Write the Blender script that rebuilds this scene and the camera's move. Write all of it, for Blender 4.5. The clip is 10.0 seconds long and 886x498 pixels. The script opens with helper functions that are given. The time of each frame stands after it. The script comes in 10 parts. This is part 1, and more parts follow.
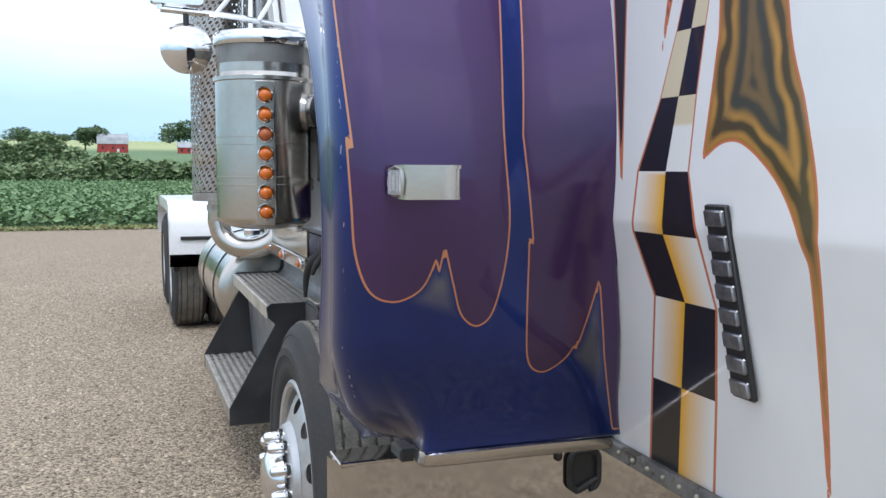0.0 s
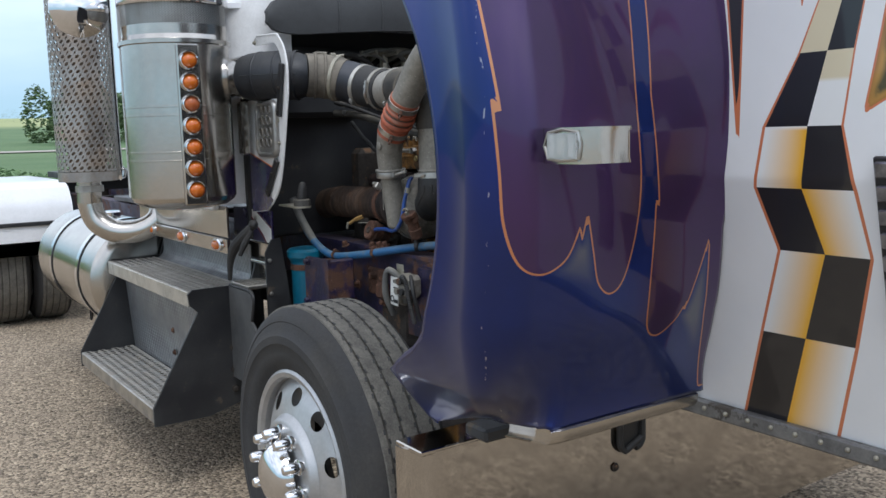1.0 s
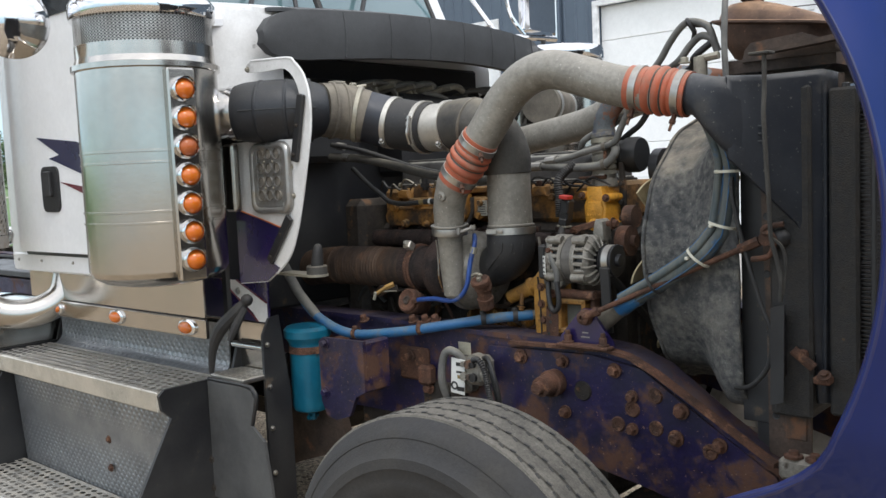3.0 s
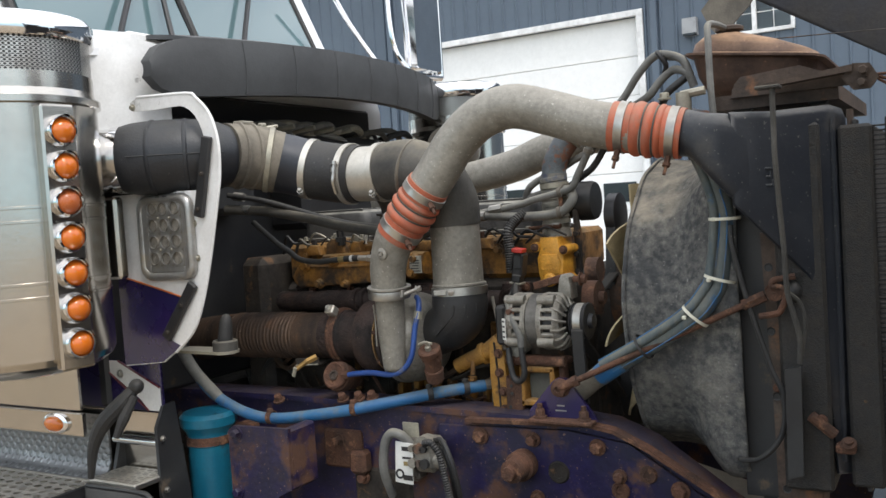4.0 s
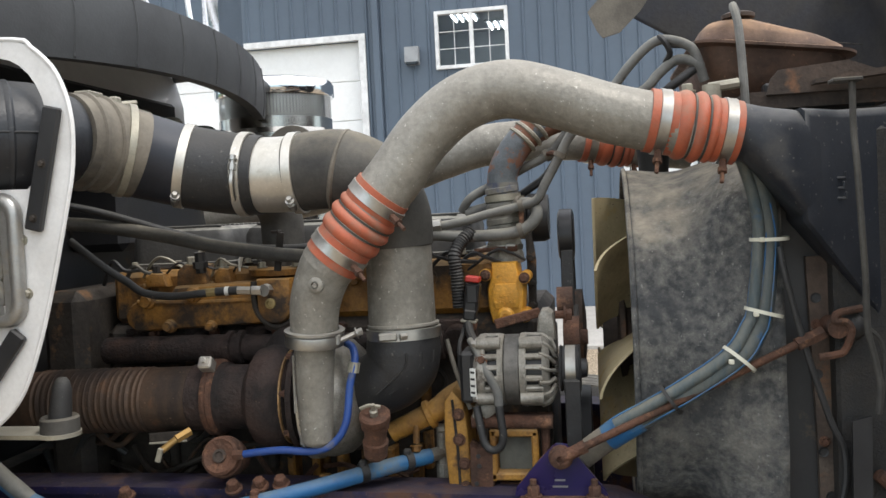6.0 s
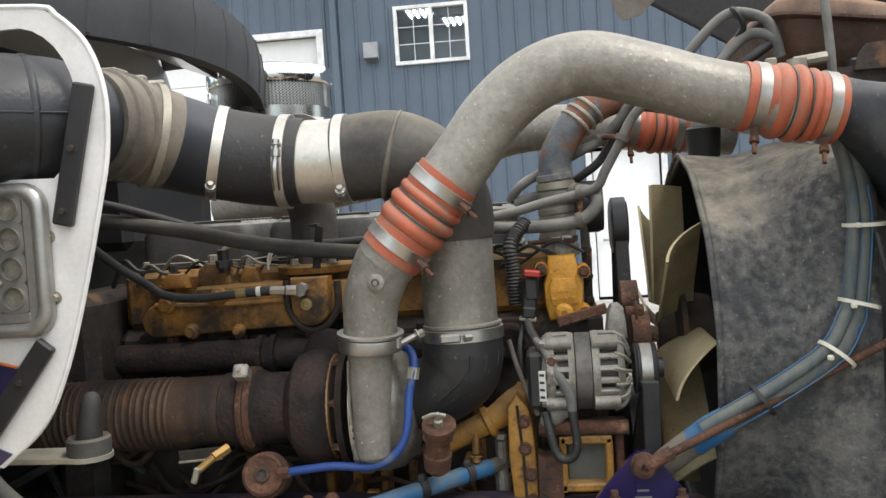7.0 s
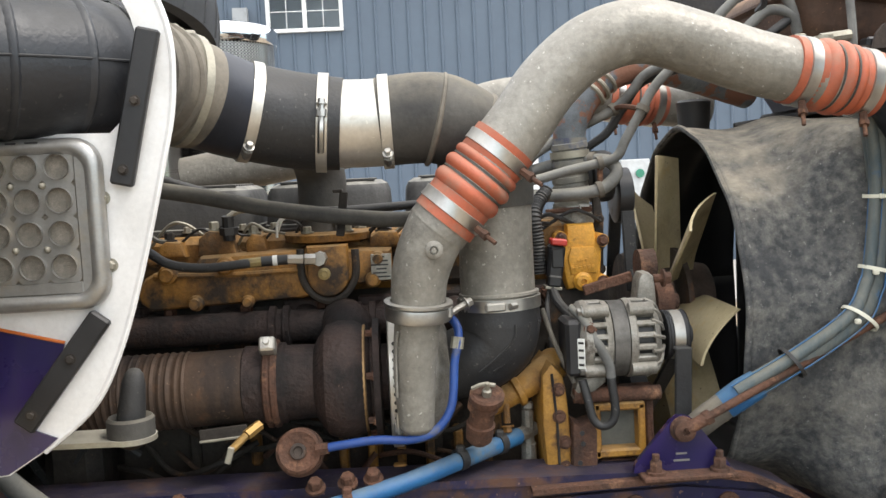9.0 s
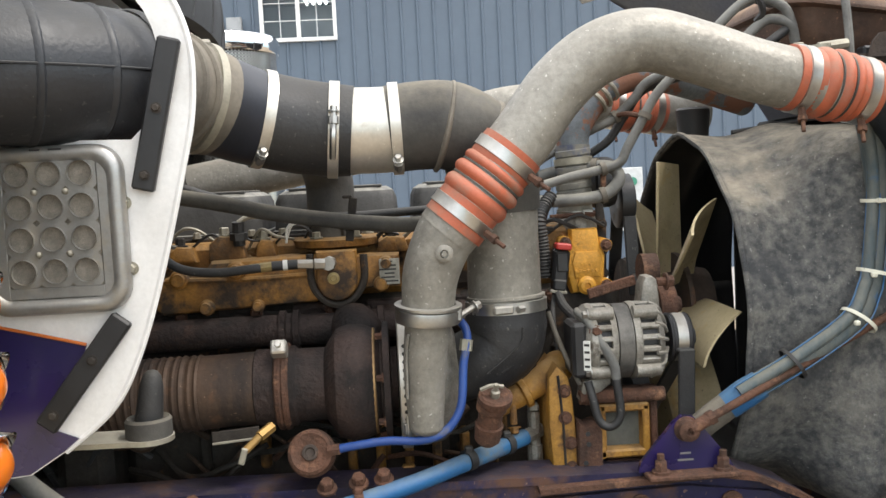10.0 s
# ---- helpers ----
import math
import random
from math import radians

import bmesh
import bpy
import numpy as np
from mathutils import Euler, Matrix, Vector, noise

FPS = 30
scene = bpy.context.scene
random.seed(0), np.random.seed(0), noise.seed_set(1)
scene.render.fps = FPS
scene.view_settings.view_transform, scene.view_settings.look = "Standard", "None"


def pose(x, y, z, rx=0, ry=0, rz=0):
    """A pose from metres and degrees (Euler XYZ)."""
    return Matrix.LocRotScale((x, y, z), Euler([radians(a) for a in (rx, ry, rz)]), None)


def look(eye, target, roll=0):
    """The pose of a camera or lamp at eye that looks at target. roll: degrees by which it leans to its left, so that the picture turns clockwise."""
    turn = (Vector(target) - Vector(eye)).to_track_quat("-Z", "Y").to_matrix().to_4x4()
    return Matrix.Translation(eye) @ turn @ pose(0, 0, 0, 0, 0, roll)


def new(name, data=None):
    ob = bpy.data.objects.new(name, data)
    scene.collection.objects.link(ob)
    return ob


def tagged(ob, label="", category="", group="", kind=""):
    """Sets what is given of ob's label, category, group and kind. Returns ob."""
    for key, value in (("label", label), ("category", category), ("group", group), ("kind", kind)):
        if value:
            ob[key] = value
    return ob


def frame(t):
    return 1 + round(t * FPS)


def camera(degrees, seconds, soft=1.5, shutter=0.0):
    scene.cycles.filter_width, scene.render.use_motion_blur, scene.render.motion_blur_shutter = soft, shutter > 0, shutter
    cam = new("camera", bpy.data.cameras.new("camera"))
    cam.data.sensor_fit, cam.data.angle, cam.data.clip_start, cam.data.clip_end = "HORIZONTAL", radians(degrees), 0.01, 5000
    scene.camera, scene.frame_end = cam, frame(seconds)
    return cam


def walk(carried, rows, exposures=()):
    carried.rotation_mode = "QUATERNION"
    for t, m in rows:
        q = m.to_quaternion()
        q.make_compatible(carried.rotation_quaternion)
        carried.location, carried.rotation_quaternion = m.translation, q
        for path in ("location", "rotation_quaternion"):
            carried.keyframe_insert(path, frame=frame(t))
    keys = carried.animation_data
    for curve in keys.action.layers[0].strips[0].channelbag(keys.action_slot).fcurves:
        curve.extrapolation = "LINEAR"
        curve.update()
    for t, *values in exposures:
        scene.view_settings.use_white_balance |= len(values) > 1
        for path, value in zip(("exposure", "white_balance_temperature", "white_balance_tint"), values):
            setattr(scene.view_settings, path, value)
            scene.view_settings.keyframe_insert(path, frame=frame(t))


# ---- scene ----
cam = camera(52.9, 10.0)
PATH = [
    (0, (0.01, 0.005, 1.476), (0.727, 1.991, 1.286), 0.3),
    (0.5, (-0.289, 0.223, 1.445), (0.647, 2.114, 1.244), 1.1),
    (1, (-0.554, 0.428, 1.478), (0.631, 2.165, 1.206), -1.6),
    (1.5, (-0.7, 0.743, 1.467), (0.569, 2.434, 1.307), -1.1),
    (2, (-0.859, 1.006, 1.477), (0.5, 2.627, 1.333), 0.1),
    (2.2, (-0.913, 1.11, 1.497), (0.519, 2.662, 1.308), -1.1),
    (3.3, (-0.795, 1.645, 1.523), (0.829, 2.996, 1.337), -2),
    (3.5, (-0.773, 1.734, 1.537), (0.895, 3.027, 1.336), -1.8),
    (4, (-0.737, 1.979, 1.553), (1.095, 3.041, 1.447), -3.8),
    (4.5, (-0.637, 2.176, 1.552), (1.286, 3.067, 1.471), -2.7),
    (5, (-0.482, 2.352, 1.554), (1.481, 3.151, 1.529), -2.6),
    (5.5, (-0.429, 2.503, 1.551), (1.583, 3.166, 1.489), -1.6),
    (5.7, (-0.438, 2.596, 1.559), (1.615, 3.117, 1.486), -2.1),
    (6.8, (-0.331, 2.89, 1.545), (1.771, 3.146, 1.448), -3.4),
    (7, (-0.308, 2.931, 1.551), (1.796, 3.177, 1.456), -3.6),
    (7.5, (-0.266, 3.041, 1.549), (1.842, 3.221, 1.424), -1.9),
    (8, (-0.258, 3.157, 1.553), (1.855, 3.249, 1.399), -2),
    (8.5, (-0.259, 3.218, 1.555), (1.854, 3.216, 1.382), -2.2),
    (9, (-0.283, 3.254, 1.554), (1.827, 3.152, 1.38), -2.8),
    (9.5, (-0.302, 3.276, 1.552), (1.809, 3.165, 1.391), -3.3),
    (10, (-0.312, 3.284, 1.55), (1.799, 3.162, 1.396), -2.9),
]
EXPOSURE = [(0.0, 0.58, 5800, 10), (0.5, 0.28, 5800, 10), (1.0, 0.34, 5850, 10), (1.5, 0.58, 5850, 10), (2.2, 0.67, 5900, 10), (3.5, 0.83, 6450, 10), (5.0, 0.91, 6450, 10), (7.5, 1.08, 6600, 10), (9.0, 1.41, 6600, 10), (10.0, 1.38, 6650, 10)]
walk(cam, [(t, look(eye, target, roll)) for t, eye, target, roll in PATH], EXPOSURE)

# world: bright overcast with a little blue showing low over the fields
SUN_ELEV, SUN_AZIM = radians(58), radians(205)
world = bpy.data.worlds.new("sky")
scene.world = world
world.use_nodes = True
wn, wl = world.node_tree.nodes, world.node_tree.links
wn.clear()
w_out = wn.new("ShaderNodeOutputWorld")
w_bg = wn.new("ShaderNodeBackground")
w_sky = wn.new("ShaderNodeTexSky")
w_sky.sky_type = "NISHITA"
w_sky.sun_disc = False
w_sky.sun_elevation, w_sky.sun_rotation = SUN_ELEV, SUN_AZIM
w_sky.air_density, w_sky.dust_density = 1.0, 2.0
w_coord = wn.new("ShaderNodeTexCoord")
w_map = wn.new("ShaderNodeMapping")
w_map.inputs["Scale"].default_value = (1.0, 1.0, 4.0)
w_noise = wn.new("ShaderNodeTexNoise")
w_noise.inputs["Scale"].default_value = 1.6
w_noise.inputs["Detail"].default_value = 6
w_noise.inputs["Roughness"].default_value = 0.55
w_ramp = wn.new("ShaderNodeValToRGB")
w_ramp.color_ramp.elements[0].position, w_ramp.color_ramp.elements[0].color = 0.30, (0.25, 0.25, 0.25, 1)
w_ramp.color_ramp.elements[1].position, w_ramp.color_ramp.elements[1].color = 0.58, (0.94, 0.94, 0.94, 1)
w_mix = wn.new("ShaderNodeMix")
w_mix.data_type = "RGBA"
w_mix.inputs[7].default_value = (9.4, 9.6, 9.9, 1)
wl.new(w_coord.outputs["Generated"], w_map.inputs["Vector"])
wl.new(w_map.outputs["Vector"], w_noise.inputs["Vector"])
wl.new(w_noise.outputs["Fac"], w_ramp.inputs["Fac"])
wl.new(w_ramp.outputs["Color"], w_mix.inputs[0])
wl.new(w_sky.outputs["Color"], w_mix.inputs[6])
# clear pale blue low over the fields, under the cloud
w_sep = wn.new("ShaderNodeSeparateXYZ")
w_low = wn.new("ShaderNodeMapRange")
w_low.interpolation_type = "SMOOTHSTEP"
w_low.inputs["From Min"].default_value, w_low.inputs["From Max"].default_value = 0.02, 0.34
w_add = wn.new("ShaderNodeMath")
w_add.operation = "MULTIPLY_ADD"
w_add.inputs[1].default_value, w_add.inputs[2].default_value = 0.22, -0.11
w_sum = wn.new("ShaderNodeMath")
w_blue = wn.new("ShaderNodeMix")
w_blue.data_type = "RGBA"
w_blue.inputs[6].default_value = (3.5, 4.9, 5.6, 1)
wl.new(w_coord.outputs["Generated"], w_sep.inputs[0])
wl.new(w_noise.outputs["Fac"], w_add.inputs[0])
wl.new(w_sep.outputs["Z"], w_sum.inputs[0])
wl.new(w_add.outputs[0], w_sum.inputs[1])
wl.new(w_sum.outputs[0], w_low.inputs["Value"])
wl.new(w_low.outputs["Result"], w_blue.inputs[0])
wl.new(w_mix.outputs[2], w_blue.inputs[7])
wl.new(w_blue.outputs[2], w_bg.inputs["Color"])
wl.new(w_bg.outputs["Background"], w_out.inputs["Surface"])
w_bg.inputs["Strength"].default_value = 0.12

sun_data = bpy.data.lights.new("sun", "SUN")
sun_data.energy, sun_data.angle, sun_data.color = 1.0, radians(20), (1.0, 0.96, 0.9)
sun = new("sun", sun_data)
sun.matrix_world = look((0, 0, 30), (0, 0, 0))
sun.rotation_euler = Euler((radians(90) - SUN_ELEV, 0, radians(180) - SUN_AZIM))


# ---- materials ----
def link_mix(nt, fac, a, b):
    n = nt.nodes.new("ShaderNodeMix")
    n.data_type = "RGBA"
    for sock, val in ((n.inputs[0], fac), (n.inputs[6], a), (n.inputs[7], b)):
        if isinstance(val, (int, float)):
            sock.default_value = val
        elif isinstance(val, tuple):
            sock.default_value = (*val[:3], 1)
        else:
            nt.links.new(val, sock)
    return n.outputs[2]


def noise_fac(nt, coord, scale, lo, hi, detail=6.0, rough=0.6, stretch=None):
    n = nt.nodes.new("ShaderNodeTexNoise")
    n.inputs["Scale"].default_value = scale
    n.inputs["Detail"].default_value = detail
    n.inputs["Roughness"].default_value = rough
    if stretch:
        m = nt.nodes.new("ShaderNodeMapping")
        m.inputs["Scale"].default_value = stretch
        nt.links.new(coord, m.inputs["Vector"])
        coord = m.outputs["Vector"]
    nt.links.new(coord, n.inputs["Vector"])
    r = nt.nodes.new("ShaderNodeMapRange")
    r.inputs["From Min"].default_value, r.inputs["From Max"].default_value = lo, hi
    nt.links.new(n.outputs["Fac"], r.inputs["Value"])
    return r.outputs["Result"]


def surf(name, base, second=None, scale=6.0, cut=(0.4, 0.65), rough=0.5, rough2=None, metal=0.0, bump=0.15, bscale=90.0,
         patch=None, pscale=9.0, pcut=(0.56, 0.62), prough=0.85, pmetal=0.0, dust=None, dcut=(0.2, 0.9), coat=0.0, stretch=None, vary=0.0, specks=None, streak=None):
    """A surface of two tones, with patches of a third (rust, bare paint) and dust that settles on what faces up."""
    m = bpy.data.materials.new(name)
    m.use_nodes = True
    nt = m.node_tree
    b = nt.nodes["Principled BSDF"]
    coord = nt.nodes.new("ShaderNodeTexCoord").outputs["Object"]
    second = second or tuple(c * 0.75 for c in base)
    f1 = noise_fac(nt, coord, scale, *cut, stretch=stretch)
    col = link_mix(nt, f1, base, second)
    # grime at hand's width and grain at millimetres
    for g_scale, g_lo, g_hi, amount in ((scale * 14, 0.62, 1.22, min(0.72, 0.07 + 1.3 * bump)), (scale * 3.1, 0.70, 1.16, min(0.58, 0.04 + 1.1 * bump))):
        grain = noise_fac(nt, coord, g_scale, 0.34, 0.66, detail=6, rough=0.7)
        dark = nt.nodes.new("ShaderNodeMix")
        dark.data_type, dark.blend_type = "RGBA", "MULTIPLY"
        dark.inputs[0].default_value = amount
        nt.links.new(col, dark.inputs[6])
        nt.links.new(link_mix(nt, grain, (g_lo,) * 3, (g_hi,) * 3), dark.inputs[7])
        col = dark.outputs[2]
    rgh = link_mix(nt, f1, (rough,) * 3, (rough2 if rough2 is not None else min(1, rough + 0.12),) * 3)
    met = metal
    if patch:
        f2 = noise_fac(nt, coord, pscale, *pcut, detail=8, rough=0.65)
        col = link_mix(nt, f2, col, patch)
        rgh = link_mix(nt, f2, rgh, (prough,) * 3)
        if metal != pmetal:
            met = link_mix(nt, f2, (metal,) * 3, (pmetal,) * 3)
    if streak:
        f4 = noise_fac(nt, coord, 2.6, 0.56, 0.78, detail=9, rough=0.78)
        col = link_mix(nt, f4, col, streak)
    if specks:
        f5 = noise_fac(nt, coord, 130.0, 0.68, 0.74, detail=2, rough=0.5)
        col = link_mix(nt, f5, col, specks)
    if dust:
        geo = nt.nodes.new("ShaderNodeNewGeometry")
        sep = nt.nodes.new("ShaderNodeSeparateXYZ")
        nt.links.new(geo.outputs["Normal"], sep.inputs[0])
        up = nt.nodes.new("ShaderNodeMapRange")
        up.inputs["From Min"].default_value, up.inputs["From Max"].default_value = dcut
        nt.links.new(sep.outputs["Z"], up.inputs["Value"])
        f3 = noise_fac(nt, coord, 22.0, 0.25, 0.75)
        mul = nt.nodes.new("ShaderNodeMath")
        mul.operation = "MULTIPLY"
        nt.links.new(up.outputs["Result"], mul.inputs[0])
        nt.links.new(f3, mul.inputs[1])
        col = link_mix(nt, mul.outputs[0], col, dust)
        rgh = link_mix(nt, mul.outputs[0], rgh, (0.9,) * 3)
        if metal > 0:
            met = link_mix(nt, mul.outputs[0], (metal,) * 3 if isinstance(met, float) else met, (0.0,) * 3)
    if vary:
        info = nt.nodes.new("ShaderNodeObjectInfo")
        hue = nt.nodes.new("ShaderNodeMapRange")
        hue.inputs["To Min"].default_value, hue.inputs["To Max"].default_value = 1 - vary, 1 + vary
        nt.links.new(info.outputs["Random"], hue.inputs["Value"])
        hsv = nt.nodes.new("ShaderNodeHueSaturation")
        nt.links.new(hue.outputs["Result"], hsv.inputs["Value"])
        nt.links.new(col, hsv.inputs["Color"])
        col = hsv.outputs["Color"]
    nt.links.new(col, b.inputs["Base Color"])
    nt.links.new(rgh, b.inputs["Roughness"])
    if isinstance(met, float):
        b.inputs["Metallic"].default_value = met
    else:
        nt.links.new(met, b.inputs["Metallic"])
    b.inputs["Coat Weight"].default_value = coat
    b.inputs["Coat Roughness"].default_value = 0.06
    if bump:
        bn = nt.nodes.new("ShaderNodeTexNoise")
        bn.inputs["Scale"].default_value, bn.inputs["Detail"].default_value = bscale, 4
        nt.links.new(coord, bn.inputs["Vector"])
        bp = nt.nodes.new("ShaderNodeBump")
        bp.inputs["Strength"].default_value, bp.inputs["Distance"].default_value = bump, 0.004
        nt.links.new(bn.outputs["Fac"], bp.inputs["Height"])
        nt.links.new(bp.outputs["Normal"], b.inputs["Normal"])
    return m


CHROME = surf("chrome", (0.80, 0.80, 0.81), (0.70, 0.70, 0.70), 4, rough=0.06, rough2=0.13, metal=1.0, bump=0.01)
# warm, darker base: reflected brown gravel is worked into the steel's colour
POLISHED = surf("polished_stainless", (0.56, 0.53, 0.485), (0.48, 0.455, 0.415), 3, rough=0.15, rough2=0.24, metal=1.0, bump=0.02)
STEEL = surf("dull_steel", (0.50, 0.49, 0.46), (0.34, 0.33, 0.31), 12, rough=0.32, rough2=0.5, metal=1.0, bump=0.05, dust=(0.30, 0.27, 0.22))
ALU = surf("dusty_aluminium", (0.285, 0.268, 0.232), (0.215, 0.20, 0.170), 6, rough=0.46, rough2=0.62, metal=0.25, bump=0.3, bscale=120,
           patch=(0.335, 0.318, 0.275), pscale=26, pcut=(0.52, 0.74), pmetal=0.15, prough=0.6, dust=(0.34, 0.31, 0.255), dcut=(0.6, 1.0), specks=(0.47, 0.45, 0.40), streak=(0.135, 0.122, 0.10))
ALU_CLEAN = surf("brushed_aluminium", (0.62, 0.59, 0.53), (0.47, 0.44, 0.38), 9, rough=0.35, rough2=0.5, metal=0.75, bump=0.08, patch=(0.32, 0.27, 0.2), pscale=14, pcut=(0.60, 0.75), pmetal=0.3, specks=(0.7, 0.67, 0.6))
# chrome darkened and browned: the dim gravel reflection is put into its colour
BUMPER_CHROME = surf("darkened_bumper_chrome", (0.52, 0.49, 0.45), (0.45, 0.42, 0.385), 5, rough=0.05, rough2=0.10, metal=1.0, bump=0.02, bscale=14)
CAST = surf("cast_aluminium", (0.36, 0.34, 0.30), (0.21, 0.195, 0.165), 20, rough=0.45, rough2=0.65, metal=0.6, bump=0.35, bscale=200, patch=(0.07, 0.055, 0.04), pscale=22, pcut=(0.60, 0.70), dust=(0.27, 0.24, 0.19))
WHEEL_ALU = surf("wheel_aluminium", (0.50, 0.50, 0.50), (0.42, 0.42, 0.415), 8, rough=0.36, rough2=0.48, metal=0.75, bump=0.06)
DARK_METAL = surf("grimy_iron", (0.045, 0.036, 0.028), (0.018, 0.015, 0.013), 10, rough=0.7, rough2=0.85, metal=0.1, bump=0.5, bscale=60,
                  patch=(0.14, 0.075, 0.035), pscale=14, pcut=(0.58, 0.68))
TURBO_IRON = surf("scaled_cast_iron", (0.050, 0.030, 0.024), (0.018, 0.014, 0.013), 11, rough=0.7, rough2=0.88, metal=0.15, bump=0.9, bscale=120,
                  patch=(0.30, 0.20, 0.14), pscale=34, pcut=(0.685, 0.72), prough=0.9, streak=(0.12, 0.055, 0.03))
EXHAUST = surf("heat_stained_pipe", (0.100, 0.062, 0.040), (0.040, 0.030, 0.025), 5, rough=0.6, rough2=0.75, metal=0.35, bump=0.3, stretch=(1, 3, 1),
               patch=(0.175, 0.085, 0.040), pscale=8, pcut=(0.56, 0.72), specks=(0.20, 0.135, 0.09))
RUST = surf("rust", (0.115, 0.052, 0.030), (0.058, 0.032, 0.022), 16, rough=0.85, rough2=0.95, bump=0.8, bscale=150, patch=(0.22, 0.110, 0.060), pscale=28, pcut=(0.56, 0.68), streak=(0.05, 0.034, 0.026))
POST_RUST = surf("rust_brown_steel", (0.085, 0.058, 0.043), (0.045, 0.035, 0.029), 9, rough=0.75, rough2=0.9, bump=0.4, patch=(0.17, 0.085, 0.045), pscale=11, pcut=(0.58, 0.68), streak=(0.16, 0.13, 0.10))
RUST_TANK = surf("rusted_brown_tank", (0.105, 0.058, 0.038), (0.055, 0.033, 0.024), 7, rough=0.6, rough2=0.8, bump=0.35, dust=(0.42, 0.255, 0.145), dcut=(0.3, 0.9), streak=(0.16, 0.08, 0.045), specks=(0.2, 0.11, 0.065))
CAT_YELLOW = surf("grimy_yellow_paint", (0.33, 0.155, 0.026), (0.15, 0.070, 0.018), 9, rough=0.5, rough2=0.75, bump=0.45, bscale=110,
                  patch=(0.038, 0.026, 0.018), pscale=11, pcut=(0.46, 0.60), dust=(0.24, 0.15, 0.06), streak=(0.05, 0.03, 0.02))
CAT_MID = surf("worn_yellow_paint", (0.40, 0.20, 0.032), (0.24, 0.115, 0.024), 14, rough=0.5, rough2=0.7, bump=0.4, bscale=130, patch=(0.075, 0.04, 0.022), pscale=20, pcut=(0.54, 0.66), streak=(0.09, 0.05, 0.028), dust=(0.34, 0.22, 0.10))
CAT_CLEAN = surf("yellow_paint", (0.66, 0.32, 0.035), (0.50, 0.235, 0.026), 12, rough=0.45, rough2=0.65, bump=0.35, bscale=150,
                 patch=(0.085, 0.05, 0.028), pscale=16, pcut=(0.60, 0.72), streak=(0.18, 0.09, 0.035))
FAN_YELLOW = surf("fan_blade_yellow", (0.52, 0.43, 0.26), (0.44, 0.355, 0.20), 7, rough=0.5, rough2=0.65, bump=0.1,
                  patch=(0.58, 0.34, 0.07), pscale=5, pcut=(0.56, 0.72), specks=(0.2, 0.15, 0.09), streak=(0.20, 0.16, 0.10))
RUBBER = surf("black_rubber", (0.020, 0.020, 0.021), (0.032, 0.031, 0.030), 9, rough=0.5, rough2=0.66, bump=0.2, bscale=160, dust=(0.070, 0.065, 0.056), specks=(0.09, 0.085, 0.075))
RUBBER_DUSTY = surf("dusty_rubber", (0.075, 0.07, 0.06), (0.035, 0.034, 0.032), 7, rough=0.65, rough2=0.8, bump=0.2, bscale=140, dust=(0.20, 0.175, 0.13))
RUBBER_TAN = surf("mud_dusted_rubber", (0.16, 0.14, 0.11), (0.09, 0.08, 0.066), 10, rough=0.7, rough2=0.85, bump=0.2, bscale=140, dust=(0.25, 0.22, 0.17))
# the dust tone on upward faces also paints in the hose's soft sheen
INTAKE_BLACK = surf("intake_black", (0.014, 0.016, 0.020), (0.024, 0.025, 0.028), 9, rough=0.38, rough2=0.52, bump=0.18, bscale=150, dust=(0.075, 0.072, 0.066), specks=(0.05, 0.05, 0.048), streak=(0.045, 0.043, 0.04))
NAVY_TUBE = surf("dark_navy_tube", (0.020, 0.023, 0.032), (0.013, 0.015, 0.020), 7, rough=0.40, rough2=0.55, bump=0.08, dust=(0.085, 0.087, 0.095))
TYRE = surf("tyre_rubber", (0.028, 0.027, 0.027), (0.044, 0.041, 0.037), 7, rough=0.75, rough2=0.9, bump=0.3, bscale=180)
TREAD = surf("worn_tread", (0.165, 0.152, 0.128), (0.11, 0.102, 0.088), 14, rough=0.85, rough2=0.95, bump=0.7, bscale=120, specks=(0.18, 0.17, 0.15))
RED_HOSE = surf("red_silicone", (0.44, 0.105, 0.048), (0.36, 0.105, 0.058), 14, rough=0.48, rough2=0.65, bump=0.15, patch=(0.27, 0.155, 0.110), pscale=16, pcut=(0.54, 0.72), dust=(0.34, 0.20, 0.14), streak=(0.16, 0.075, 0.05))
BLUE_HOSE = surf("blue_silicone", (0.018, 0.105, 0.26), (0.03, 0.14, 0.28), 12, rough=0.45, rough2=0.6, bump=0.1, patch=(0.13, 0.135, 0.125), pscale=13, pcut=(0.50, 0.66), dust=(0.14, 0.19, 0.22), streak=(0.05, 0.06, 0.07))
BLUE_LINE = surf("blue_oil_line", (0.018, 0.055, 0.22), (0.022, 0.075, 0.28), 20, rough=0.45, bump=0.1, patch=(0.10, 0.11, 0.15), pscale=30, pcut=(0.56, 0.7))
GREY_HOSE = surf("grey_loom_hose", (0.17, 0.168, 0.155), (0.10, 0.10, 0.095), 14, rough=0.6, rough2=0.75, bump=0.15, dust=(0.26, 0.24, 0.19))
WET_HOSE = surf("coolant_hose_sleeve", (0.115, 0.125, 0.115), (0.07, 0.095, 0.105), 10, rough=0.5, rough2=0.7, bump=0.15, patch=(0.03, 0.11, 0.24), pscale=9, pcut=(0.56, 0.64), stretch=(6, 6, 1), dust=(0.20, 0.19, 0.15))
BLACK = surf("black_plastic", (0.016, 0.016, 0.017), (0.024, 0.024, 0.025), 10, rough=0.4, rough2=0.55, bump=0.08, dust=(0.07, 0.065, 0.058))
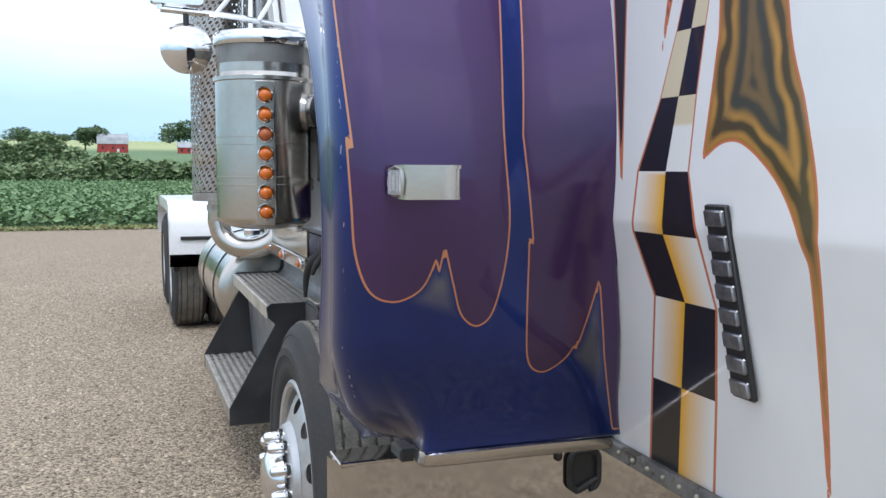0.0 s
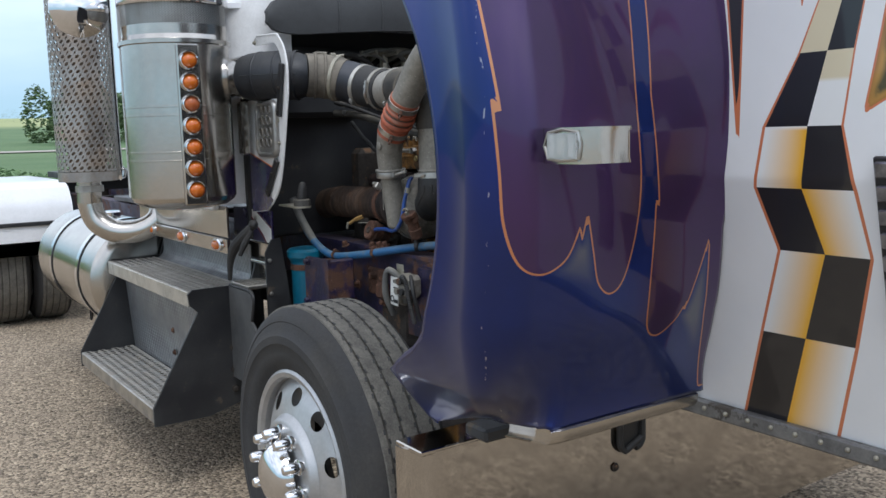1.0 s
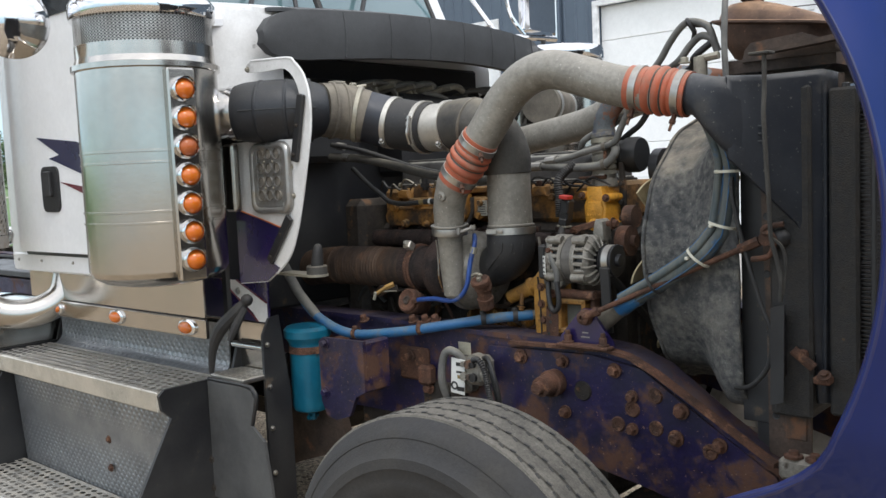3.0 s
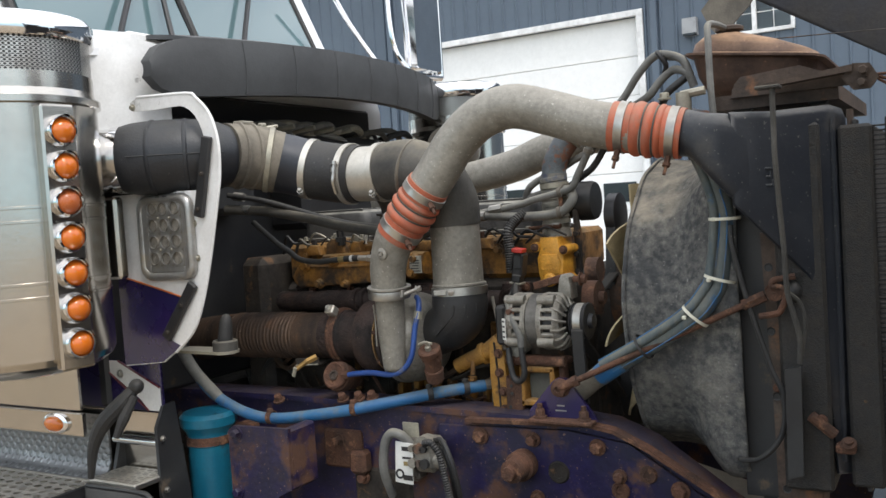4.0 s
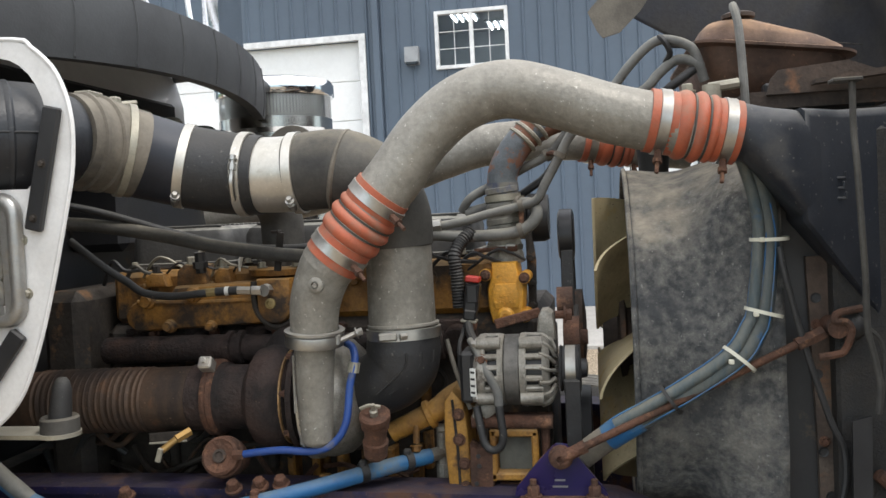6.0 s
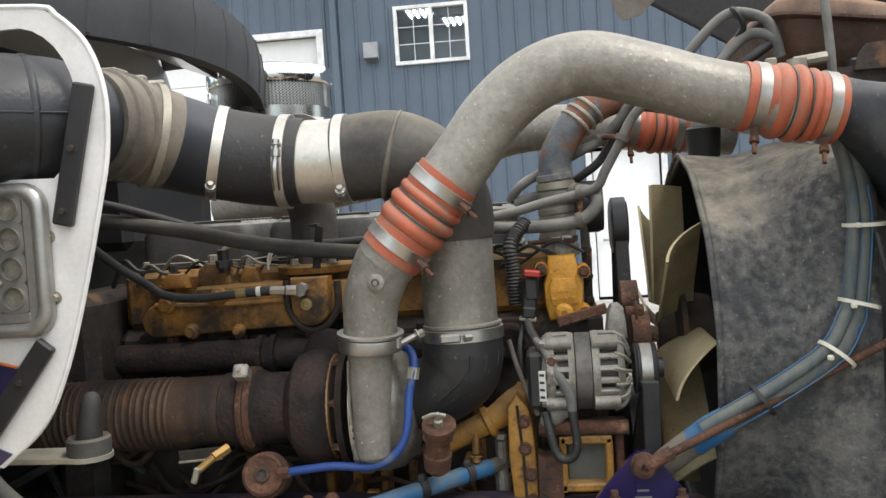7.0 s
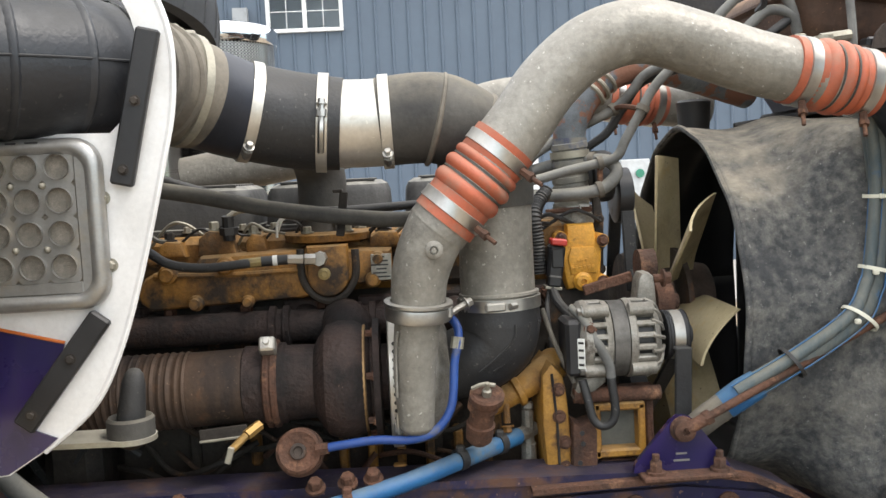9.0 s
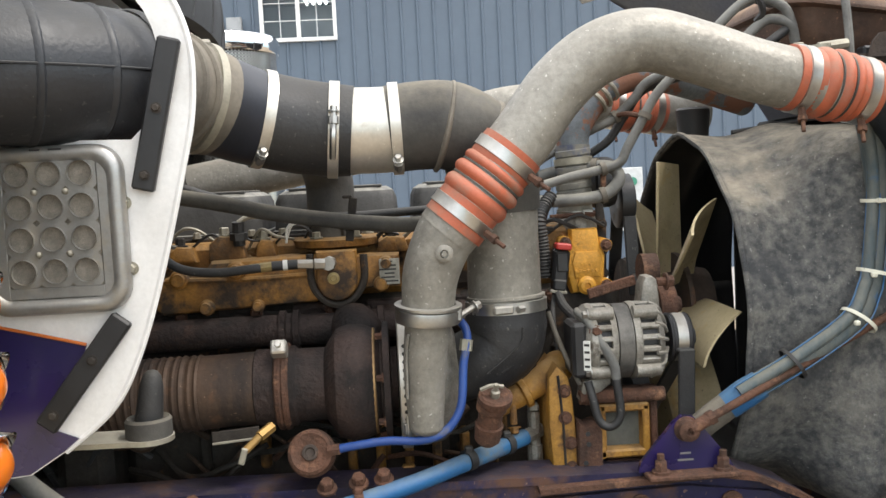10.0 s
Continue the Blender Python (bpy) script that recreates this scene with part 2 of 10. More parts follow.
BLACK_PAINT = surf("black_painted_steel", (0.018, 0.018, 0.02), (0.03, 0.03, 0.03), 6, rough=0.42, rough2=0.6, bump=0.1, patch=(0.10, 0.075, 0.05), pscale=12, pcut=(0.63, 0.72))
COWL = surf("charcoal_moulding", (0.048, 0.050, 0.052), (0.035, 0.036, 0.038), 5, rough=0.55, rough2=0.65, bump=0.12, bscale=200, dust=(0.10, 0.10, 0.098))
SHROUD = surf("weathered_shroud", (0.175, 0.170, 0.155), (0.060, 0.062, 0.064), 50, cut=(0.34, 0.62), rough=0.85, rough2=0.95, bump=1.0, bscale=95,
              patch=(0.050, 0.052, 0.056), pscale=9, pcut=(0.50, 0.66), dust=(0.44, 0.38, 0.285), dcut=(0.40, 0.95), specks=(0.22, 0.215, 0.20), streak=(0.26, 0.24, 0.205))
WHITE = surf("white_paint", (0.80, 0.80, 0.80), (0.74, 0.74, 0.735), 3, rough=0.28, rough2=0.36, bump=0.02, coat=0.4)
WHITE_DIRTY = surf("scuffed_white_paint", (0.78, 0.775, 0.76), (0.66, 0.65, 0.63), 8, rough=0.38, rough2=0.5, bump=0.06, patch=(0.22, 0.21, 0.2), pscale=11, pcut=(0.66, 0.74))
PURPLE = surf("deep_purple_paint", (0.022, 0.012, 0.07), (0.014, 0.012, 0.06), 5, rough=0.22, rough2=0.34, bump=0.03, coat=0.6)
FRAME_PAINT = surf("rusty_purple_frame", (0.016, 0.012, 0.055), (0.009, 0.008, 0.026), 6, rough=0.4, rough2=0.6, bump=0.35, bscale=70,
                   patch=(0.095, 0.045, 0.028), pscale=8, pcut=(0.49, 0.60), dust=(0.055, 0.042, 0.050), specks=(0.17, 0.10, 0.075), streak=(0.05, 0.027, 0.019))
# teal lowered so its colour holds the shade the filter hangs in
TEAL = surf("teal_filter_paint", (0.007, 0.115, 0.19), (0.008, 0.15, 0.23), 9, rough=0.35, rough2=0.5, bump=0.05, patch=(0.03, 0.07, 0.09), pscale=14, pcut=(0.6, 0.7))
GREY_COVER = surf("grey_valve_cover", (0.060, 0.059, 0.056), (0.035, 0.034, 0.033), 12, rough=0.55, rough2=0.7, bump=0.25, patch=(0.025, 0.025, 0.025), pscale=18, pcut=(0.58, 0.66), dust=(0.34, 0.325, 0.28), dcut=(0.35, 0.9))
ZINC = surf("zinc_bracket", (0.36, 0.34, 0.27), (0.25, 0.23, 0.19), 16, rough=0.45, rough2=0.6, metal=0.5, bump=0.15, dust=(0.36, 0.33, 0.27))
TIE = surf("nylon_tie", (0.70, 0.68, 0.56), rough=0.5, bump=0.0)
YZINC = surf("yellow_zinc", (0.34, 0.26, 0.11), (0.22, 0.17, 0.085), 30, rough=0.45, metal=0.5, bump=0.1)
LABEL_WHITE = surf("label_white", (0.72, 0.72, 0.68), (0.6, 0.59, 0.55), 20, rough=0.5, bump=0.0)


# ---- mesh helpers ----
class Geo:
    """Collects the vertices and faces of one part."""

    def __init__(self):
        self.v, self.f = [], []

    def add(self, verts, faces):
        n = len(self.v)
        self.v += [tuple(p) for p in verts]
        self.f += [tuple(i + n for i in f) for f in faces]
        return self

    def box(self, c, s, bevel=0.004, rot=None):
        """A box of size s round c, its edges chamfered."""
        h = [x / 2 for x in s]
        b = min(bevel, *(x * 0.45 for x in h))
        m = rot.to_matrix() if rot else Matrix.Identity(3)
        vs, key = [], {}
        for sx in (-1, 1):
            for sy in (-1, 1):
                for sz in (-1, 1):
                    for ax in range(3):
                        p = [sx * h[0], sy * h[1], sz * h[2]]
                        for k in range(3):
                            if k != ax:
                                p[k] -= (sx, sy, sz)[k] * b
                        key[sx, sy, sz, ax] = len(vs)
                        vs.append(Vector(c) + m @ Vector(p))
        fs = []
        for ax in range(3):
            o1, o2 = [(1, 2), (2, 0), (0, 1)][ax]
            for sg in (-1, 1):
                q = []
                for a, d in ((-1, -1), (1, -1), (1, 1), (-1, 1)):
                    t = [0, 0, 0]
                    t[ax], t[o1], t[o2] = sg, a, d
                    q.append(key[t[0], t[1], t[2], ax])
                fs.append(q if sg > 0 else q[::-1])
            for a in (-1, 1):
                for d in (-1, 1):
                    q = []
                    for e, axk in ((-1, o1), (1, o1), (1, o2), (-1, o2)):
                        t = [0, 0, 0]
                        t[ax], t[o1], t[o2] = e, a, d
                        q.append(key[t[0], t[1], t[2], axk])
                    fs.append(q if a * d < 0 else q[::-1])
        for sx in (-1, 1):
            for sy in (-1, 1):
                for sz in (-1, 1):
                    q = [key[sx, sy, sz, k] for k in range(3)]
                    fs.append(q if sx * sy * sz > 0 else q[::-1])
        return self.add(vs, fs)

    def rings(self, rows, closed_ends=True, loop=False):
        """Skins a list of rings of equal length."""
        n, k = len(rows[0]), len(rows)
        vs = [p for r in rows for p in r]
        fs = []
        for i in range(k if loop else k - 1):
            a, b = i * n, ((i + 1) % k) * n
            fs += [(a + j, a + (j + 1) % n, b + (j + 1) % n, b + j) for j in range(n)]
        if closed_ends and not loop:
            fs += [tuple(range(n))[::-1], tuple((k - 1) * n + j for j in range(n))]
        return self.add(vs, fs)

    def lathe(self, profile, origin, axis=(0, 1, 0), seg=32, caps=True):
        """profile: (distance along the axis, radius) pairs."""
        z = Vector(axis).normalized()
        x = z.orthogonal().normalized()
        y = z.cross(x)
        o = Vector(origin)
        ang = [2 * math.pi * j / seg for j in range(seg)]
        return self.rings([[o + z * d + (x * math.cos(a) + y * math.sin(a)) * max(r, 1e-4) for a in ang] for d, r in profile], caps)

    def cyl(self, a, b, r, r2=None, seg=20, bevel=0.0):
        a, b = Vector(a), Vector(b)
        length = (b - a).length
        r2 = r if r2 is None else r2
        prof = [(0, r), (length, r2)] if not bevel else [(0, r - bevel), (bevel, r), (length - bevel, r2), (length, r2 - bevel)]
        return self.lathe(prof, a, b - a, seg)

    def tube(self, pts, r, seg=16, step=8, caps=True, ripple=0.0, pitch=0.012):
        """A round hose or pipe along a smooth curve through pts; r is one radius or one for each point."""
        P = [Vector(p) for p in pts]
        R = list(r) if isinstance(r, (list, tuple)) else [r] * len(P)
        Q, S = [], []
        ext = [P[0] * 2 - P[1], *P, P[-1] * 2 - P[-2]]
        for i in range(len(P) - 1):
            p0, p1, p2, p3 = ext[i:i + 4]
            for j in range(step):
                t = j / step
                Q.append(0.5 * ((2 * p1) + (p2 - p0) * t + (2 * p0 - 5 * p1 + 4 * p2 - p3) * t * t + (3 * p1 - p0 - 3 * p2 + p3) * t ** 3))
                S.append(R[i] * (1 - t) + R[i + 1] * t)
        Q.append(P[-1])
        S.append(R[-1])
        if ripple:
            q2, s2, run = [], [], 0.0
            for i in range(len(Q) - 1):
                d = (Q[i + 1] - Q[i]).length
                k = max(1, int(d / (pitch / 4)))
                for j in range(k):
                    q2.append(Q[i].lerp(Q[i + 1], j / k))
                    s2.append(S[i] + ripple * math.sin(2 * math.pi * (run + d * j / k) / pitch))
                run += d
            Q, S = q2 + [Q[-1]], s2 + [S[-1]]
        rows = []
        tan = (Q[1] - Q[0]).normalized()
        x = tan.orthogonal().normalized()
        for i, q in enumerate(Q):
            t2 = (Q[min(i + 1, len(Q) - 1)] - Q[max(i - 1, 0)]).normalized()
            x = (x - t2 * x.dot(t2)).normalized()
            y = t2.cross(x)
            rows.append([q + (x * math.cos(2 * math.pi * j / seg) + y * math.sin(2 * math.pi * j / seg)) * S[i] for j in range(seg)])
        return self.rings(rows, caps)

    def prism(self, poly, axis, a, b):
        """poly: 2D outline, pushed along axis from a to b. The 2D axes are the two others in order x, y, z."""
        k = "xyz".index(axis)

        def at(p, d):
            q = list(p)
            q.insert(k, d)
            return q
        n = len(poly)
        vs = [at(p, a) for p in poly] + [at(p, b) for p in poly]
        fs = [tuple(range(n))[::-1], tuple(range(n, 2 * n))] + [(i, (i + 1) % n, n + (i + 1) % n, n + i) for i in range(n)]
        return self.add(vs, fs)

    def plate(self, poly, axis, a, b, r):
        """Like prism from a to b, the edge of its a side rounded off by r."""
        k = "xyz".index(axis)
        area = sum(p[0] * q[1] - q[0] * p[1] for p, q in zip(poly, poly[1:] + poly[:1]))
        sg = 1 if area > 0 else -1

        def ring(d, off):
            out = []
            for p0, p, p1 in zip(poly[-1:] + poly[:-1], poly, poly[1:] + poly[:1]):
                e0, e1 = Vector((p[0] - p0[0], p[1] - p0[1])).normalized(), Vector((p1[0] - p[0], p1[1] - p[1])).normalized()
                n = Vector((-(e0.y + e1.y), e0.x + e1.x)) * sg
                n = n.normalized() * (off / max(0.5, n.length / 2)) if n.length > 1e-6 else n
                q = [p[0] + n.x, p[1] + n.y]
                q.insert(k, d)
                out.append(Vector(q))
            return out
        s = 1 if b > a else -1
        return self.rings([ring(a, r), ring(a + s * r * 0.3, r * 0.3), ring(a + s * r, 0.0), ring(b, 0.0)])

    def sheet(self, fn, nu, nv, thick=0.0):
        """A surface fn(u, v), u and v in 0..1; thick: a vector pushed to a second skin."""
        vs = [Vector(fn(i / nu, j / nv)) for j in range(nv + 1) for i in range(nu + 1)]
        w = nu + 1
        fs = [(j * w + i, j * w + i + 1, (j + 1) * w + i + 1, (j + 1) * w + i) for j in range(nv) for i in range(nu)]
        if thick:
            t = Vector(thick)
            n = len(vs)
            vs += [p + t for p in vs]
            fs += [tuple(k + n for k in f[::-1]) for f in fs]
            edge = [i for i in range(w)] + [j * w + nu for j in range(1, nv + 1)] + [nv * w + i for i in range(nu - 1, -1, -1)] + [j * w for j in range(nv - 1, 0, -1)]
            fs += [(a, n + a, n + b, b) for a, b in zip(edge, edge[1:] + edge[:1])]
        return self.add(vs, fs)

    def ball(self, c, r, squash=(1, 1, 1), nu=12, nv=8):
        rows = []
        for j in range(1, nv):
            a = math.pi * j / nv
            rows.append([(c[0] + r * squash[0] * math.sin(a) * math.cos(2 * math.pi * i / nu), c[1] + r * squash[1] * math.sin(a) * math.sin(2 * math.pi * i / nu),
                          c[2] - r * squash[2] * math.cos(a)) for i in range(nu)])
        return self.rings(rows)

    def bolt(self, p, axis, r=0.009, h=0.010, washer=True):
        p, d = Vector(p), Vector(axis).normalized()
        if washer:
            self.cyl(p, p + d * h * 0.25, r * 1.45, seg=14)
        self.lathe([(0, r), (h * 0.85, r), (h, r * 0.8)], p + d * h * 0.2, d, 6)
        return self

    def warp(self, m):
        self.v = [tuple(m @ Vector(p)) for p in self.v]
        return self

    def holes(self, fn, nu, nv, hu, hv, stagger=True, closed=False, n=8):
        """A sheet fn(u, v) with nu by nv holes, each hu by hv of its cell."""
        vs, fs = [], []
        for j in range(nv):
            off = 0.5 if stagger and j % 2 else 0.0
            for i in range(nu):
                if not closed and off and i == nu - 1:
                    continue
                cu, cv = i + 0.5 + off, j + 0.5
                base = len(vs)
                for k in range(n):
                    a = 2 * math.pi * (k + 0.5) / n
                    ca, sa = math.cos(a), math.sin(a)
                    m = max(abs(ca), abs(sa))
                    vs.append(fn((cu + 0.5 * ca / m) / nu, (cv + 0.5 * sa / m) / nv))
                for k in range(n):
                    a = 2 * math.pi * (k + 0.5) / n
                    vs.append(fn((cu + 0.5 * hu * math.cos(a)) / nu, (cv + 0.5 * hv * math.sin(a)) / nv))
                fs += [(base + k, base + (k + 1) % n, base + n + (k + 1) % n, base + n + k) for k in range(n)]
        # weld the cells into one skin
        seen, at, weld = {}, [], []
        for q in vs:
            key = tuple(round(c, 5) for c in q)
            if key not in seen:
                seen[key] = len(weld)
                weld.append(q)
            at.append(seen[key])
        return self.add(weld, [tuple(at[i] for i in f) for f in fs])


# the truck and the shop were drawn in their own axes; this sets them down on the yard at true size
LAY = Matrix.Scale(1.06, 4) @ Matrix.Translation((0, 0, -0.135))


def part(name, geo, material, parent=None, label="", angle=35, m=None, lay=False):
    """Links a Geo as one mesh object, under a thing or a part."""
    me = bpy.data.meshes.new(name)
    me.from_pydata(geo.v, [], geo.f)
    if lay:
        me.transform(LAY)
    me.update()
    me.materials.append(material)
    for p in me.polygons:
        p.use_smooth = True
    me.set_sharp_from_angle(angle=radians(angle))
    ob = new(name, me)
    if parent:
        ob.parent = parent
    if m is not None:
        ob.matrix_local = m
    if label:
        ob["label"] = label
    return ob


def thing(name, label, category, group="", kind=""):
    return tagged(new(name), label, category, group, kind)


def arc(cx, cy, r, a0, a1, n):
    return [(cx + r * math.cos(radians(a0 + (a1 - a0) * i / n)), cy + r * math.sin(radians(a0 + (a1 - a0) * i / n))) for i in range(n + 1)]


def rounded(x0, y0, x1, y1, r, n=4):
    return (arc(x1 - r, y0 + r, r, -90, 0, n) + arc(x1 - r, y1 - r, r, 0, 90, n) + arc(x0 + r, y1 - r, r, 90, 180, n) + arc(x0 + r, y0 + r, r, 180, 270, n))


# ---- ground, fields and distance ----
def ground_material():
    m = bpy.data.materials.new("gravel_and_field")
    m.use_nodes = True
    nt = m.node_tree
    b = nt.nodes["Principled BSDF"]
    coord = nt.nodes.new("ShaderNodeTexCoord").outputs["Object"]
    vor = nt.nodes.new("ShaderNodeTexVoronoi")
    vor.inputs["Scale"].default_value = 78.0
    vor.inputs["Randomness"].default_value = 1.0
    nt.links.new(coord, vor.inputs["Vector"])
    sep = nt.nodes.new("ShaderNodeSeparateColor")
    nt.links.new(vor.outputs["Color"], sep.inputs[0])
    stone = link_mix(nt, sep.outputs[0], (0.055, 0.040, 0.026), (0.54, 0.43, 0.30))
    broad = noise_fac(nt, coord, 0.8, 0.35, 0.7)
    gravel = link_mix(nt, broad, link_mix(nt, 0.22, stone, (0.18, 0.14, 0.095)), stone)
    fine = noise_fac(nt, coord, 5.0, 0.35, 0.65)
    gravel = link_mix(nt, fine, gravel, link_mix(nt, 0.20, gravel, (0.25, 0.20, 0.145)))
    xyz = nt.nodes.new("ShaderNodeSeparateXYZ")
    nt.links.new(coord, xyz.inputs[0])
    edge = nt.nodes.new("ShaderNodeMapRange")
    edge.inputs["From Min"].default_value, edge.inputs["From Max"].default_value = 22.5, 23.1
    nt.links.new(xyz.outputs["Y"], edge.inputs["Value"])
    green = link_mix(nt, noise_fac(nt, coord, 0.05, 0.4, 0.6), (0.085, 0.16, 0.06), (0.14, 0.21, 0.085))
    green = link_mix(nt, noise_fac(nt, coord, 1.3, 0.35, 0.7), green, (0.09, 0.15, 0.06))
    # ground turns paler and yellower from y 560 to 760
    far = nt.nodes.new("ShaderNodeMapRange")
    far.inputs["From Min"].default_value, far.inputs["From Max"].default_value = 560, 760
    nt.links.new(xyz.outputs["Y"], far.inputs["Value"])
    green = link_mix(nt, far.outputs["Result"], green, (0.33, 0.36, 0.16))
    col = link_mix(nt, edge.outputs["Result"], gravel, green)
    nt.links.new(col, b.inputs["Base Color"])
    b.inputs["Roughness"].default_value = 0.95
    bp = nt.nodes.new("ShaderNodeBump")
    bp.inputs["Strength"].default_value, bp.inputs["Distance"].default_value = 0.9, 0.008
    nt.links.new(vor.outputs["Distance"], bp.inputs["Height"])
    bp.invert = True
    nt.links.new(bp.outputs["Normal"], b.inputs["Normal"])
    return m


def ground_z(x, y):
    """Level round the truck; beyond the hedge the land climbs gently to the horizon."""
    return float(np.interp(y, (0, 95, 200, 520, 1000, 2500), (0, 0, 2.6, 9.5, 24.0, 70.0)))


rng = np.random.default_rng(4)
xs = [-2500, -900, -300, -120, -60, -30, -15, -8, -4, -2, 0, 2, 4, 8, 15, 30, 60, 120, 300, 900, 2500]
ys = [-2500, -600, -150, -40, -15, -6, -2, 2, 6, 10, 16, 24, 30, 40, 55, 84, 95, 120, 160, 200, 260, 350, 520, 700, 1000, 1600, 2500]
gg = Geo()
gg.add([(x, y, ground_z(x, y)) for y in ys for x in xs],
       [(j * len(xs) + i, j * len(xs) + i + 1, (j + 1) * len(xs) + i + 1, (j + 1) * len(xs) + i) for j in range(len(ys) - 1) for i in range(len(xs) - 1)])
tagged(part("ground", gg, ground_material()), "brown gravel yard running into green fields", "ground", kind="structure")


def scatter_mesh(name, template_v, template_f, pos, scale, yaw, material, label, category, zscale=None, tilt=None, pick=None):
    """Many small copies of one shape joined in one mesh."""
    tv = np.array(template_v, float)
    n, k = len(pos), len(tv)
    s = np.array(scale).reshape(n, 1, 1)
    v = np.repeat(tv[None], n, 0) * s
    if zscale is not None:
        v[:, :, 2] *= np.array(zscale).reshape(n, 1)
    if tilt is not None:
        c, sn = np.cos(tilt)[:, None], np.sin(tilt)[:, None]
        y, z = v[:, :, 1].copy(), v[:, :, 2].copy()
        v[:, :, 1], v[:, :, 2] = y * c - z * sn, y * sn + z * c
    c, sn = np.cos(yaw)[:, None], np.sin(yaw)[:, None]
    x, y = v[:, :, 0].copy(), v[:, :, 1].copy()
    v[:, :, 0], v[:, :, 1] = x * c - y * sn, x * sn + y * c
    v += np.array(pos)[:, None, :]
    fs = np.array(template_f)
    f = (fs[None] + (np.arange(n) * k)[:, None, None]).reshape(-1, fs.shape[1])
    me = bpy.data.meshes.new(name)
    me.from_pydata(v.reshape(-1, 3).tolist(), [], f.tolist())
    me.update()
    me.materials.append(material)
    return tagged(new(name, me), label, category, kind="stuff")


def island_material(name, a, b, rough=0.9, extra=None):
    m = bpy.data.materials.new(name)
    m.use_nodes = True
    nt = m.node_tree
    bs = nt.nodes["Principled BSDF"]
    geo = nt.nodes.new("ShaderNodeNewGeometry")
    col = link_mix(nt, geo.outputs["Random Per Island"], a, b)
    if extra:
        coord = nt.nodes.new("ShaderNodeTexCoord").outputs["Object"]
        col = link_mix(nt, noise_fac(nt, coord, extra[1], 0.4, 0.62), col, extra[0])
    nt.links.new(col, bs.inputs["Base Color"])
    bs.inputs["Roughness"].default_value = rough
    return m


STONE_V = [(0.9, 0.1, 0.1), (0.2, 0.8, 0.05), (-0.8, 0.35, 0), (-0.6, -0.7, 0.1), (0.45, -0.8, 0), (0.1, -0.1, 0.75), (-0.3, 0.2, 0.6)]
STONE_F = [(0, 1, 5), (1, 6, 5), (1, 2, 6), (2, 3, 6), (3, 5, 6), (3, 4, 5), (4, 0, 5)]
GRAVEL = island_material("loose_gravel", (0.055, 0.040, 0.026), (0.60, 0.49, 0.35), 0.9)
n_st = 90000
d = -2.0 + 14.5 * rng.random(n_st) ** 1.1
gx = -3.4 + 6.4 * rng.random(n_st)
pos = np.stack([gx, d, np.full(n_st, -0.003)], 1)
sc = 0.0045 + 0.013 * rng.random(n_st) ** 2.4
scatter_mesh("gravel", STONE_V, STONE_F, pos, sc, rng.random(n_st) * 6.28, GRAVEL, "loose brown and grey gravel stones on the yard", "gravel", zscale=0.5 + 0.4 * rng.random(n_st))

# soya rows: leaf clumps, near rows dense, far rows sparse
LEAF_V = [(-0.5, 0, 0), (0, -0.35, 0.25), (0.5, 0, 0.1), (0, 0.35, 0.3)]
LEAF_F = [(0, 1, 2, 3)]
# crop greens lifted to include a little haze in the colour
CROP = island_material("soya_leaves", (0.11, 0.19, 0.08), (0.21, 0.31, 0.14), 0.7)
pts = []
row_d = 23.2
while row_d < 82:
    width = (-3.0 - row_d * 0.42, 4 + row_d * 0.05)
    count = int((width[1] - width[0]) * max(5, 44 - row_d * 0.5))
    px_ = width[0] + (width[1] - width[0]) * rng.random(count)
    py_ = row_d + rng.normal(0, 0.10, count)
    pz_ = np.array([ground_z(0, y) for y in py_]) + rng.random(count) * 0.42
    pts.append(np.stack([px_, py_, pz_], 1))
    row_d += 0.42 if row_d < 40 else 0.8
crop = np.concatenate(pts)
scatter_mesh("crop_field", LEAF_V, LEAF_F, crop, 0.16 + 0.16 * rng.random(len(crop)), rng.random(len(crop)) * 6.28, CROP, "green soya plants in rows at the yard's edge", "crop",
             tilt=rng.normal(0, 0.6, len(crop)))
GRASS = island_material("dry_verge_grass", (0.30, 0.29, 0.15), (0.20, 0.24, 0.08), 0.9)
nv_ = 3000
vp = np.stack([-14 + 18 * rng.random(nv_), 22.4 + 0.6 * rng.random(nv_), 0.05 * rng.random(nv_)], 1)
scatter_mesh("verge_grass", LEAF_V, LEAF_F, vp, 0.08 + 0.1 * rng.random(nv_), rng.random(nv_) * 6.28, GRASS, "pale dry grass along the gravel's edge", "grass", tilt=rng.normal(0.8, 0.5, nv_))

# tree and hedge greens lightened, with distance haze mixed into the leaf colour
LEAVES = island_material("tree_leaves", (0.085, 0.135, 0.065), (0.17, 0.235, 0.10), 0.8)
HEDGE_LEAVES = island_material("hedge_leaves", (0.15, 0.205, 0.10), (0.26, 0.33, 0.16), 0.8)
BARK = surf("bark", (0.09, 0.07, 0.05), (0.05, 0.04, 0.03), 3, rough=0.9, bump=0.4, bscale=20)


def leaf_cloud(n, blobs, size):
    """Leaf positions on the skins of several uneven lumps."""
    out = []
    for c, r in blobs:
        k = int(n * r[0] * r[2] / sum(b[1][0] * b[1][2] for b in blobs))
        dirs = rng.normal(size=(k, 3))
        dirs /= np.linalg.norm(dirs, axis=1)[:, None]
        rad = (0.72 + 0.4 * rng.random(k))[:, None]
        out.append(np.array(c) + dirs * np.array(r) * rad)
    return np.concatenate(out)


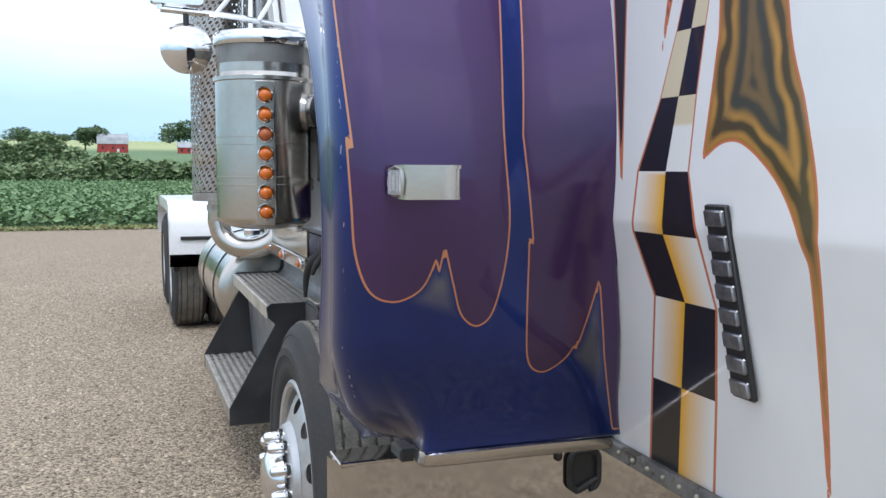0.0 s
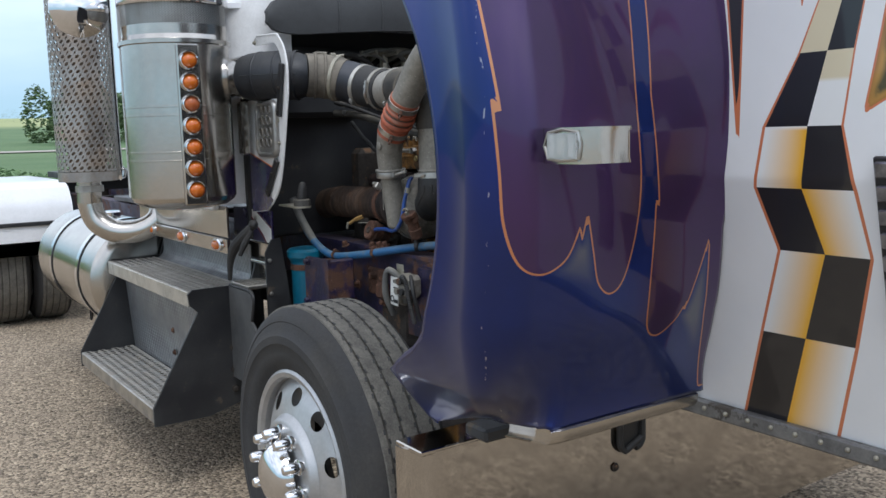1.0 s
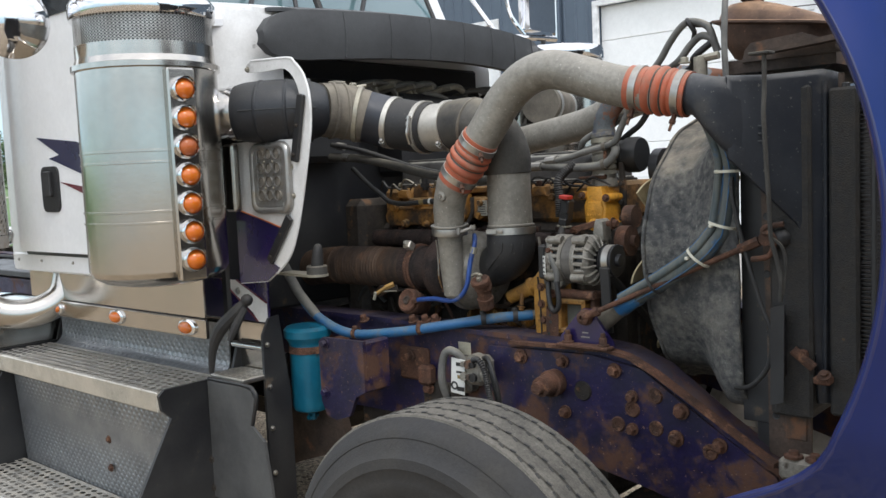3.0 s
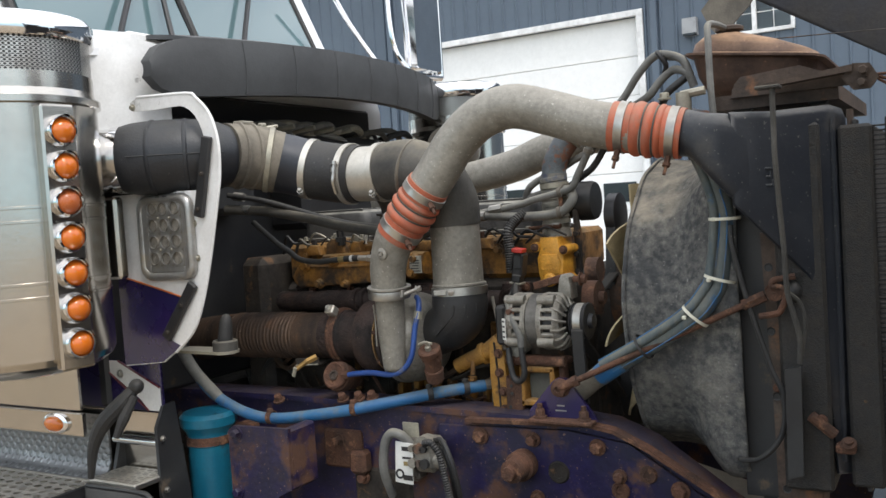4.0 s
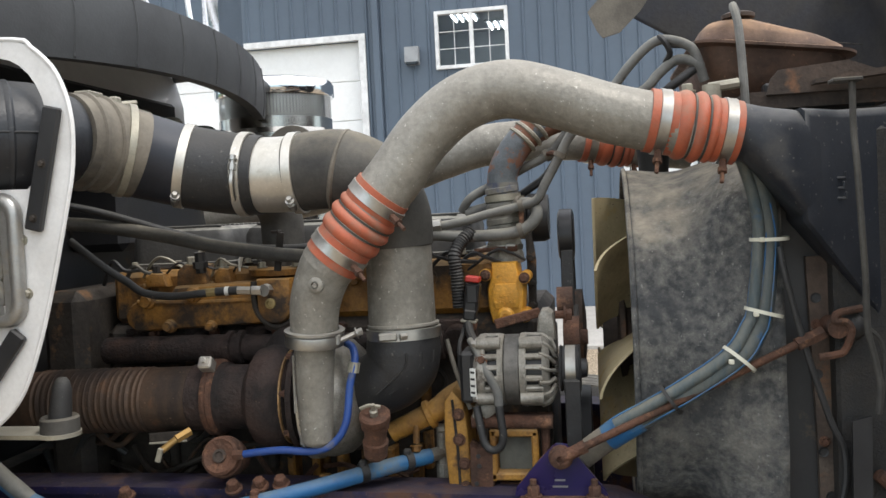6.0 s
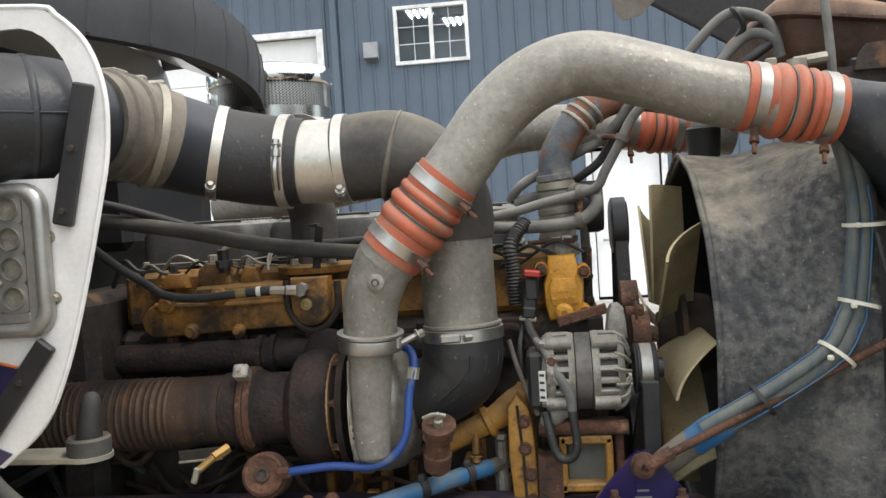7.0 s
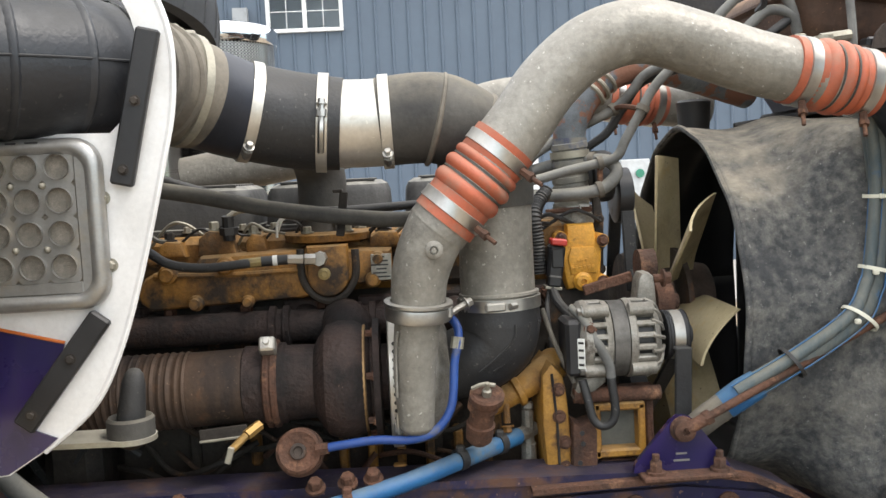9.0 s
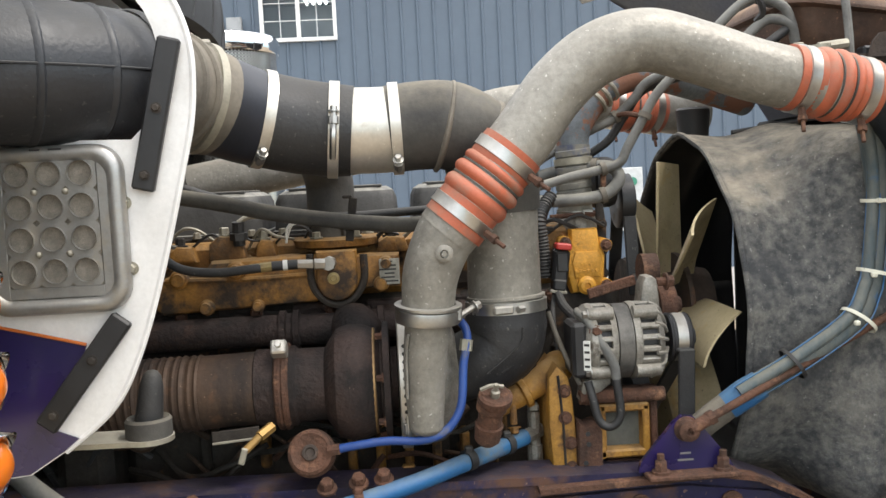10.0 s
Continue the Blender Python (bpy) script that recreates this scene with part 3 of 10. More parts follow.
def tree(x, y, h, w, seed, label):
    z = ground_z(x, y)
    root = thing("tree", label, "tree", "trees on the far side of the field")
    root.location = (x, y, z)
    r2 = random.Random(seed)
    g = Geo()
    g.tube([(0, 0, -0.3), (0.1, 0, h * 0.25), (0.0, 0.05, h * 0.55)], [h * 0.035, h * 0.025, h * 0.012], 8, 3)
    for k in range(5):
        a = k * 1.3 + r2.random()
        g.tube([(0, 0, h * (0.25 + 0.05 * k)), (math.cos(a) * w * 0.2, math.sin(a) * w * 0.2, h * (0.42 + 0.06 * k)), (math.cos(a) * w * 0.34, math.sin(a) * w * 0.34, h * (0.55 + 0.07 * k))],
               [h * 0.014, h * 0.009, h * 0.004], 6, 3)
    part("trunk", g, BARK, root)
    blobs = [((r2.uniform(-w, w) * 0.32, r2.uniform(-w, w) * 0.32, h * r2.uniform(0.42, 0.84)), (w * r2.uniform(0.17, 0.3), w * r2.uniform(0.17, 0.3), h * r2.uniform(0.10, 0.2))) for _ in range(12)]
    lp = leaf_cloud(2400, blobs, 0.3)
    ob = scatter_mesh("crown", LEAF_V, LEAF_F, lp, (0.05 + 0.06 * rng.random(len(lp))) * h, rng.random(len(lp)) * 6.28, LEAVES, "dense dark green crown", "tree", tilt=rng.normal(0, 0.9, len(lp)))
    for key in ("category", "kind"):
        del ob[key]
    ob.parent = root
    return root


for i, (x, y, h, w) in enumerate(((-17, 500, 13, 14), (-11, 505, 15, 13), (30, 495, 17, 20), (50, 470, 12, 14), (58, 480, 13, 16), (44, 520, 11, 16), (-62, 640, 14, 22), (-48, 660, 12, 18),
                                   (-40, 700, 11, 16), (33, 152, 7.5, 9), (44, 156, 8.5, 10), (52, 160, 8, 10), (75, 300, 14, 16))):
    tree(x, y, h, w, i, "broad leafy tree beside the distant farm" if i < 6 else ("leafy tree beyond the gravel road" if i > 8 else "dark leafy tree on the far skyline"))


def hedge(name, x0, x1, y, h, n, seed, label, mat):
    r2 = random.Random(seed)
    root_blobs = []
    x = x0
    while x < x1:
        w = r2.uniform(1.5, 3.5)
        hh = h * r2.uniform(0.6, 1.15)
        root_blobs.append(((x, y + r2.uniform(-0.8, 0.8), ground_z(0, y) + hh * 0.45), (w * 0.8, 1.4, hh * 0.6)))
        x += w
    lp = leaf_cloud(n, root_blobs, 0.4)
    scatter_mesh(name, LEAF_V, LEAF_F, lp, 0.45 + 0.5 * rng.random(len(lp)), rng.random(len(lp)) * 6.28, mat, label, "hedge", tilt=rng.normal(0, 0.9, len(lp)))


hedge("hedge", -18, 7, 87, 2.2, 9000, 1, "thick green hedgerow along the field", HEDGE_LEAVES)
hedge("bushes", -22, -4, 122, 3.9, 7000, 2, "rounded bushes behind the hedgerow", HEDGE_LEAVES)
hedge("weeds", -8, 10, 104, 1.8, 4000, 3, "yellow-green weeds beyond the hedgerow", HEDGE_LEAVES)
hedge("tree_belt", 30, 74, 168, 8.5, 9000, 6, "dense green tree belt beyond the gravel road", LEAVES)
hedge("far_woods", -300, 420, 1150, 14, 9000, 4, "dark line of woods on the horizon", LEAVES)

BARN_RED = surf("barn_red", (0.36, 0.05, 0.045), (0.26, 0.045, 0.04), 0.4, rough=0.8, bump=0.1)
ROOF_GREY = surf("barn_roof_grey", (0.36, 0.37, 0.38), (0.28, 0.29, 0.30), 0.3, rough=0.6, bump=0.1)
HOUSE_WHITE = surf("house_siding", (0.68, 0.68, 0.66), (0.6, 0.6, 0.58), 0.3, rough=0.7, bump=0.05)
DARK_GLASS = surf("dark_window", (0.02, 0.025, 0.03), rough=0.1, bump=0.0)


def farm_building(name, x, y, w, dpt, wall_h, roof_h, wall_mat, label, gambrel=False):
    z = ground_z(0, y) - 0.2
    root = thing(name, label, "building")
    root.location = (x, y, z)
    part("wall", Geo().box((0, 0, wall_h / 2), (w, dpt, wall_h), 0.02), wall_mat, root)
    if gambrel:
        prof = [(-dpt / 2 - 0.3, wall_h), (-dpt * 0.36, wall_h + roof_h * 0.65), (0, wall_h + roof_h), (dpt * 0.36, wall_h + roof_h * 0.65), (dpt / 2 + 0.3, wall_h)]
    else:
        prof = [(-dpt / 2 - 0.3, wall_h), (0, wall_h + roof_h), (dpt / 2 + 0.3, wall_h)]
    part("roof", Geo().prism(prof, "x", -w / 2 - 0.3, w / 2 + 0.3), ROOF_GREY, root)
    for k in range(3):
        part("window", Geo().box((-w / 3 + k * w / 3, -dpt / 2 - 0.03, wall_h * 0.55), (0.9, 0.08, 1.1), 0.01), DARK_GLASS, root)
    part("door", Geo().box((w * 0.17, -dpt / 2 - 0.03, 1.05), (1.2, 0.08, 2.1), 0.01), HOUSE_WHITE, root)


farm_building("barn", -3.5, 500, 15, 10, 4.6, 5.4, BARN_RED, "red barn with a tall grey gambrel roof", True)
farm_building("shed", 33, 480, 10, 8, 3.2, 2.8, BARN_RED, "small red shed with a pitched roof")
farm_building("farmhouse", 58, 455, 10, 8, 5.2, 2.6, HOUSE_WHITE, "white farmhouse with a grey roof")
farm_building("garage", 50, 450, 7, 6, 3.2, 1.8, HOUSE_WHITE, "white garage beside the farmhouse")

ROAD = surf("pale_gravel_road", (0.42, 0.39, 0.33), (0.36, 0.33, 0.28), 0.4, rough=0.95, bump=0.1)
tagged(part("road", Geo().sheet(lambda u, v: (12 + 130 * u, 118 + 6 * v - 14 * u, ground_z(0, 118 + 6 * v - 14 * u) + 0.12), 24, 2), ROAD), "pale gravel road past the field", "road", kind="structure")

# ---- the steel-clad shop ----
WALL_BLUE = surf("blue_grey_steel", (0.095, 0.125, 0.165), (0.085, 0.112, 0.15), 0.7, rough=0.42, rough2=0.5, bump=0.02)
DOOR_WHITE = surf("white_door_panel", (0.87, 0.87, 0.86), (0.84, 0.84, 0.83), 0.8, rough=0.5, bump=0.03)
TRIM_WHITE = surf("white_trim", (0.82, 0.82, 0.82), rough=0.45, bump=0.0)
CONCRETE = surf("concrete", (0.42, 0.40, 0.37), (0.36, 0.34, 0.31), 2, rough=0.9, bump=0.2)
CEIL = surf("room_shade", (0.30, 0.34, 0.38), (0.24, 0.27, 0.31), 1, rough=0.8, bump=0.0)
GLASS = bpy.data.materials.new("window_glass")
GLASS.use_nodes = True
gb = GLASS.node_tree.nodes["Principled BSDF"]
gb.inputs["Base Color"].default_value = (0.80, 0.86, 0.88, 1)
gb.inputs["Roughness"].default_value = 0.02
gb.inputs["Transmission Weight"].default_value = 1.0
gb.inputs["IOR"].default_value = 1.35
TUBE_LIGHT = bpy.data.materials.new("fluorescent_tube")
TUBE_LIGHT.use_nodes = True
tb = TUBE_LIGHT.node_tree.nodes["Principled BSDF"]
tb.inputs["Emission Color"].default_value = (1, 0.98, 0.94, 1)
tb.inputs["Emission Strength"].default_value = 7.0

WX, WY0, WY1, WH, Z0 = 12.4, -14.0, 26.0, 6.6, 0.135


def sp(*args, **kw):
    return part(*args, **kw, lay=True)


shop = thing("shop_building", "blue-grey steel-clad shop with white overhead doors", "building")
OPEN = [(5.87, 9.45, 0.16, 4.2), (3.69, 4.75, 3.68, 4.50), (11.6, 15.2, 0.16, 4.2), (1.10, 2.10, 0.16, 2.32)]
cuts_y = sorted({WY0, WY1, *(o[0] for o in OPEN), *(o[1] for o in OPEN)})
cuts_z = sorted({Z0, WH, *(o[2] for o in OPEN), *(o[3] for o in OPEN)})
wall = Geo()
for y0, y1 in zip(cuts_y, cuts_y[1:]):
    z_run = None
    for z0, z1 in zip(cuts_z, cuts_z[1:]):
        ym, zm = (y0 + y1) / 2, (z0 + z1) / 2
        if any(o[0] < ym < o[1] and o[2] < zm < o[3] for o in OPEN):
            continue
        wall.box((WX + 0.1, ym, zm), (0.2, y1 - y0, z1 - z0), 0)
sp("wall", wall, WALL_BLUE, shop, "blue-grey ribbed steel cladding")
rib = None
nrib = 0
y = WY0 + 0.1
while y < WY1:
    if -4 < y < 17:
        segs = [(Z0, WH)]
        for o in OPEN:
            if o[0] - 0.02 < y < o[1] + 0.02:
                segs = [s for a, b in segs for s in ((a, min(b, o[2])), (max(a, o[3]), b)) if s[1] - s[0] > 0.05]
        for a, b in segs:
            g = Geo().prism([(WX - 0.022, y - 0.010), (WX - 0.022, y + 0.010), (WX + 0.004, y + 0.028), (WX + 0.004, y - 0.028)], "z", a, b)
            sp("rib", g, WALL_BLUE, shop)
            nrib += 1
    y += 0.2286
sp("roof", Geo().prism([(WX - 0.4, WH), (WX + 9, WH + 2.2), (WX + 18, WH)], "y", WY0 - 0.3, WY1 + 0.3), ROOF_GREY, shop)
sp("side_wall", Geo().box((WX + 9, WY0 + 0.1, WH / 2 + 0.07), (17.6, 0.2, WH - 0.14), 0), WALL_BLUE, shop)
sp("side_wall", Geo().box((WX + 9, WY1 - 0.1, WH / 2 + 0.07), (17.6, 0.2, WH - 0.14), 0), WALL_BLUE, shop)
sp("back_wall", Geo().box((WX + 17.8, (WY0 + WY1) / 2, WH / 2 + 0.07), (0.2, WY1 - WY0, WH - 0.14), 0), WALL_BLUE, shop)


def overhead_door(y0, y1, z0, z1):
    door = sp("overhead_door", Geo().box((WX + 0.14, (y0 + y1) / 2, (z0 + z1) / 2), (0.03, y1 - y0, z1 - z0), 0), DOOR_WHITE, shop, "white sectional overhead door")
    rows = 7
    hgt = (z1 - z0) / rows
    for k in range(rows):
        sp("panel", Geo().box((WX + 0.115, (y0 + y1) / 2, z0 + hgt * (k + 0.5)), (0.03, y1 - y0 - 0.02, hgt - 0.014), 0.006), DOOR_WHITE, door)
    for k in range(4):
        cy = y0 + (y1 - y0) * (k + 0.5) / 4
        sp("window", Geo().box((WX + 0.095, cy, z0 + hgt * 2.5), (0.02, 0.52, 0.30), 0.004), DARK_GLASS, door, "small dark door window")
    for yy in (y0 - 0.03, y1 + 0.03):
        sp("trim", Geo().box((WX - 0.005, yy, (z0 + z1) / 2), (0.07, 0.10, z1 - z0), 0.004), TRIM_WHITE, shop)
    sp("trim", Geo().box((WX - 0.008, (y0 + y1) / 2, z1 + 0.04), (0.07, y1 - y0 + 0.16, 0.09), 0.004), TRIM_WHITE, shop)


overhead_door(*OPEN[0])
overhead_door(*OPEN[2])
# upstairs window with a lit room behind it
y0, y1, z0, z1 = OPEN[1]
win = sp("window", Geo().box((WX - 0.01, (y0 + y1) / 2, z0 + 0.02), (0.10, y1 - y0, 0.05), 0.004).box((WX - 0.01, (y0 + y1) / 2, z1 - 0.02), (0.10, y1 - y0, 0.05), 0.004)
           .box((WX - 0.01, y0 + 0.025, (z0 + z1) / 2), (0.098, 0.05, z1 - z0), 0.004).box((WX - 0.01, y1 - 0.025, (z0 + z1) / 2), (0.098, 0.05, z1 - z0), 0.004)
           .box((WX - 0.01, (y0 + y1) / 2, (z0 + z1) / 2), (0.09, 0.055, z1 - z0 - 0.08), 0.004), TRIM_WHITE, shop, "white-framed sliding window")
for k in range(2):
    ya, yb = (y0 + 0.05, (y0 + y1) / 2 - 0.028) if k == 0 else ((y0 + y1) / 2 + 0.028, y1 - 0.05)
    pane = sp("pane", Geo().box((WX + 0.02, (ya + yb) / 2, (z0 + z1) / 2), (0.006, yb - ya, z1 - z0 - 0.09), 0), GLASS, win)
    pane.visible_shadow = False
    sp("muntin", Geo().box((WX + 0.008, (ya + yb) / 2, (z0 + z1) / 2), (0.010, 0.010, z1 - z0 - 0.09), 0.001), TRIM_WHITE, win)
    for q in (1, 2):
        sp("muntin", Geo().box((WX + 0.008, (ya + yb) / 2, z0 + 0.045 + (z1 - z0 - 0.09) * q / 3), (0.012, yb - ya, 0.010), 0.001), TRIM_WHITE, win)
sp("room", Geo().box((WX + 3.4, 4.2, 3.0), (6.2, 6.0, 0.1), 0).box((WX + 3.4, 4.2, 5.5), (6.2, 6.0, 0.1), 0).box((WX + 6.45, 4.2, 4.25), (0.1, 6.0, 2.4), 0)
     .box((WX + 3.4, 1.2, 4.25), (6.2, 0.1, 2.4), 0).box((WX + 3.4, 7.2, 4.25), (6.2, 0.1, 2.4), 0), CEIL, shop, "dim upstairs room")
for k, (lx, ly) in enumerate(((4.5, 4.95), (5.5, 4.35))):
    lamp = sp("ceiling_light", Geo().box((WX + lx, ly, 5.42), (0.7, 0.55, 0.05), 0.004), CEIL, shop)
    for q in range(4):
        sp("light_tube", Geo().cyl((WX + lx - 0.33, ly - 0.2 + 0.13 * q, 5.38), (WX + lx + 0.33, ly - 0.2 + 0.13 * q, 5.38), 0.022, seg=8), TUBE_LIGHT, lamp, "lit fluorescent tube")
wall_lamp = sp("wall_lamp", Geo().prism([(WX - 0.16, 3.80), (WX - 0.02, 3.77), (WX - 0.02, 4.02), (WX - 0.14, 4.02)], "y", 4.99, 5.19), surf("lamp_grey", (0.30, 0.31, 0.32), rough=0.4, bump=0.0), shop, "grey wall-pack lamp")
sp("lens", Geo().box((WX - 0.11, 5.09, 3.785), (0.10, 0.17, 0.03), 0.003), DARK_GLASS, wall_lamp)
# walk door
wd = sp("walk_door", Geo().box((WX + 0.10, 1.60, 1.24), (0.05, 0.92, 2.06), 0.004), DOOR_WHITE, shop, "white steel walk door")
sp("handle", Geo().cyl((WX + 0.06, 1.95, 1.02), (WX + 0.0, 1.95, 1.02), 0.02).cyl((WX + 0.01, 1.95, 1.02), (WX + 0.01, 1.84, 1.02), 0.012), STEEL, wd)
sp("trim", Geo().box((WX, 1.60, 2.36), (0.06, 1.1, 0.08), 0.004).box((WX, 1.08, 1.15), (0.06, 0.08, 2.2), 0.004).box((WX, 2.12, 1.15), (0.06, 0.08, 2.2), 0.004), TRIM_WHITE, shop)
meter = sp("meter_box", Geo().box((WX - 0.08, -0.32, 1.25), (0.14, 0.42, 0.9), 0.01), surf("box_grey", (0.55, 0.56, 0.56), rough=0.5, bump=0.02), shop, "pale grey electric box with a green dial")
sp("dial", Geo().cyl((WX - 0.15, -0.38, 1.5), (WX - 0.18, -0.38, 1.5), 0.06), surf("dial_green", (0.05, 0.25, 0.16), rough=0.3, bump=0.0), meter)
for yy in (5.62, 10.2):
    sp("downspout", Geo().box((WX - 0.05, yy, 3.2), (0.08, 0.1, 6.4), 0.01), WALL_BLUE, shop)
tagged(sp("apron", Geo().box((10.6, 8.0, 0.13), (3.6, 26.0, 0.10), 0.01), CONCRETE), "pale concrete apron in front of the shop doors", "pavement", kind="structure")


# ---- the truck ----
XC = 1.51  # centre line; the passenger side lies at smaller x, the tail at larger y
truck = thing("semi_truck", "white and purple highway tractor with its hood tilted open on gravel", "truck")
truck.location = (XC * 1.06, 5.3, 0)
TRUCK_INV = Matrix.Translation(truck.location).inverted()


SHIFT = Vector((0, 0, 0))


def tp(name, geo, mat, parent=None, label="", angle=35):
    """A part of the truck, in its own axes moved by SHIFT."""
    if SHIFT.length:
        geo.warp(Matrix.Translation(SHIFT))
    ob = part(name, geo, mat, parent or truck, label, angle, lay=True)
    if parent is None:
        ob.matrix_parent_inverse = TRUCK_INV
    return ob


# frame rails
for side in (0, 1):
    g = Geo()
    x0 = 1.105 if side == 0 else 2 * XC - 1.105
    s = 1 if side == 0 else -1
    web = [(10.4, 0.83), (10.4, 1.12), (3.4, 1.12), (2.9, 1.112), (2.60, 1.108), (2.53, 1.100), (2.44, 1.062), (2.29, 0.955), (2.18, 0.885), (2.0, 0.83), (2.0, 0.70), (2.30, 0.72), (2.70, 0.83)]
    xa, xb = sorted((x0, x0 + 0.010 * s))
    g.prism(web, "x", xa, xb)
    for ya, za, yb, zb in ((10.4, 1.12, 3.4, 1.12), (3.4, 1.12, 2.9, 1.112), (2.9, 1.112, 2.60, 1.106), (2.60, 1.106, 2.53, 1.098), (2.53, 1.098, 2.44, 1.062), (2.44, 1.062, 2.29, 0.955), (2.29, 0.955, 2.18, 0.885), (2.18, 0.885, 2.0, 0.83)):
        xa, xb = sorted((x0 - 0.006 * s, x0 + 0.085 * s))
        g.prism([(ya, za - 0.008), (ya, za + 0.006), (yb, zb + 0.006), (yb, zb - 0.008)], "x", xa, xb)
    SHIFT = Vector((0.022, 0.010, -0.006)) if side == 0 else Vector((0, 0, 0))
    rail = tp("frame_rail", g, FRAME_PAINT, None, "rust-spotted purple frame rail" if side == 0 else "")
    if side == 0:
        lip = Geo()
        for ya, za, yb, zb in ((2.87, 1.098, 2.57, 1.106), (2.57, 1.106, 2.51, 1.096), (2.51, 1.096, 2.437, 1.062), (2.437, 1.062, 2.358, 1.015), (2.358, 1.015, 2.15, 0.89)):
            lip.prism([(ya, za - 0.004), (ya, za + 0.005), (yb, zb + 0.005), (yb, zb - 0.004)], "x", 1.078, 1.107)
        tp("reinforcing_lip", lip, RUST, rail)
        tp("reinforcing_plate", Geo().prism([(2.95, 0.83), (2.95, 1.080), (2.62, 1.088), (2.48, 1.068), (2.36, 0.990), (2.15, 0.860), (2.10, 0.74), (2.4, 0.76), (2.8, 0.83)], "x", 1.093, 1.104), FRAME_PAINT, rail)
        for y, z, r in ((2.837, 1.062, 0.014), (2.703, 1.063, 0.012), (2.550, 1.057, 0.013), (2.503, 0.997, 0.011), (2.504, 0.915, 0.011), (2.373, 0.979, 0.014), (2.388, 0.911, 0.014),
                        (2.279, 0.912, 0.013), (2.70, 0.93, 0.012), (3.25, 1.02, 0.012), (3.38, 0.97, 0.012), (3.18, 0.93, 0.012)):
            tp("bolt", Geo().bolt((1.092, y, z), (-1, 0, 0), r, 0.018), RUST, rail)
        for y, z, r in ((2.646, 0.992, 0.020), (2.441, 1.006, 0.015), (2.545, 0.921, 0.015), (2.441, 0.926, 0.015), (2.504, 0.965, 0.016), (2.303, 0.892, 0.015)):
            tp("hole_rim", Geo().lathe([(0, r * 0.6), (0.004, r * 0.62), (0.005, r * 1.15), (0, r * 1.3)], (1.093, y, z), (-1, 0, 0), 18, caps=False).cyl((1.095, y, z), (1.091, y, z), r * 0.65), DARK_METAL if r > 0.018 else RUST, rail)
        # pivot boss beside the steering gear
        tp("pivot_boss", Geo().lathe([(0, 0.035), (0.03, 0.035), (0.032, 0.028), (0.072, 0.026), (0.074, 0.016), (0.092, 0.015)], (1.095, 2.730, 1.005), (-1, 0, 0), 20), RUST, rail)
SHIFT = Vector((0, 0, 0))
for y in (3.8, 5.3, 6.9, 8.9, 10.3):
    tp("crossmember", Geo().box((XC, y, 0.95), (0.79, 0.10, 0.20), 0.008), DARK_METAL)


# wheels
DISH_R, DISH_D = (0.162, 0.185, 0.21, 0.235, 0.26), (-0.012, -0.004, 0.006, 0.019, 0.034)


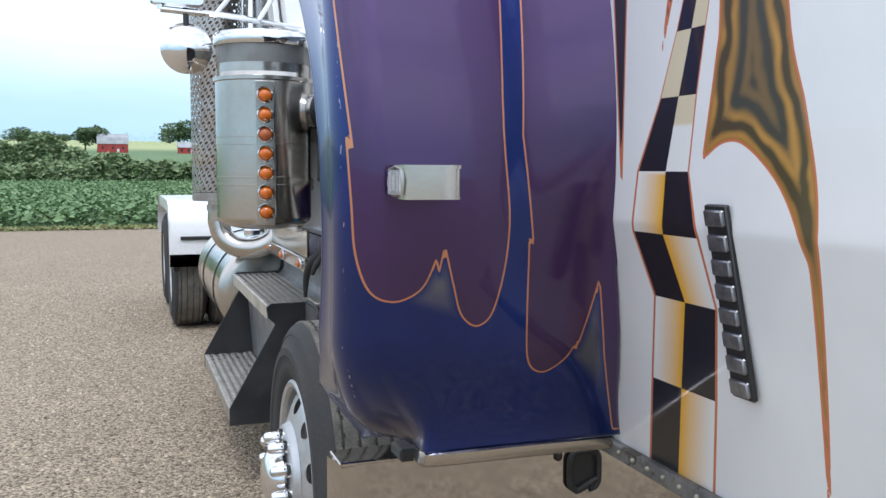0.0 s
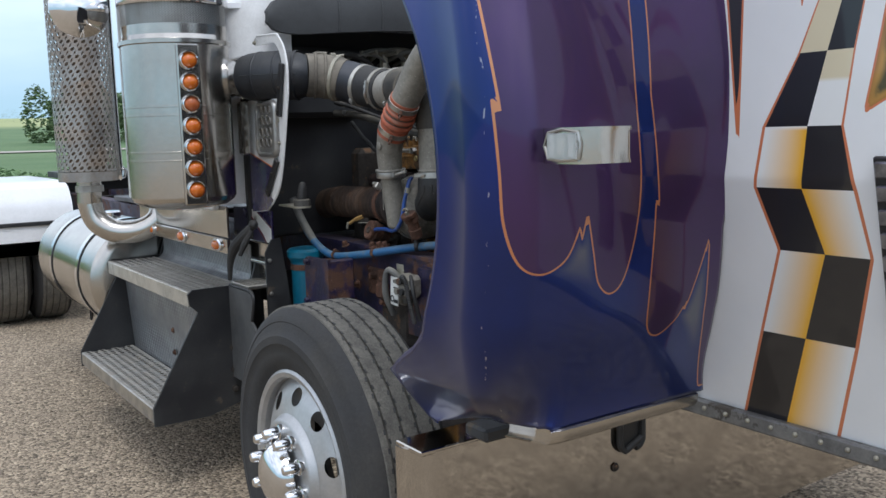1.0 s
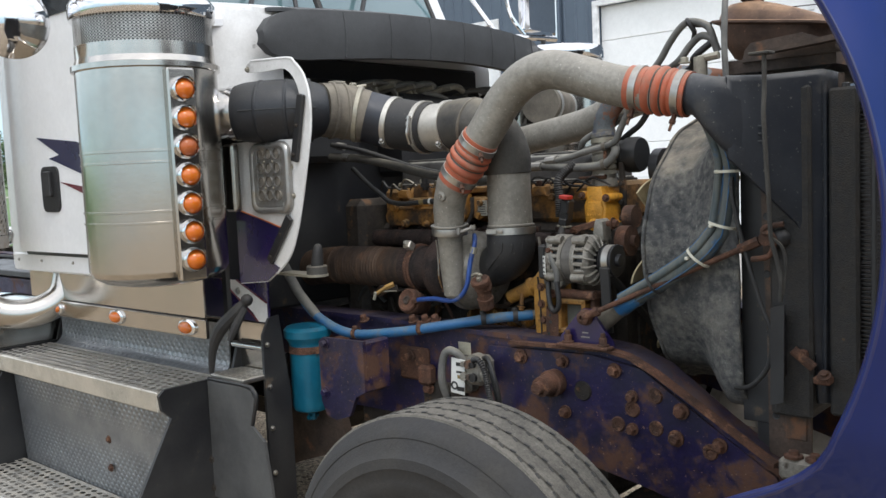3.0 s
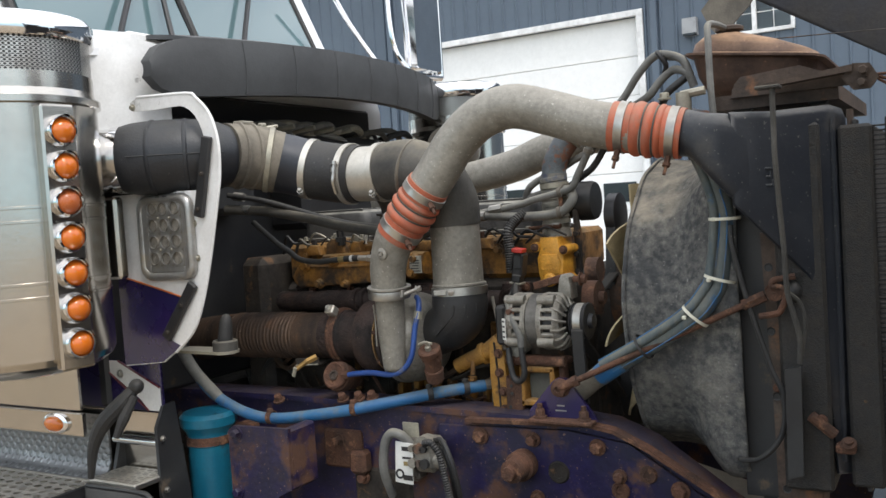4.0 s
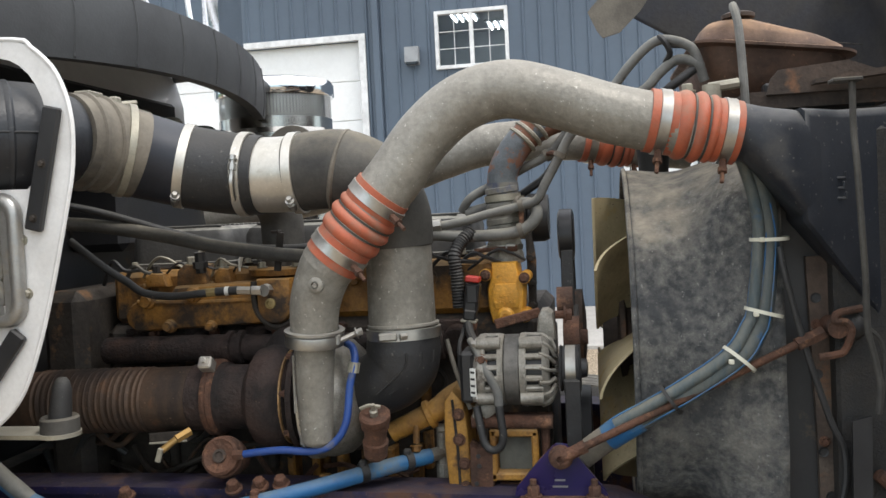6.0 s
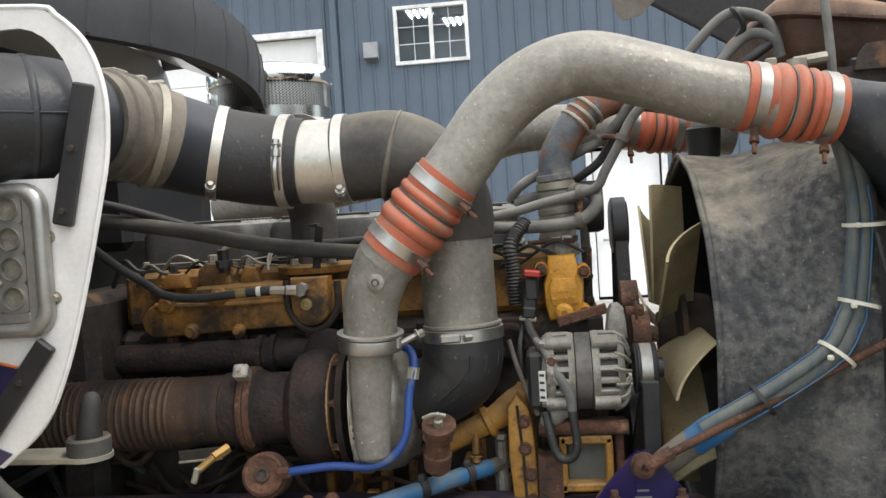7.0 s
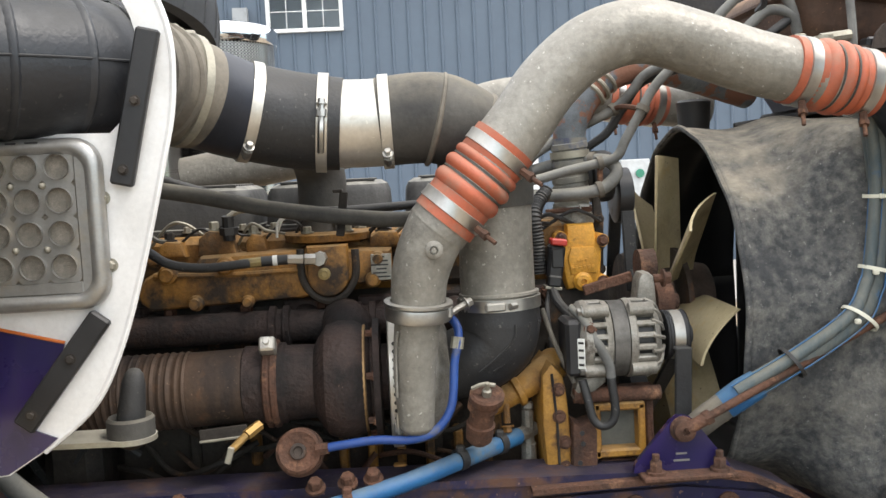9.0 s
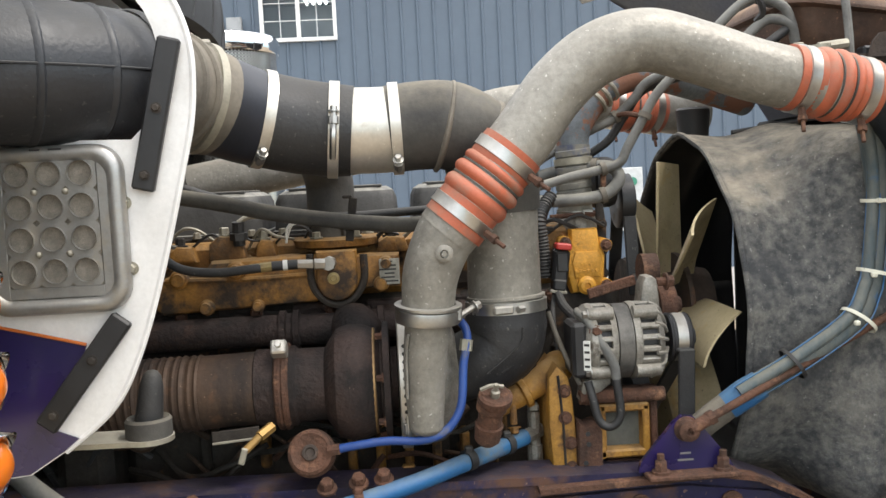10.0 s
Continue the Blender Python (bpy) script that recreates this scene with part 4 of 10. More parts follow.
def wheel(name, cx, cy, cz, r, w, side, front, label):
    """side -1: the outer face looks to smaller x."""
    ax = (-side, 0, 0)
    o = (cx, cy, cz)
    rim = 0.272
    tyre_prof = [(0.03, rim - 0.005), (0.004, rim + 0.012), (-0.004, rim + 0.030), (-0.0065, rim + 0.032), (-0.0125, rim + 0.060), (-0.016, rim + 0.088), (-0.0185, rim + 0.090), (-0.0175, rim + 0.112), (-0.0140, rim + 0.114), (-0.006, r - 0.060), (0.002, r - 0.042), (0.0005, r - 0.040), (0.006, r - 0.026), (0.0085, r - 0.024), (0.018, r - 0.010), (0.030, r - 0.004)]
    tread = []
    n_g = 4
    for k in range(n_g):
        gx = 0.03 + (w - 0.06) * (k + 0.5) / n_g
        tread += [(gx - 0.0035, r), (gx - 0.0022, r - 0.009), (gx + 0.0022, r - 0.009), (gx + 0.0035, r)]
    prof = tyre_prof + tread + [(w - d, rr) for d, rr in reversed(tyre_prof)]
    root = tp(name, Geo().lathe(prof, o, ax, 72, caps=False), TYRE, None, label, angle=50)
    tp("tread", Geo().lathe([(0.031, r - 0.006), (0.033, r + 0.0012)] + [(d, rr + 0.0012) for d, rr in tread] + [(w - 0.033, r + 0.0012), (w - 0.031, r - 0.006)], o, ax, 72, caps=False), TREAD, root, angle=50)
    if front and side < 0:
        me_s = None
        for q in range(75):
            a = radians(-20 + 220 * q / 75)
            for k in range(4):
                gx = 0.03 + (w - 0.06) * (k + 0.5) / 4
                if me_s is None:
                    sipe = tp("tread_sipe", Geo().box((0, 0, 0), (0.006, 0.014, 0.003), 0.0005).warp(LAY.inverted() @ Matrix.Identity(4)), RUBBER, root)
                    me_s = sipe.data
                else:
                    sipe = new("tread_sipe", me_s)
                    sipe.parent = root
                c = Vector(o) + Vector(ax) * (gx + 0.0045 * (-1) ** q) + Vector((0, math.cos(a), math.sin(a))) * (r + 0.0008)
                sipe.matrix_local = Matrix.Translation(LAY @ c) @ Euler((a - math.pi / 2, 0, radians(18) * (-1) ** q)).to_matrix().to_4x4()
    if not front:
        for q in range(36):
            a = 2 * math.pi * q / 36
            d = Vector((0, math.cos(a), math.sin(a)))
            for sgn in (0.02, w - 0.02):
                c = Vector(o) + Vector(ax) * sgn + d * (r - 0.012)
                tp("tread_lug", Geo().box(c, (0.05, 0.05, 0.03), 0.004, Euler((a - math.pi / 2, 0, 0))), TYRE, root) if q < 18 and side < 0 and cy < 8.5 and sgn < 0.1 and cx < 0.9 else None
    # the steer wheel's disc domes outwards, the drive wheel's lies deep inside
    disc0 = -0.036 if front else 0.12

    def disc(u, v):
        a, rr = 2 * math.pi * u, (0.162 if front else 0.145) + (0.098 if front else 0.118) * v
        dep = float(np.interp(rr, DISH_R, DISH_D)) if front else disc0
        return Vector(o) + Vector(ax) * dep + Vector((0, math.cos(a), math.sin(a))) * rr
    tp("rim", Geo().lathe([(0.02, rim + 0.004), (0.002, rim + 0.014), (-0.004, rim + 0.006), (0.0, rim - 0.008), (0.012, rim - 0.014), (0.034, 0.262)], o, ax, 60, caps=False)
       .lathe([(0.030 if front else disc0 + 0.02, 0.261), (0.18, 0.256)], o, ax, 40, caps=False), WHEEL_ALU, root, "dull aluminium rim")
    if front:
        face = Geo().holes(disc, 10, 1, 0.42, 0.50, stagger=False, closed=True, n=28)
        face.lathe([(-0.0125, 0.163), (-0.017, 0.158), (-0.030, 0.152), (-0.0345, 0.147), (disc0, 0.140), (disc0, 0.06), (-0.02, 0.058)], o, ax, 48, caps=True)
        face.lathe([(0.060, 0.262), (0.059, 0.13)], o, ax, 40, caps=False)
    else:
        face = Geo().holes(disc, 10, 1, 0.42, 0.50, stagger=False, closed=True, n=20)
        face.lathe([(disc0, 0.147), (disc0 - 0.012, 0.145), (disc0 - 0.014, 0.06), (disc0, 0.058)], o, ax, 40, caps=True)
        face.lathe([(disc0 + 0.05, 0.262), (disc0 + 0.0495, 0.13)], o, ax, 40, caps=False)
    tp("wheel_disc", face, WHEEL_ALU, root, "aluminium wheel disc with ten hand holes")
    if front:
        hub_p = [(disc0 - 0.012, 0.088), (disc0 - 0.026, 0.086), (disc0 - 0.045, 0.078), (disc0 - 0.058, 0.062), (disc0 - 0.066, 0.040), (disc0 - 0.069, 0.0)]
    else:
        hub_p = [(disc0 - 0.012, 0.12), (disc0 - 0.10, 0.11), (disc0 - 0.12, 0.06), (disc0 - 0.12, 0.0)]
    tp("hub_cover", Geo().lathe(hub_p, o, ax, 32), CHROME, root, "chrome hub cover")
    for q in range(10):
        a = 2 * math.pi * (q + 0.3) / 10
        c = Vector(o) + Vector((0, math.cos(a), math.sin(a))) * (0.118 if front else 0.135)
        b0 = c + Vector(ax) * (disc0 - (0.0 if front else 0.012))
        tp("nut_cover", Geo().lathe([(0, 0.023), (0.012, 0.023), (0.014, 0.0175), (0.048, 0.0155), (0.056, 0.011), (0.059, 0.002)], b0, (-ax[0], 0, 0), 12), CHROME, root, "pointed chrome nut cover")
    return root


wheel("front_wheel", 0.488, 2.645, 0.598, 0.463, 0.238, -1, True, "worn steer tyre on an aluminium wheel")
wheel("front_wheel", 2 * XC - 0.488, 2.645, 0.598, 0.463, 0.238, 1, True, "")
for y in (8.20, 9.45):
    for side in (-1, 1):
        sx = 0.41 if side < 0 else 2 * XC - 0.41
        wheel("drive_wheel", sx, y, 0.605, 0.47, 0.26, side, False, "black lugged drive tyre beneath a white fender" if side < 0 else "")
        wheel("drive_wheel", sx - side * 0.31, y, 0.605, 0.47, 0.26, side, False, "")
tp("front_axle", Geo().box((XC, 2.65, 0.56), (1.4, 0.11, 0.13), 0.02), DARK_METAL)
for y in (8.20, 9.45):
    tp("drive_axle", Geo().cyl((0.86, y, 0.605), (2.16, y, 0.605), 0.09).ball((XC, y, 0.605), 0.22), DARK_METAL)
# leaf spring and steering gear beneath the near rail
tp("leaf_spring", Geo().tube([(1.17, 2.05, 0.72), (1.17, 2.65, 0.64), (1.17, 3.3, 0.73)], 0.035, 6), DARK_METAL)
tp("steering_gear", Geo().box((1.20, 3.14, 0.86), (0.16, 0.22, 0.22), 0.03), DARK_METAL)

# white fenders over the drive wheels
for side in (-1, 1):
    xa = 0.37 if side < 0 else 2 * XC - 0.37
    xb = xa - side * 0.62

    def fend(u, v, xa=xa, xb=xb):
        path = [(7.63, 0.72), (7.63, 0.86), (7.635, 0.98), (7.67, 1.10), (7.75, 1.20), (7.88, 1.245), (8.2, 1.25), (8.8, 1.25), (9.45, 1.25), (9.8, 1.22), (10.02, 1.05), (10.06, 0.85)]
        k = u * (len(path) - 1)
        i = min(int(k), len(path) - 2)
        f = k - i
        y, z = path[i][0] * (1 - f) + path[i + 1][0] * f, path[i][1] * (1 - f) + path[i + 1][1] * f
        return (xa + (xb - xa) * v, y, z)
    fd = tp("rear_fender", Geo().sheet(fend, 30, 6, (0, 0, -0.012)), WHITE, None, "glossy white full fender over the drive wheels" if side < 0 else "", angle=25)
    tp("fender_skirt", Geo().prism([(7.63, 0.72), (7.635, 0.98), (7.67, 1.10), (7.75, 1.197), (7.88, 1.238), (9.45, 1.238), (9.45, 1.16), (7.95, 1.16), (7.80, 1.08), (7.72, 0.96), (7.70, 0.72)], "x", *sorted((xa, xa - side * 0.012))), WHITE, fd)
    if side < 0:
        tp("toolbox_slot", Geo().box((0.68, 7.628, 0.945), (0.44, 0.03, 0.03), 0.004), BLACK, fd)
tp("deck_plate", Geo().box((XC, 6.0, 1.145), (0.80, 1.8, 0.03), 0.004), BLACK_PAINT)
fifth = tp("fifth_wheel", Geo().prism([(1.1, 8.3), (1.1, 9.1), (1.4, 9.4), (1.47, 8.8), (1.55, 8.8), (1.62, 9.4), (1.92, 9.1), (1.92, 8.3)], "z", 1.24, 1.29), BLACK_PAINT, None, "greased black fifth-wheel plate")
tp("pedestal", Geo().box((1.51, 8.8, 1.18), (0.7, 0.3, 0.12), 0.01), BLACK_PAINT, fifth)
for i, c in enumerate(((1.40, 5.2), (1.55, 5.25))):
    tp("air_line", Geo().tube([(c[0], 5.08, 1.5), (c[0], 5.4, 1.22), (c[0] + 0.05, 6.0, 1.18), (c[0] + 0.05, 7.1, 1.17)], 0.012, 8), RUBBER)

# fuel tanks
for side in (-1, 1):
    tx = 0.79 if side < 0 else 2 * XC - 0.79
    tank = tp("fuel_tank", Geo().lathe([(0, 0.0), (0.0, 0.23), (0.012, 0.270), (0.035, 0.290), (1.36, 0.290), (1.385, 0.270), (1.40, 0.23), (1.40, 0)], (tx, 5.02, 0.83), (0, 1, 0), 48), POLISHED, None,
              "polished aluminium cylindrical fuel tank" if side < 0 else "")
    for y in (5.32, 5.98):
        tp("strap", Geo().lathe([(0, 0.291), (0, 0.297), (0.05, 0.297), (0.05, 0.291)], (tx, y, 0.83), (0, 1, 0), 48, caps=False), CHROME, tank)
        tp("strap_edge", Geo().lathe([(-0.006, 0.291), (-0.006, 0.2945), (0, 0.2945), (0, 0.291)], (tx, y, 0.83), (0, 1, 0), 48, caps=False), RUBBER, tank)
    tp("filler_cap", Geo().cyl((tx - 0.02, 5.62, 1.105), (tx - 0.02, 5.62, 1.15), 0.05, bevel=0.008), CHROME, tank)
    if side < 0:
        tp("drain_chain", Geo().tube([(0.70, 6.0, 0.56), (0.69, 5.96, 0.48), (0.70, 5.92, 0.55)], 0.006, 6, 5), DARK_METAL, tank)
tp("battery_box", Geo().box((2 * XC - 0.74, 4.4, 0.70), (0.34, 1.2, 0.5), 0.02), BLACK_PAINT)

# steps
DIAMOND = surf("diamond_plate", (0.30, 0.31, 0.32), (0.22, 0.225, 0.23), 7, rough=0.38, rough2=0.52, metal=0.75, bump=0.0)
nt = DIAMOND.node_tree
dco = nt.nodes.new("ShaderNodeTexCoord")
dmap = nt.nodes.new("ShaderNodeMapping")
dmap.inputs["Rotation"].default_value = (radians(45), 0, 0)
dmap.inputs["Scale"].default_value = (1, 1, 1)
chk = nt.nodes.new("ShaderNodeTexVoronoi")
chk.inputs["Scale"].default_value, chk.inputs["Randomness"].default_value = 42, 0.0
nt.links.new(dco.outputs["Object"], dmap.inputs["Vector"])
nt.links.new(dmap.outputs["Vector"], chk.inputs["Vector"])
dr = nt.nodes.new("ShaderNodeMapRange")
dr.inputs["From Min"].default_value, dr.inputs["From Max"].default_value = 0.25, 0.45
dr.inputs["To Min"].default_value, dr.inputs["To Max"].default_value = 1, 0
nt.links.new(chk.outputs["Distance"], dr.inputs["Value"])
db = nt.nodes.new("ShaderNodeBump")
db.inputs["Strength"].default_value, db.inputs["Distance"].default_value = 0.7, 0.004
nt.links.new(dr.outputs["Result"], db.inputs["Height"])
nt.links.new(db.outputs["Normal"], nt.nodes["Principled BSDF"].inputs["Normal"])

YF, YR = 3.80, 4.99
steps = tp("cab_steps", Geo().sheet(lambda u, v: (0.650 + 0.030 * v, YF + 0.01 + (YR - YF - 0.02) * u, 0.90 - 0.42 * v), 4, 4, (0.02, 0, 0)), DIAMOND, None, "two-tread diamond-plate cab steps with black ends")


def back_curve(u, v):
    a = radians(90 * min(1, v * 1.5))
    x = 0.805 + 0.05 * math.sin(a)
    z = 0.940 + 0.05 * (1 - math.cos(a)) + max(0, v - 0.667) * 0.35
    return (x, YF + 0.02 + (YR - YF - 0.04) * u, z)


tp("kick_plate", Geo().sheet(back_curve, 2, 12, (0.006, 0, -0.004)), DIAMOND, steps)
for z, xa, xb in ((0.946, 0.578, 0.812), (0.505, 0.420, 0.672)):
    tr = tp("tread", Geo().box((xa + 0.008, (YF + YR) / 2, z - 0.032), (0.016, YR - YF, 0.062), 0.005).box(((xa + xb) / 2, (YF + YR) / 2, z - 0.045), (xb - xa - 0.04, YR - YF - 0.03, 0.02), 0.004)
            .box((xb - 0.008, (YF + YR) / 2, z - 0.02), (0.016, YR - YF, 0.04), 0.004), ALU_CLEAN if z > 0.6 else STEEL, steps, "grip-strut aluminium tread")
    tp("grip_strut", Geo().holes(lambda u, v, xa=xa, xb=xb, z=z: (xa + 0.012 + (xb - xa - 0.024) * v, YF + 0.005 + (YR - YF - 0.01) * u, z - 0.001), 30, 7, 0.62, 0.60, True, n=12), STEEL, steps, "pierced tread surface")
END = [(0.418, 0.435), (0.418, 0.508), (0.615, 0.86), (0.585, 0.89), (0.578, 0.934), (0.598, 0.951), (0.84, 0.951), (0.87, 1.05), (0.89, 1.05), (0.89, 0.62), (0.80, 0.48), (0.64, 0.435)]
for y in (YF - 0.012, YR):
    tp("end_plate", Geo().prism(END if y < 5 else [(0.418, 0.435), (0.418, 0.508), (0.645, 0.90), (0.71, 0.90), (0.71, 0.435)], "y", y, y + 0.012), BLACK_PAINT, steps, "black steel end plate")
for y, z in ((4.28, 0.70), (4.28, 0.60)):
    tp("rivet", Geo().bolt((0.665, y, z), (-1, 0, 0), 0.010, 0.008), RUST, steps)
for z in (0.70, 0.61, 0.53):
    tp("bolt", Geo().bolt((0.75, YF - 0.012, z), (0, -1, 0), 0.011, 0.01), DARK_METAL, steps)

MAROON = surf("maroon_stripe", (0.13, 0.02, 0.03), rough=0.25, bump=0.0, coat=0.4)
# polished skirt below the cab with marker lamps
skirt = tp("side_skirt", Geo().box((0.758, 4.39, 1.204), (0.012, 1.20, 0.125), 0.003), POLISHED, None, "mirror-polished stainless side skirt")
tp("lamp_strip", Geo().box((0.748, 4.38, 1.110), (0.016, 1.22, 0.060), 0.003), POLISHED, skirt)
AMBER = bpy.data.materials.new("amber_lens")
AMBER.use_nodes = True
ab = AMBER.node_tree.nodes["Principled BSDF"]
ab.inputs["Base Color"].default_value = (0.60, 0.145, 0.012, 1)
ab.inputs["Roughness"].default_value = 0.18
ab.inputs["Coat Weight"].default_value = 0.5
ab.inputs["Subsurface Weight"].default_value = 0.25
ab.inputs["Subsurface Radius"].default_value = (0.02, 0.008, 0.002)
AMBER_DULL = surf("faded_amber_lens", (0.42, 0.11, 0.03), (0.34, 0.09, 0.03), 30, rough=0.25, bump=0.02)
for y in (3.865, 4.30, 4.75):
    oval = Matrix.Diagonal((1, 1.35, 0.72, 1))
    tp("marker_lamp", Geo().lathe([(0, 0.036), (0.006, 0.036), (0.010, 0.030), (0.010, 0.026)], (0, 0, 0), (-1, 0, 0), 24, caps=True).warp(Matrix.Translation((0.740, y, 1.111)) @ oval), CHROME, skirt, "oval amber marker lamp in a chrome bezel")
    tp("lens", Geo().ball((0, 0, 0), 0.027, (0.55, 1, 1), 18, 10).warp(Matrix.Translation((0.731, y, 1.111)) @ oval), AMBER, skirt, "amber lens")
corner = tp("purple_corner", Geo().box((0.876, 3.82, 1.186), (0.010, 0.39, 0.128), 0.002), PURPLE, skirt, "purple skirt corner with a white diagonal band")
tp("corner_band", Geo().prism([(3.86, 1.249), (3.775, 1.249), (3.628, 1.185), (3.628, 1.124), (3.675, 1.124), (3.70, 1.15)], "x", 0.8695, 0.8705), WHITE_DIRTY, corner, "white diagonal band")
for ya, za, yb, zb in ((3.86, 1.249, 3.675, 1.124), (3.775, 1.249, 3.628, 1.185)):
    tp("band_edge", Geo().tube([(0.869, ya, za), (0.869, yb, zb)], 0.0028, 6, 2), MAROON, corner)
for y, z in ((3.77, 1.215), (3.995, 1.14), (3.99, 1.10)):
    tp("rivet", Geo().bolt((0.869, y, z), (-1, 0, 0), 0.008, 0.006), STEEL, corner)
tp("skirt_corner", Geo().box((0.884, 3.82, 1.00), (0.010, 0.40, 0.236), 0.002), POLISHED, skirt)
tp("bright_rod", Geo().cyl((0.862, 3.63, 1.045), (0.862, 3.80, 1.045), 0.012, seg=14), CHROME, skirt)

# cab
cab = tp("cab_shell", Geo().prism([(3.85, 1.27), (3.85, 1.98), (3.88, 2.10), (4.04, 2.14), (4.34, 2.78), (4.52, 2.90), (4.92, 2.90), (5.06, 2.78), (5.06, 1.27)], "x", 0.725, 2 * XC - 0.725), WHITE, None, "white day cab", angle=30)


def cowl_side(u, v):
    """White rounded corner of the cowl beside the hood opening."""
    a = radians(90 * u)
    return (0.725 + 0.30 * (1 - math.cos(a)) - 0.02 * math.sin(math.pi * v), 3.87 - 0.22 * math.sin(a), 1.70 + 0.41 * v - 0.05 * v * v * u)


tp("cowl_corner", Geo().sheet(cowl_side, 10, 10, (0.0, 0.03, 0.0)), WHITE_DIRTY, cab, "white cowl corner")
tp("cowl_top", Geo().sheet(lambda u, v: (0.75 + (2 * XC - 1.50) * u, 3.70 + 0.22 * v, 2.04 + 0.09 * v + 0.035 * math.sin(math.pi * u)), 20, 4, (0, 0, -0.02)), WHITE, cab)
tp("cowl_hole", Geo().cyl((0.722, 3.83, 2.0), (0.745, 3.80, 2.0), 0.02, seg=14), BLACK, cab)
DOOR = [(4.16, 1.33), (4.90, 1.33), (4.92, 1.38), (4.92, 2.66), (4.87, 2.73), (4.50, 2.73), (4.20, 2.20), (4.10, 2.12), (4.10, 1.39)]
door = tp("door", Geo().prism(DOOR, "x", 0.692, 0.727), WHITE, None, "white cab door with a black handle")
tp("door_gap", Geo().prism([(y + (0.016 if y > 4.5 else -0.016), z + (0.016 if z > 2 else -0.016)) for y, z in DOOR], "x", 0.718, 0.7235), BLACK, cab)
tp("door_window", Geo().prism([(4.32, 2.16), (4.85, 2.16), (4.85, 2.66), (4.56, 2.66)], "x", 0.687, 0.697), DARK_GLASS, door, "dark door window")
tp("handle_recess", Geo().prism(rounded(4.545, 1.478, 4.675, 1.642, 0.028), "x", 0.685, 0.697), BLACK, door)
tp("handle", Geo().box((0.680, 4.61, 1.58), (0.016, 0.045, 0.09), 0.006), BLACK_PAINT, door, "black door handle")
NAVY = surf("navy_stripe", (0.012, 0.014, 0.05), (0.02, 0.02, 0.06), 6, rough=0.25, bump=0.0, coat=0.4)
tp("door_stripe", Geo().prism([(4.14, 1.65), (4.40, 1.72), (4.70, 1.75), (4.53, 1.68), (4.61, 1.67), (4.38, 1.61), (4.14, 1.55)], "x", 0.6895, 0.6925), NAVY, door, "navy swoosh graphic")
tp("door_stripe", Geo().prism([(4.14, 1.50), (4.33, 1.56), (4.54, 1.585), (4.33, 1.53), (4.14, 1.46)], "x", 0.6895, 0.6925), MAROON, door, "maroon swoosh graphic")
tp("sill", Geo().box((0.735, 4.45, 1.285), (0.03, 1.20, 0.07), 0.008), WHITE, cab)
for y in (3.95, 4.08, 4.3, 4.55, 4.8, 5.0):
    tp("rivet", Geo().ball((0.719, y, 1.292), 0.006, nu=8, nv=6), STEEL, cab)
tp("grab_rail", Geo().tube([(0.69, 4.98, 1.40), (0.665, 4.98, 1.44), (0.665, 4.98, 2.4), (0.69, 4.98, 2.45)], 0.016, 10), CHROME, cab, "chrome grab rail")
WSG = bpy.data.materials.new("windscreen_glass")
WSG.use_nodes = True
wb = WSG.node_tree.nodes["Principled BSDF"]
wb.inputs["Base Color"].default_value = (0.10, 0.16, 0.17, 1)
wb.inputs["Roughness"].default_value = 0.03
wb.inputs["Coat Weight"].default_value = 1.0
wb.inputs["Coat Roughness"].default_value = 0.02
for xa, xb in ((0.86, 1.49), (1.53, 2 * XC - 0.86)):
    g = Geo().sheet(lambda u, v, xa=xa, xb=xb: (xa + (xb - xa) * u, 4.012 + 0.265 * v, 2.145 + 0.56 * v), 6, 6, (0, 0.012, 0.006))
    tp("windscreen", g, WSG, cab, "dark tinted windscreen pane")
XL, XR = 0.84, 2 * XC - 0.84
tp("screen_rubber", Geo().tube([(XL, 4.015, 2.135), (1.2, 4.01, 2.13), (XC, 4.01, 2.13), (1.8, 4.01, 2.13), (XR, 4.015, 2.135)], 0.016, 8, 3).tube([(XC, 4.01, 2.13), (XC, 4.265, 2.70)], 0.014, 8, 3)
   .tube([(XL, 4.015, 2.135), (XL + 0.01, 4.275, 2.70)], 0.014, 8, 3).tube([(XR, 4.015, 2.135), (XR - 0.01, 4.275, 2.70)], 0.014, 8, 3), RUBBER, cab)
for x0, x1 in ((1.12, 1.40), (1.64, 1.92), (1.32, 1.44)):
    wp = tp("wiper", Geo().tube([(x0, 3.93, 2.12), (x0 + 0.02, 3.97, 2.17), (x1, 4.14, 2.50)], 0.009, 8, 5).box((x0, 3.92, 2.11), (0.05, 0.05, 0.05), 0.01), BLACK_PAINT, cab, "black windscreen wiper")
tp("sun_visor", Geo().sheet(lambda u, v: (0.78 + (2 * XC - 1.56) * u, 4.24 - 0.20 * v, 2.83 - 0.09 * v), 12, 3, (0, 0, 0.012)), WHITE, cab)
tp("hinge_bracket", Geo().box((1.02, 3.74, 2.085), (0.16, 0.05, 0.04), 0.006), WHITE_DIRTY, cab)

# charcoal moulding across the hood opening
def cowl_band(u, v):
    x = 0.883 + (2 * XC - 1.766 + 0.18) * u
    e = min(1.0, min(u, 1 - u) / 0.10)
    e = math.sqrt(max(0.0, 1 - (1 - e) ** 2))
    bow = 0.13 * (1 - (2 * u - 1) ** 2)
    top = 2.005 + 0.062 * e + 0.012 * math.sin(math.pi * u)
    bot = 1.965 - 0.055 * e + 0.03 * math.sin(math.pi * u)
    return (x, 3.578 - bow + 0.03 * (v - 0.5) ** 2, bot + (top - bot) * v)


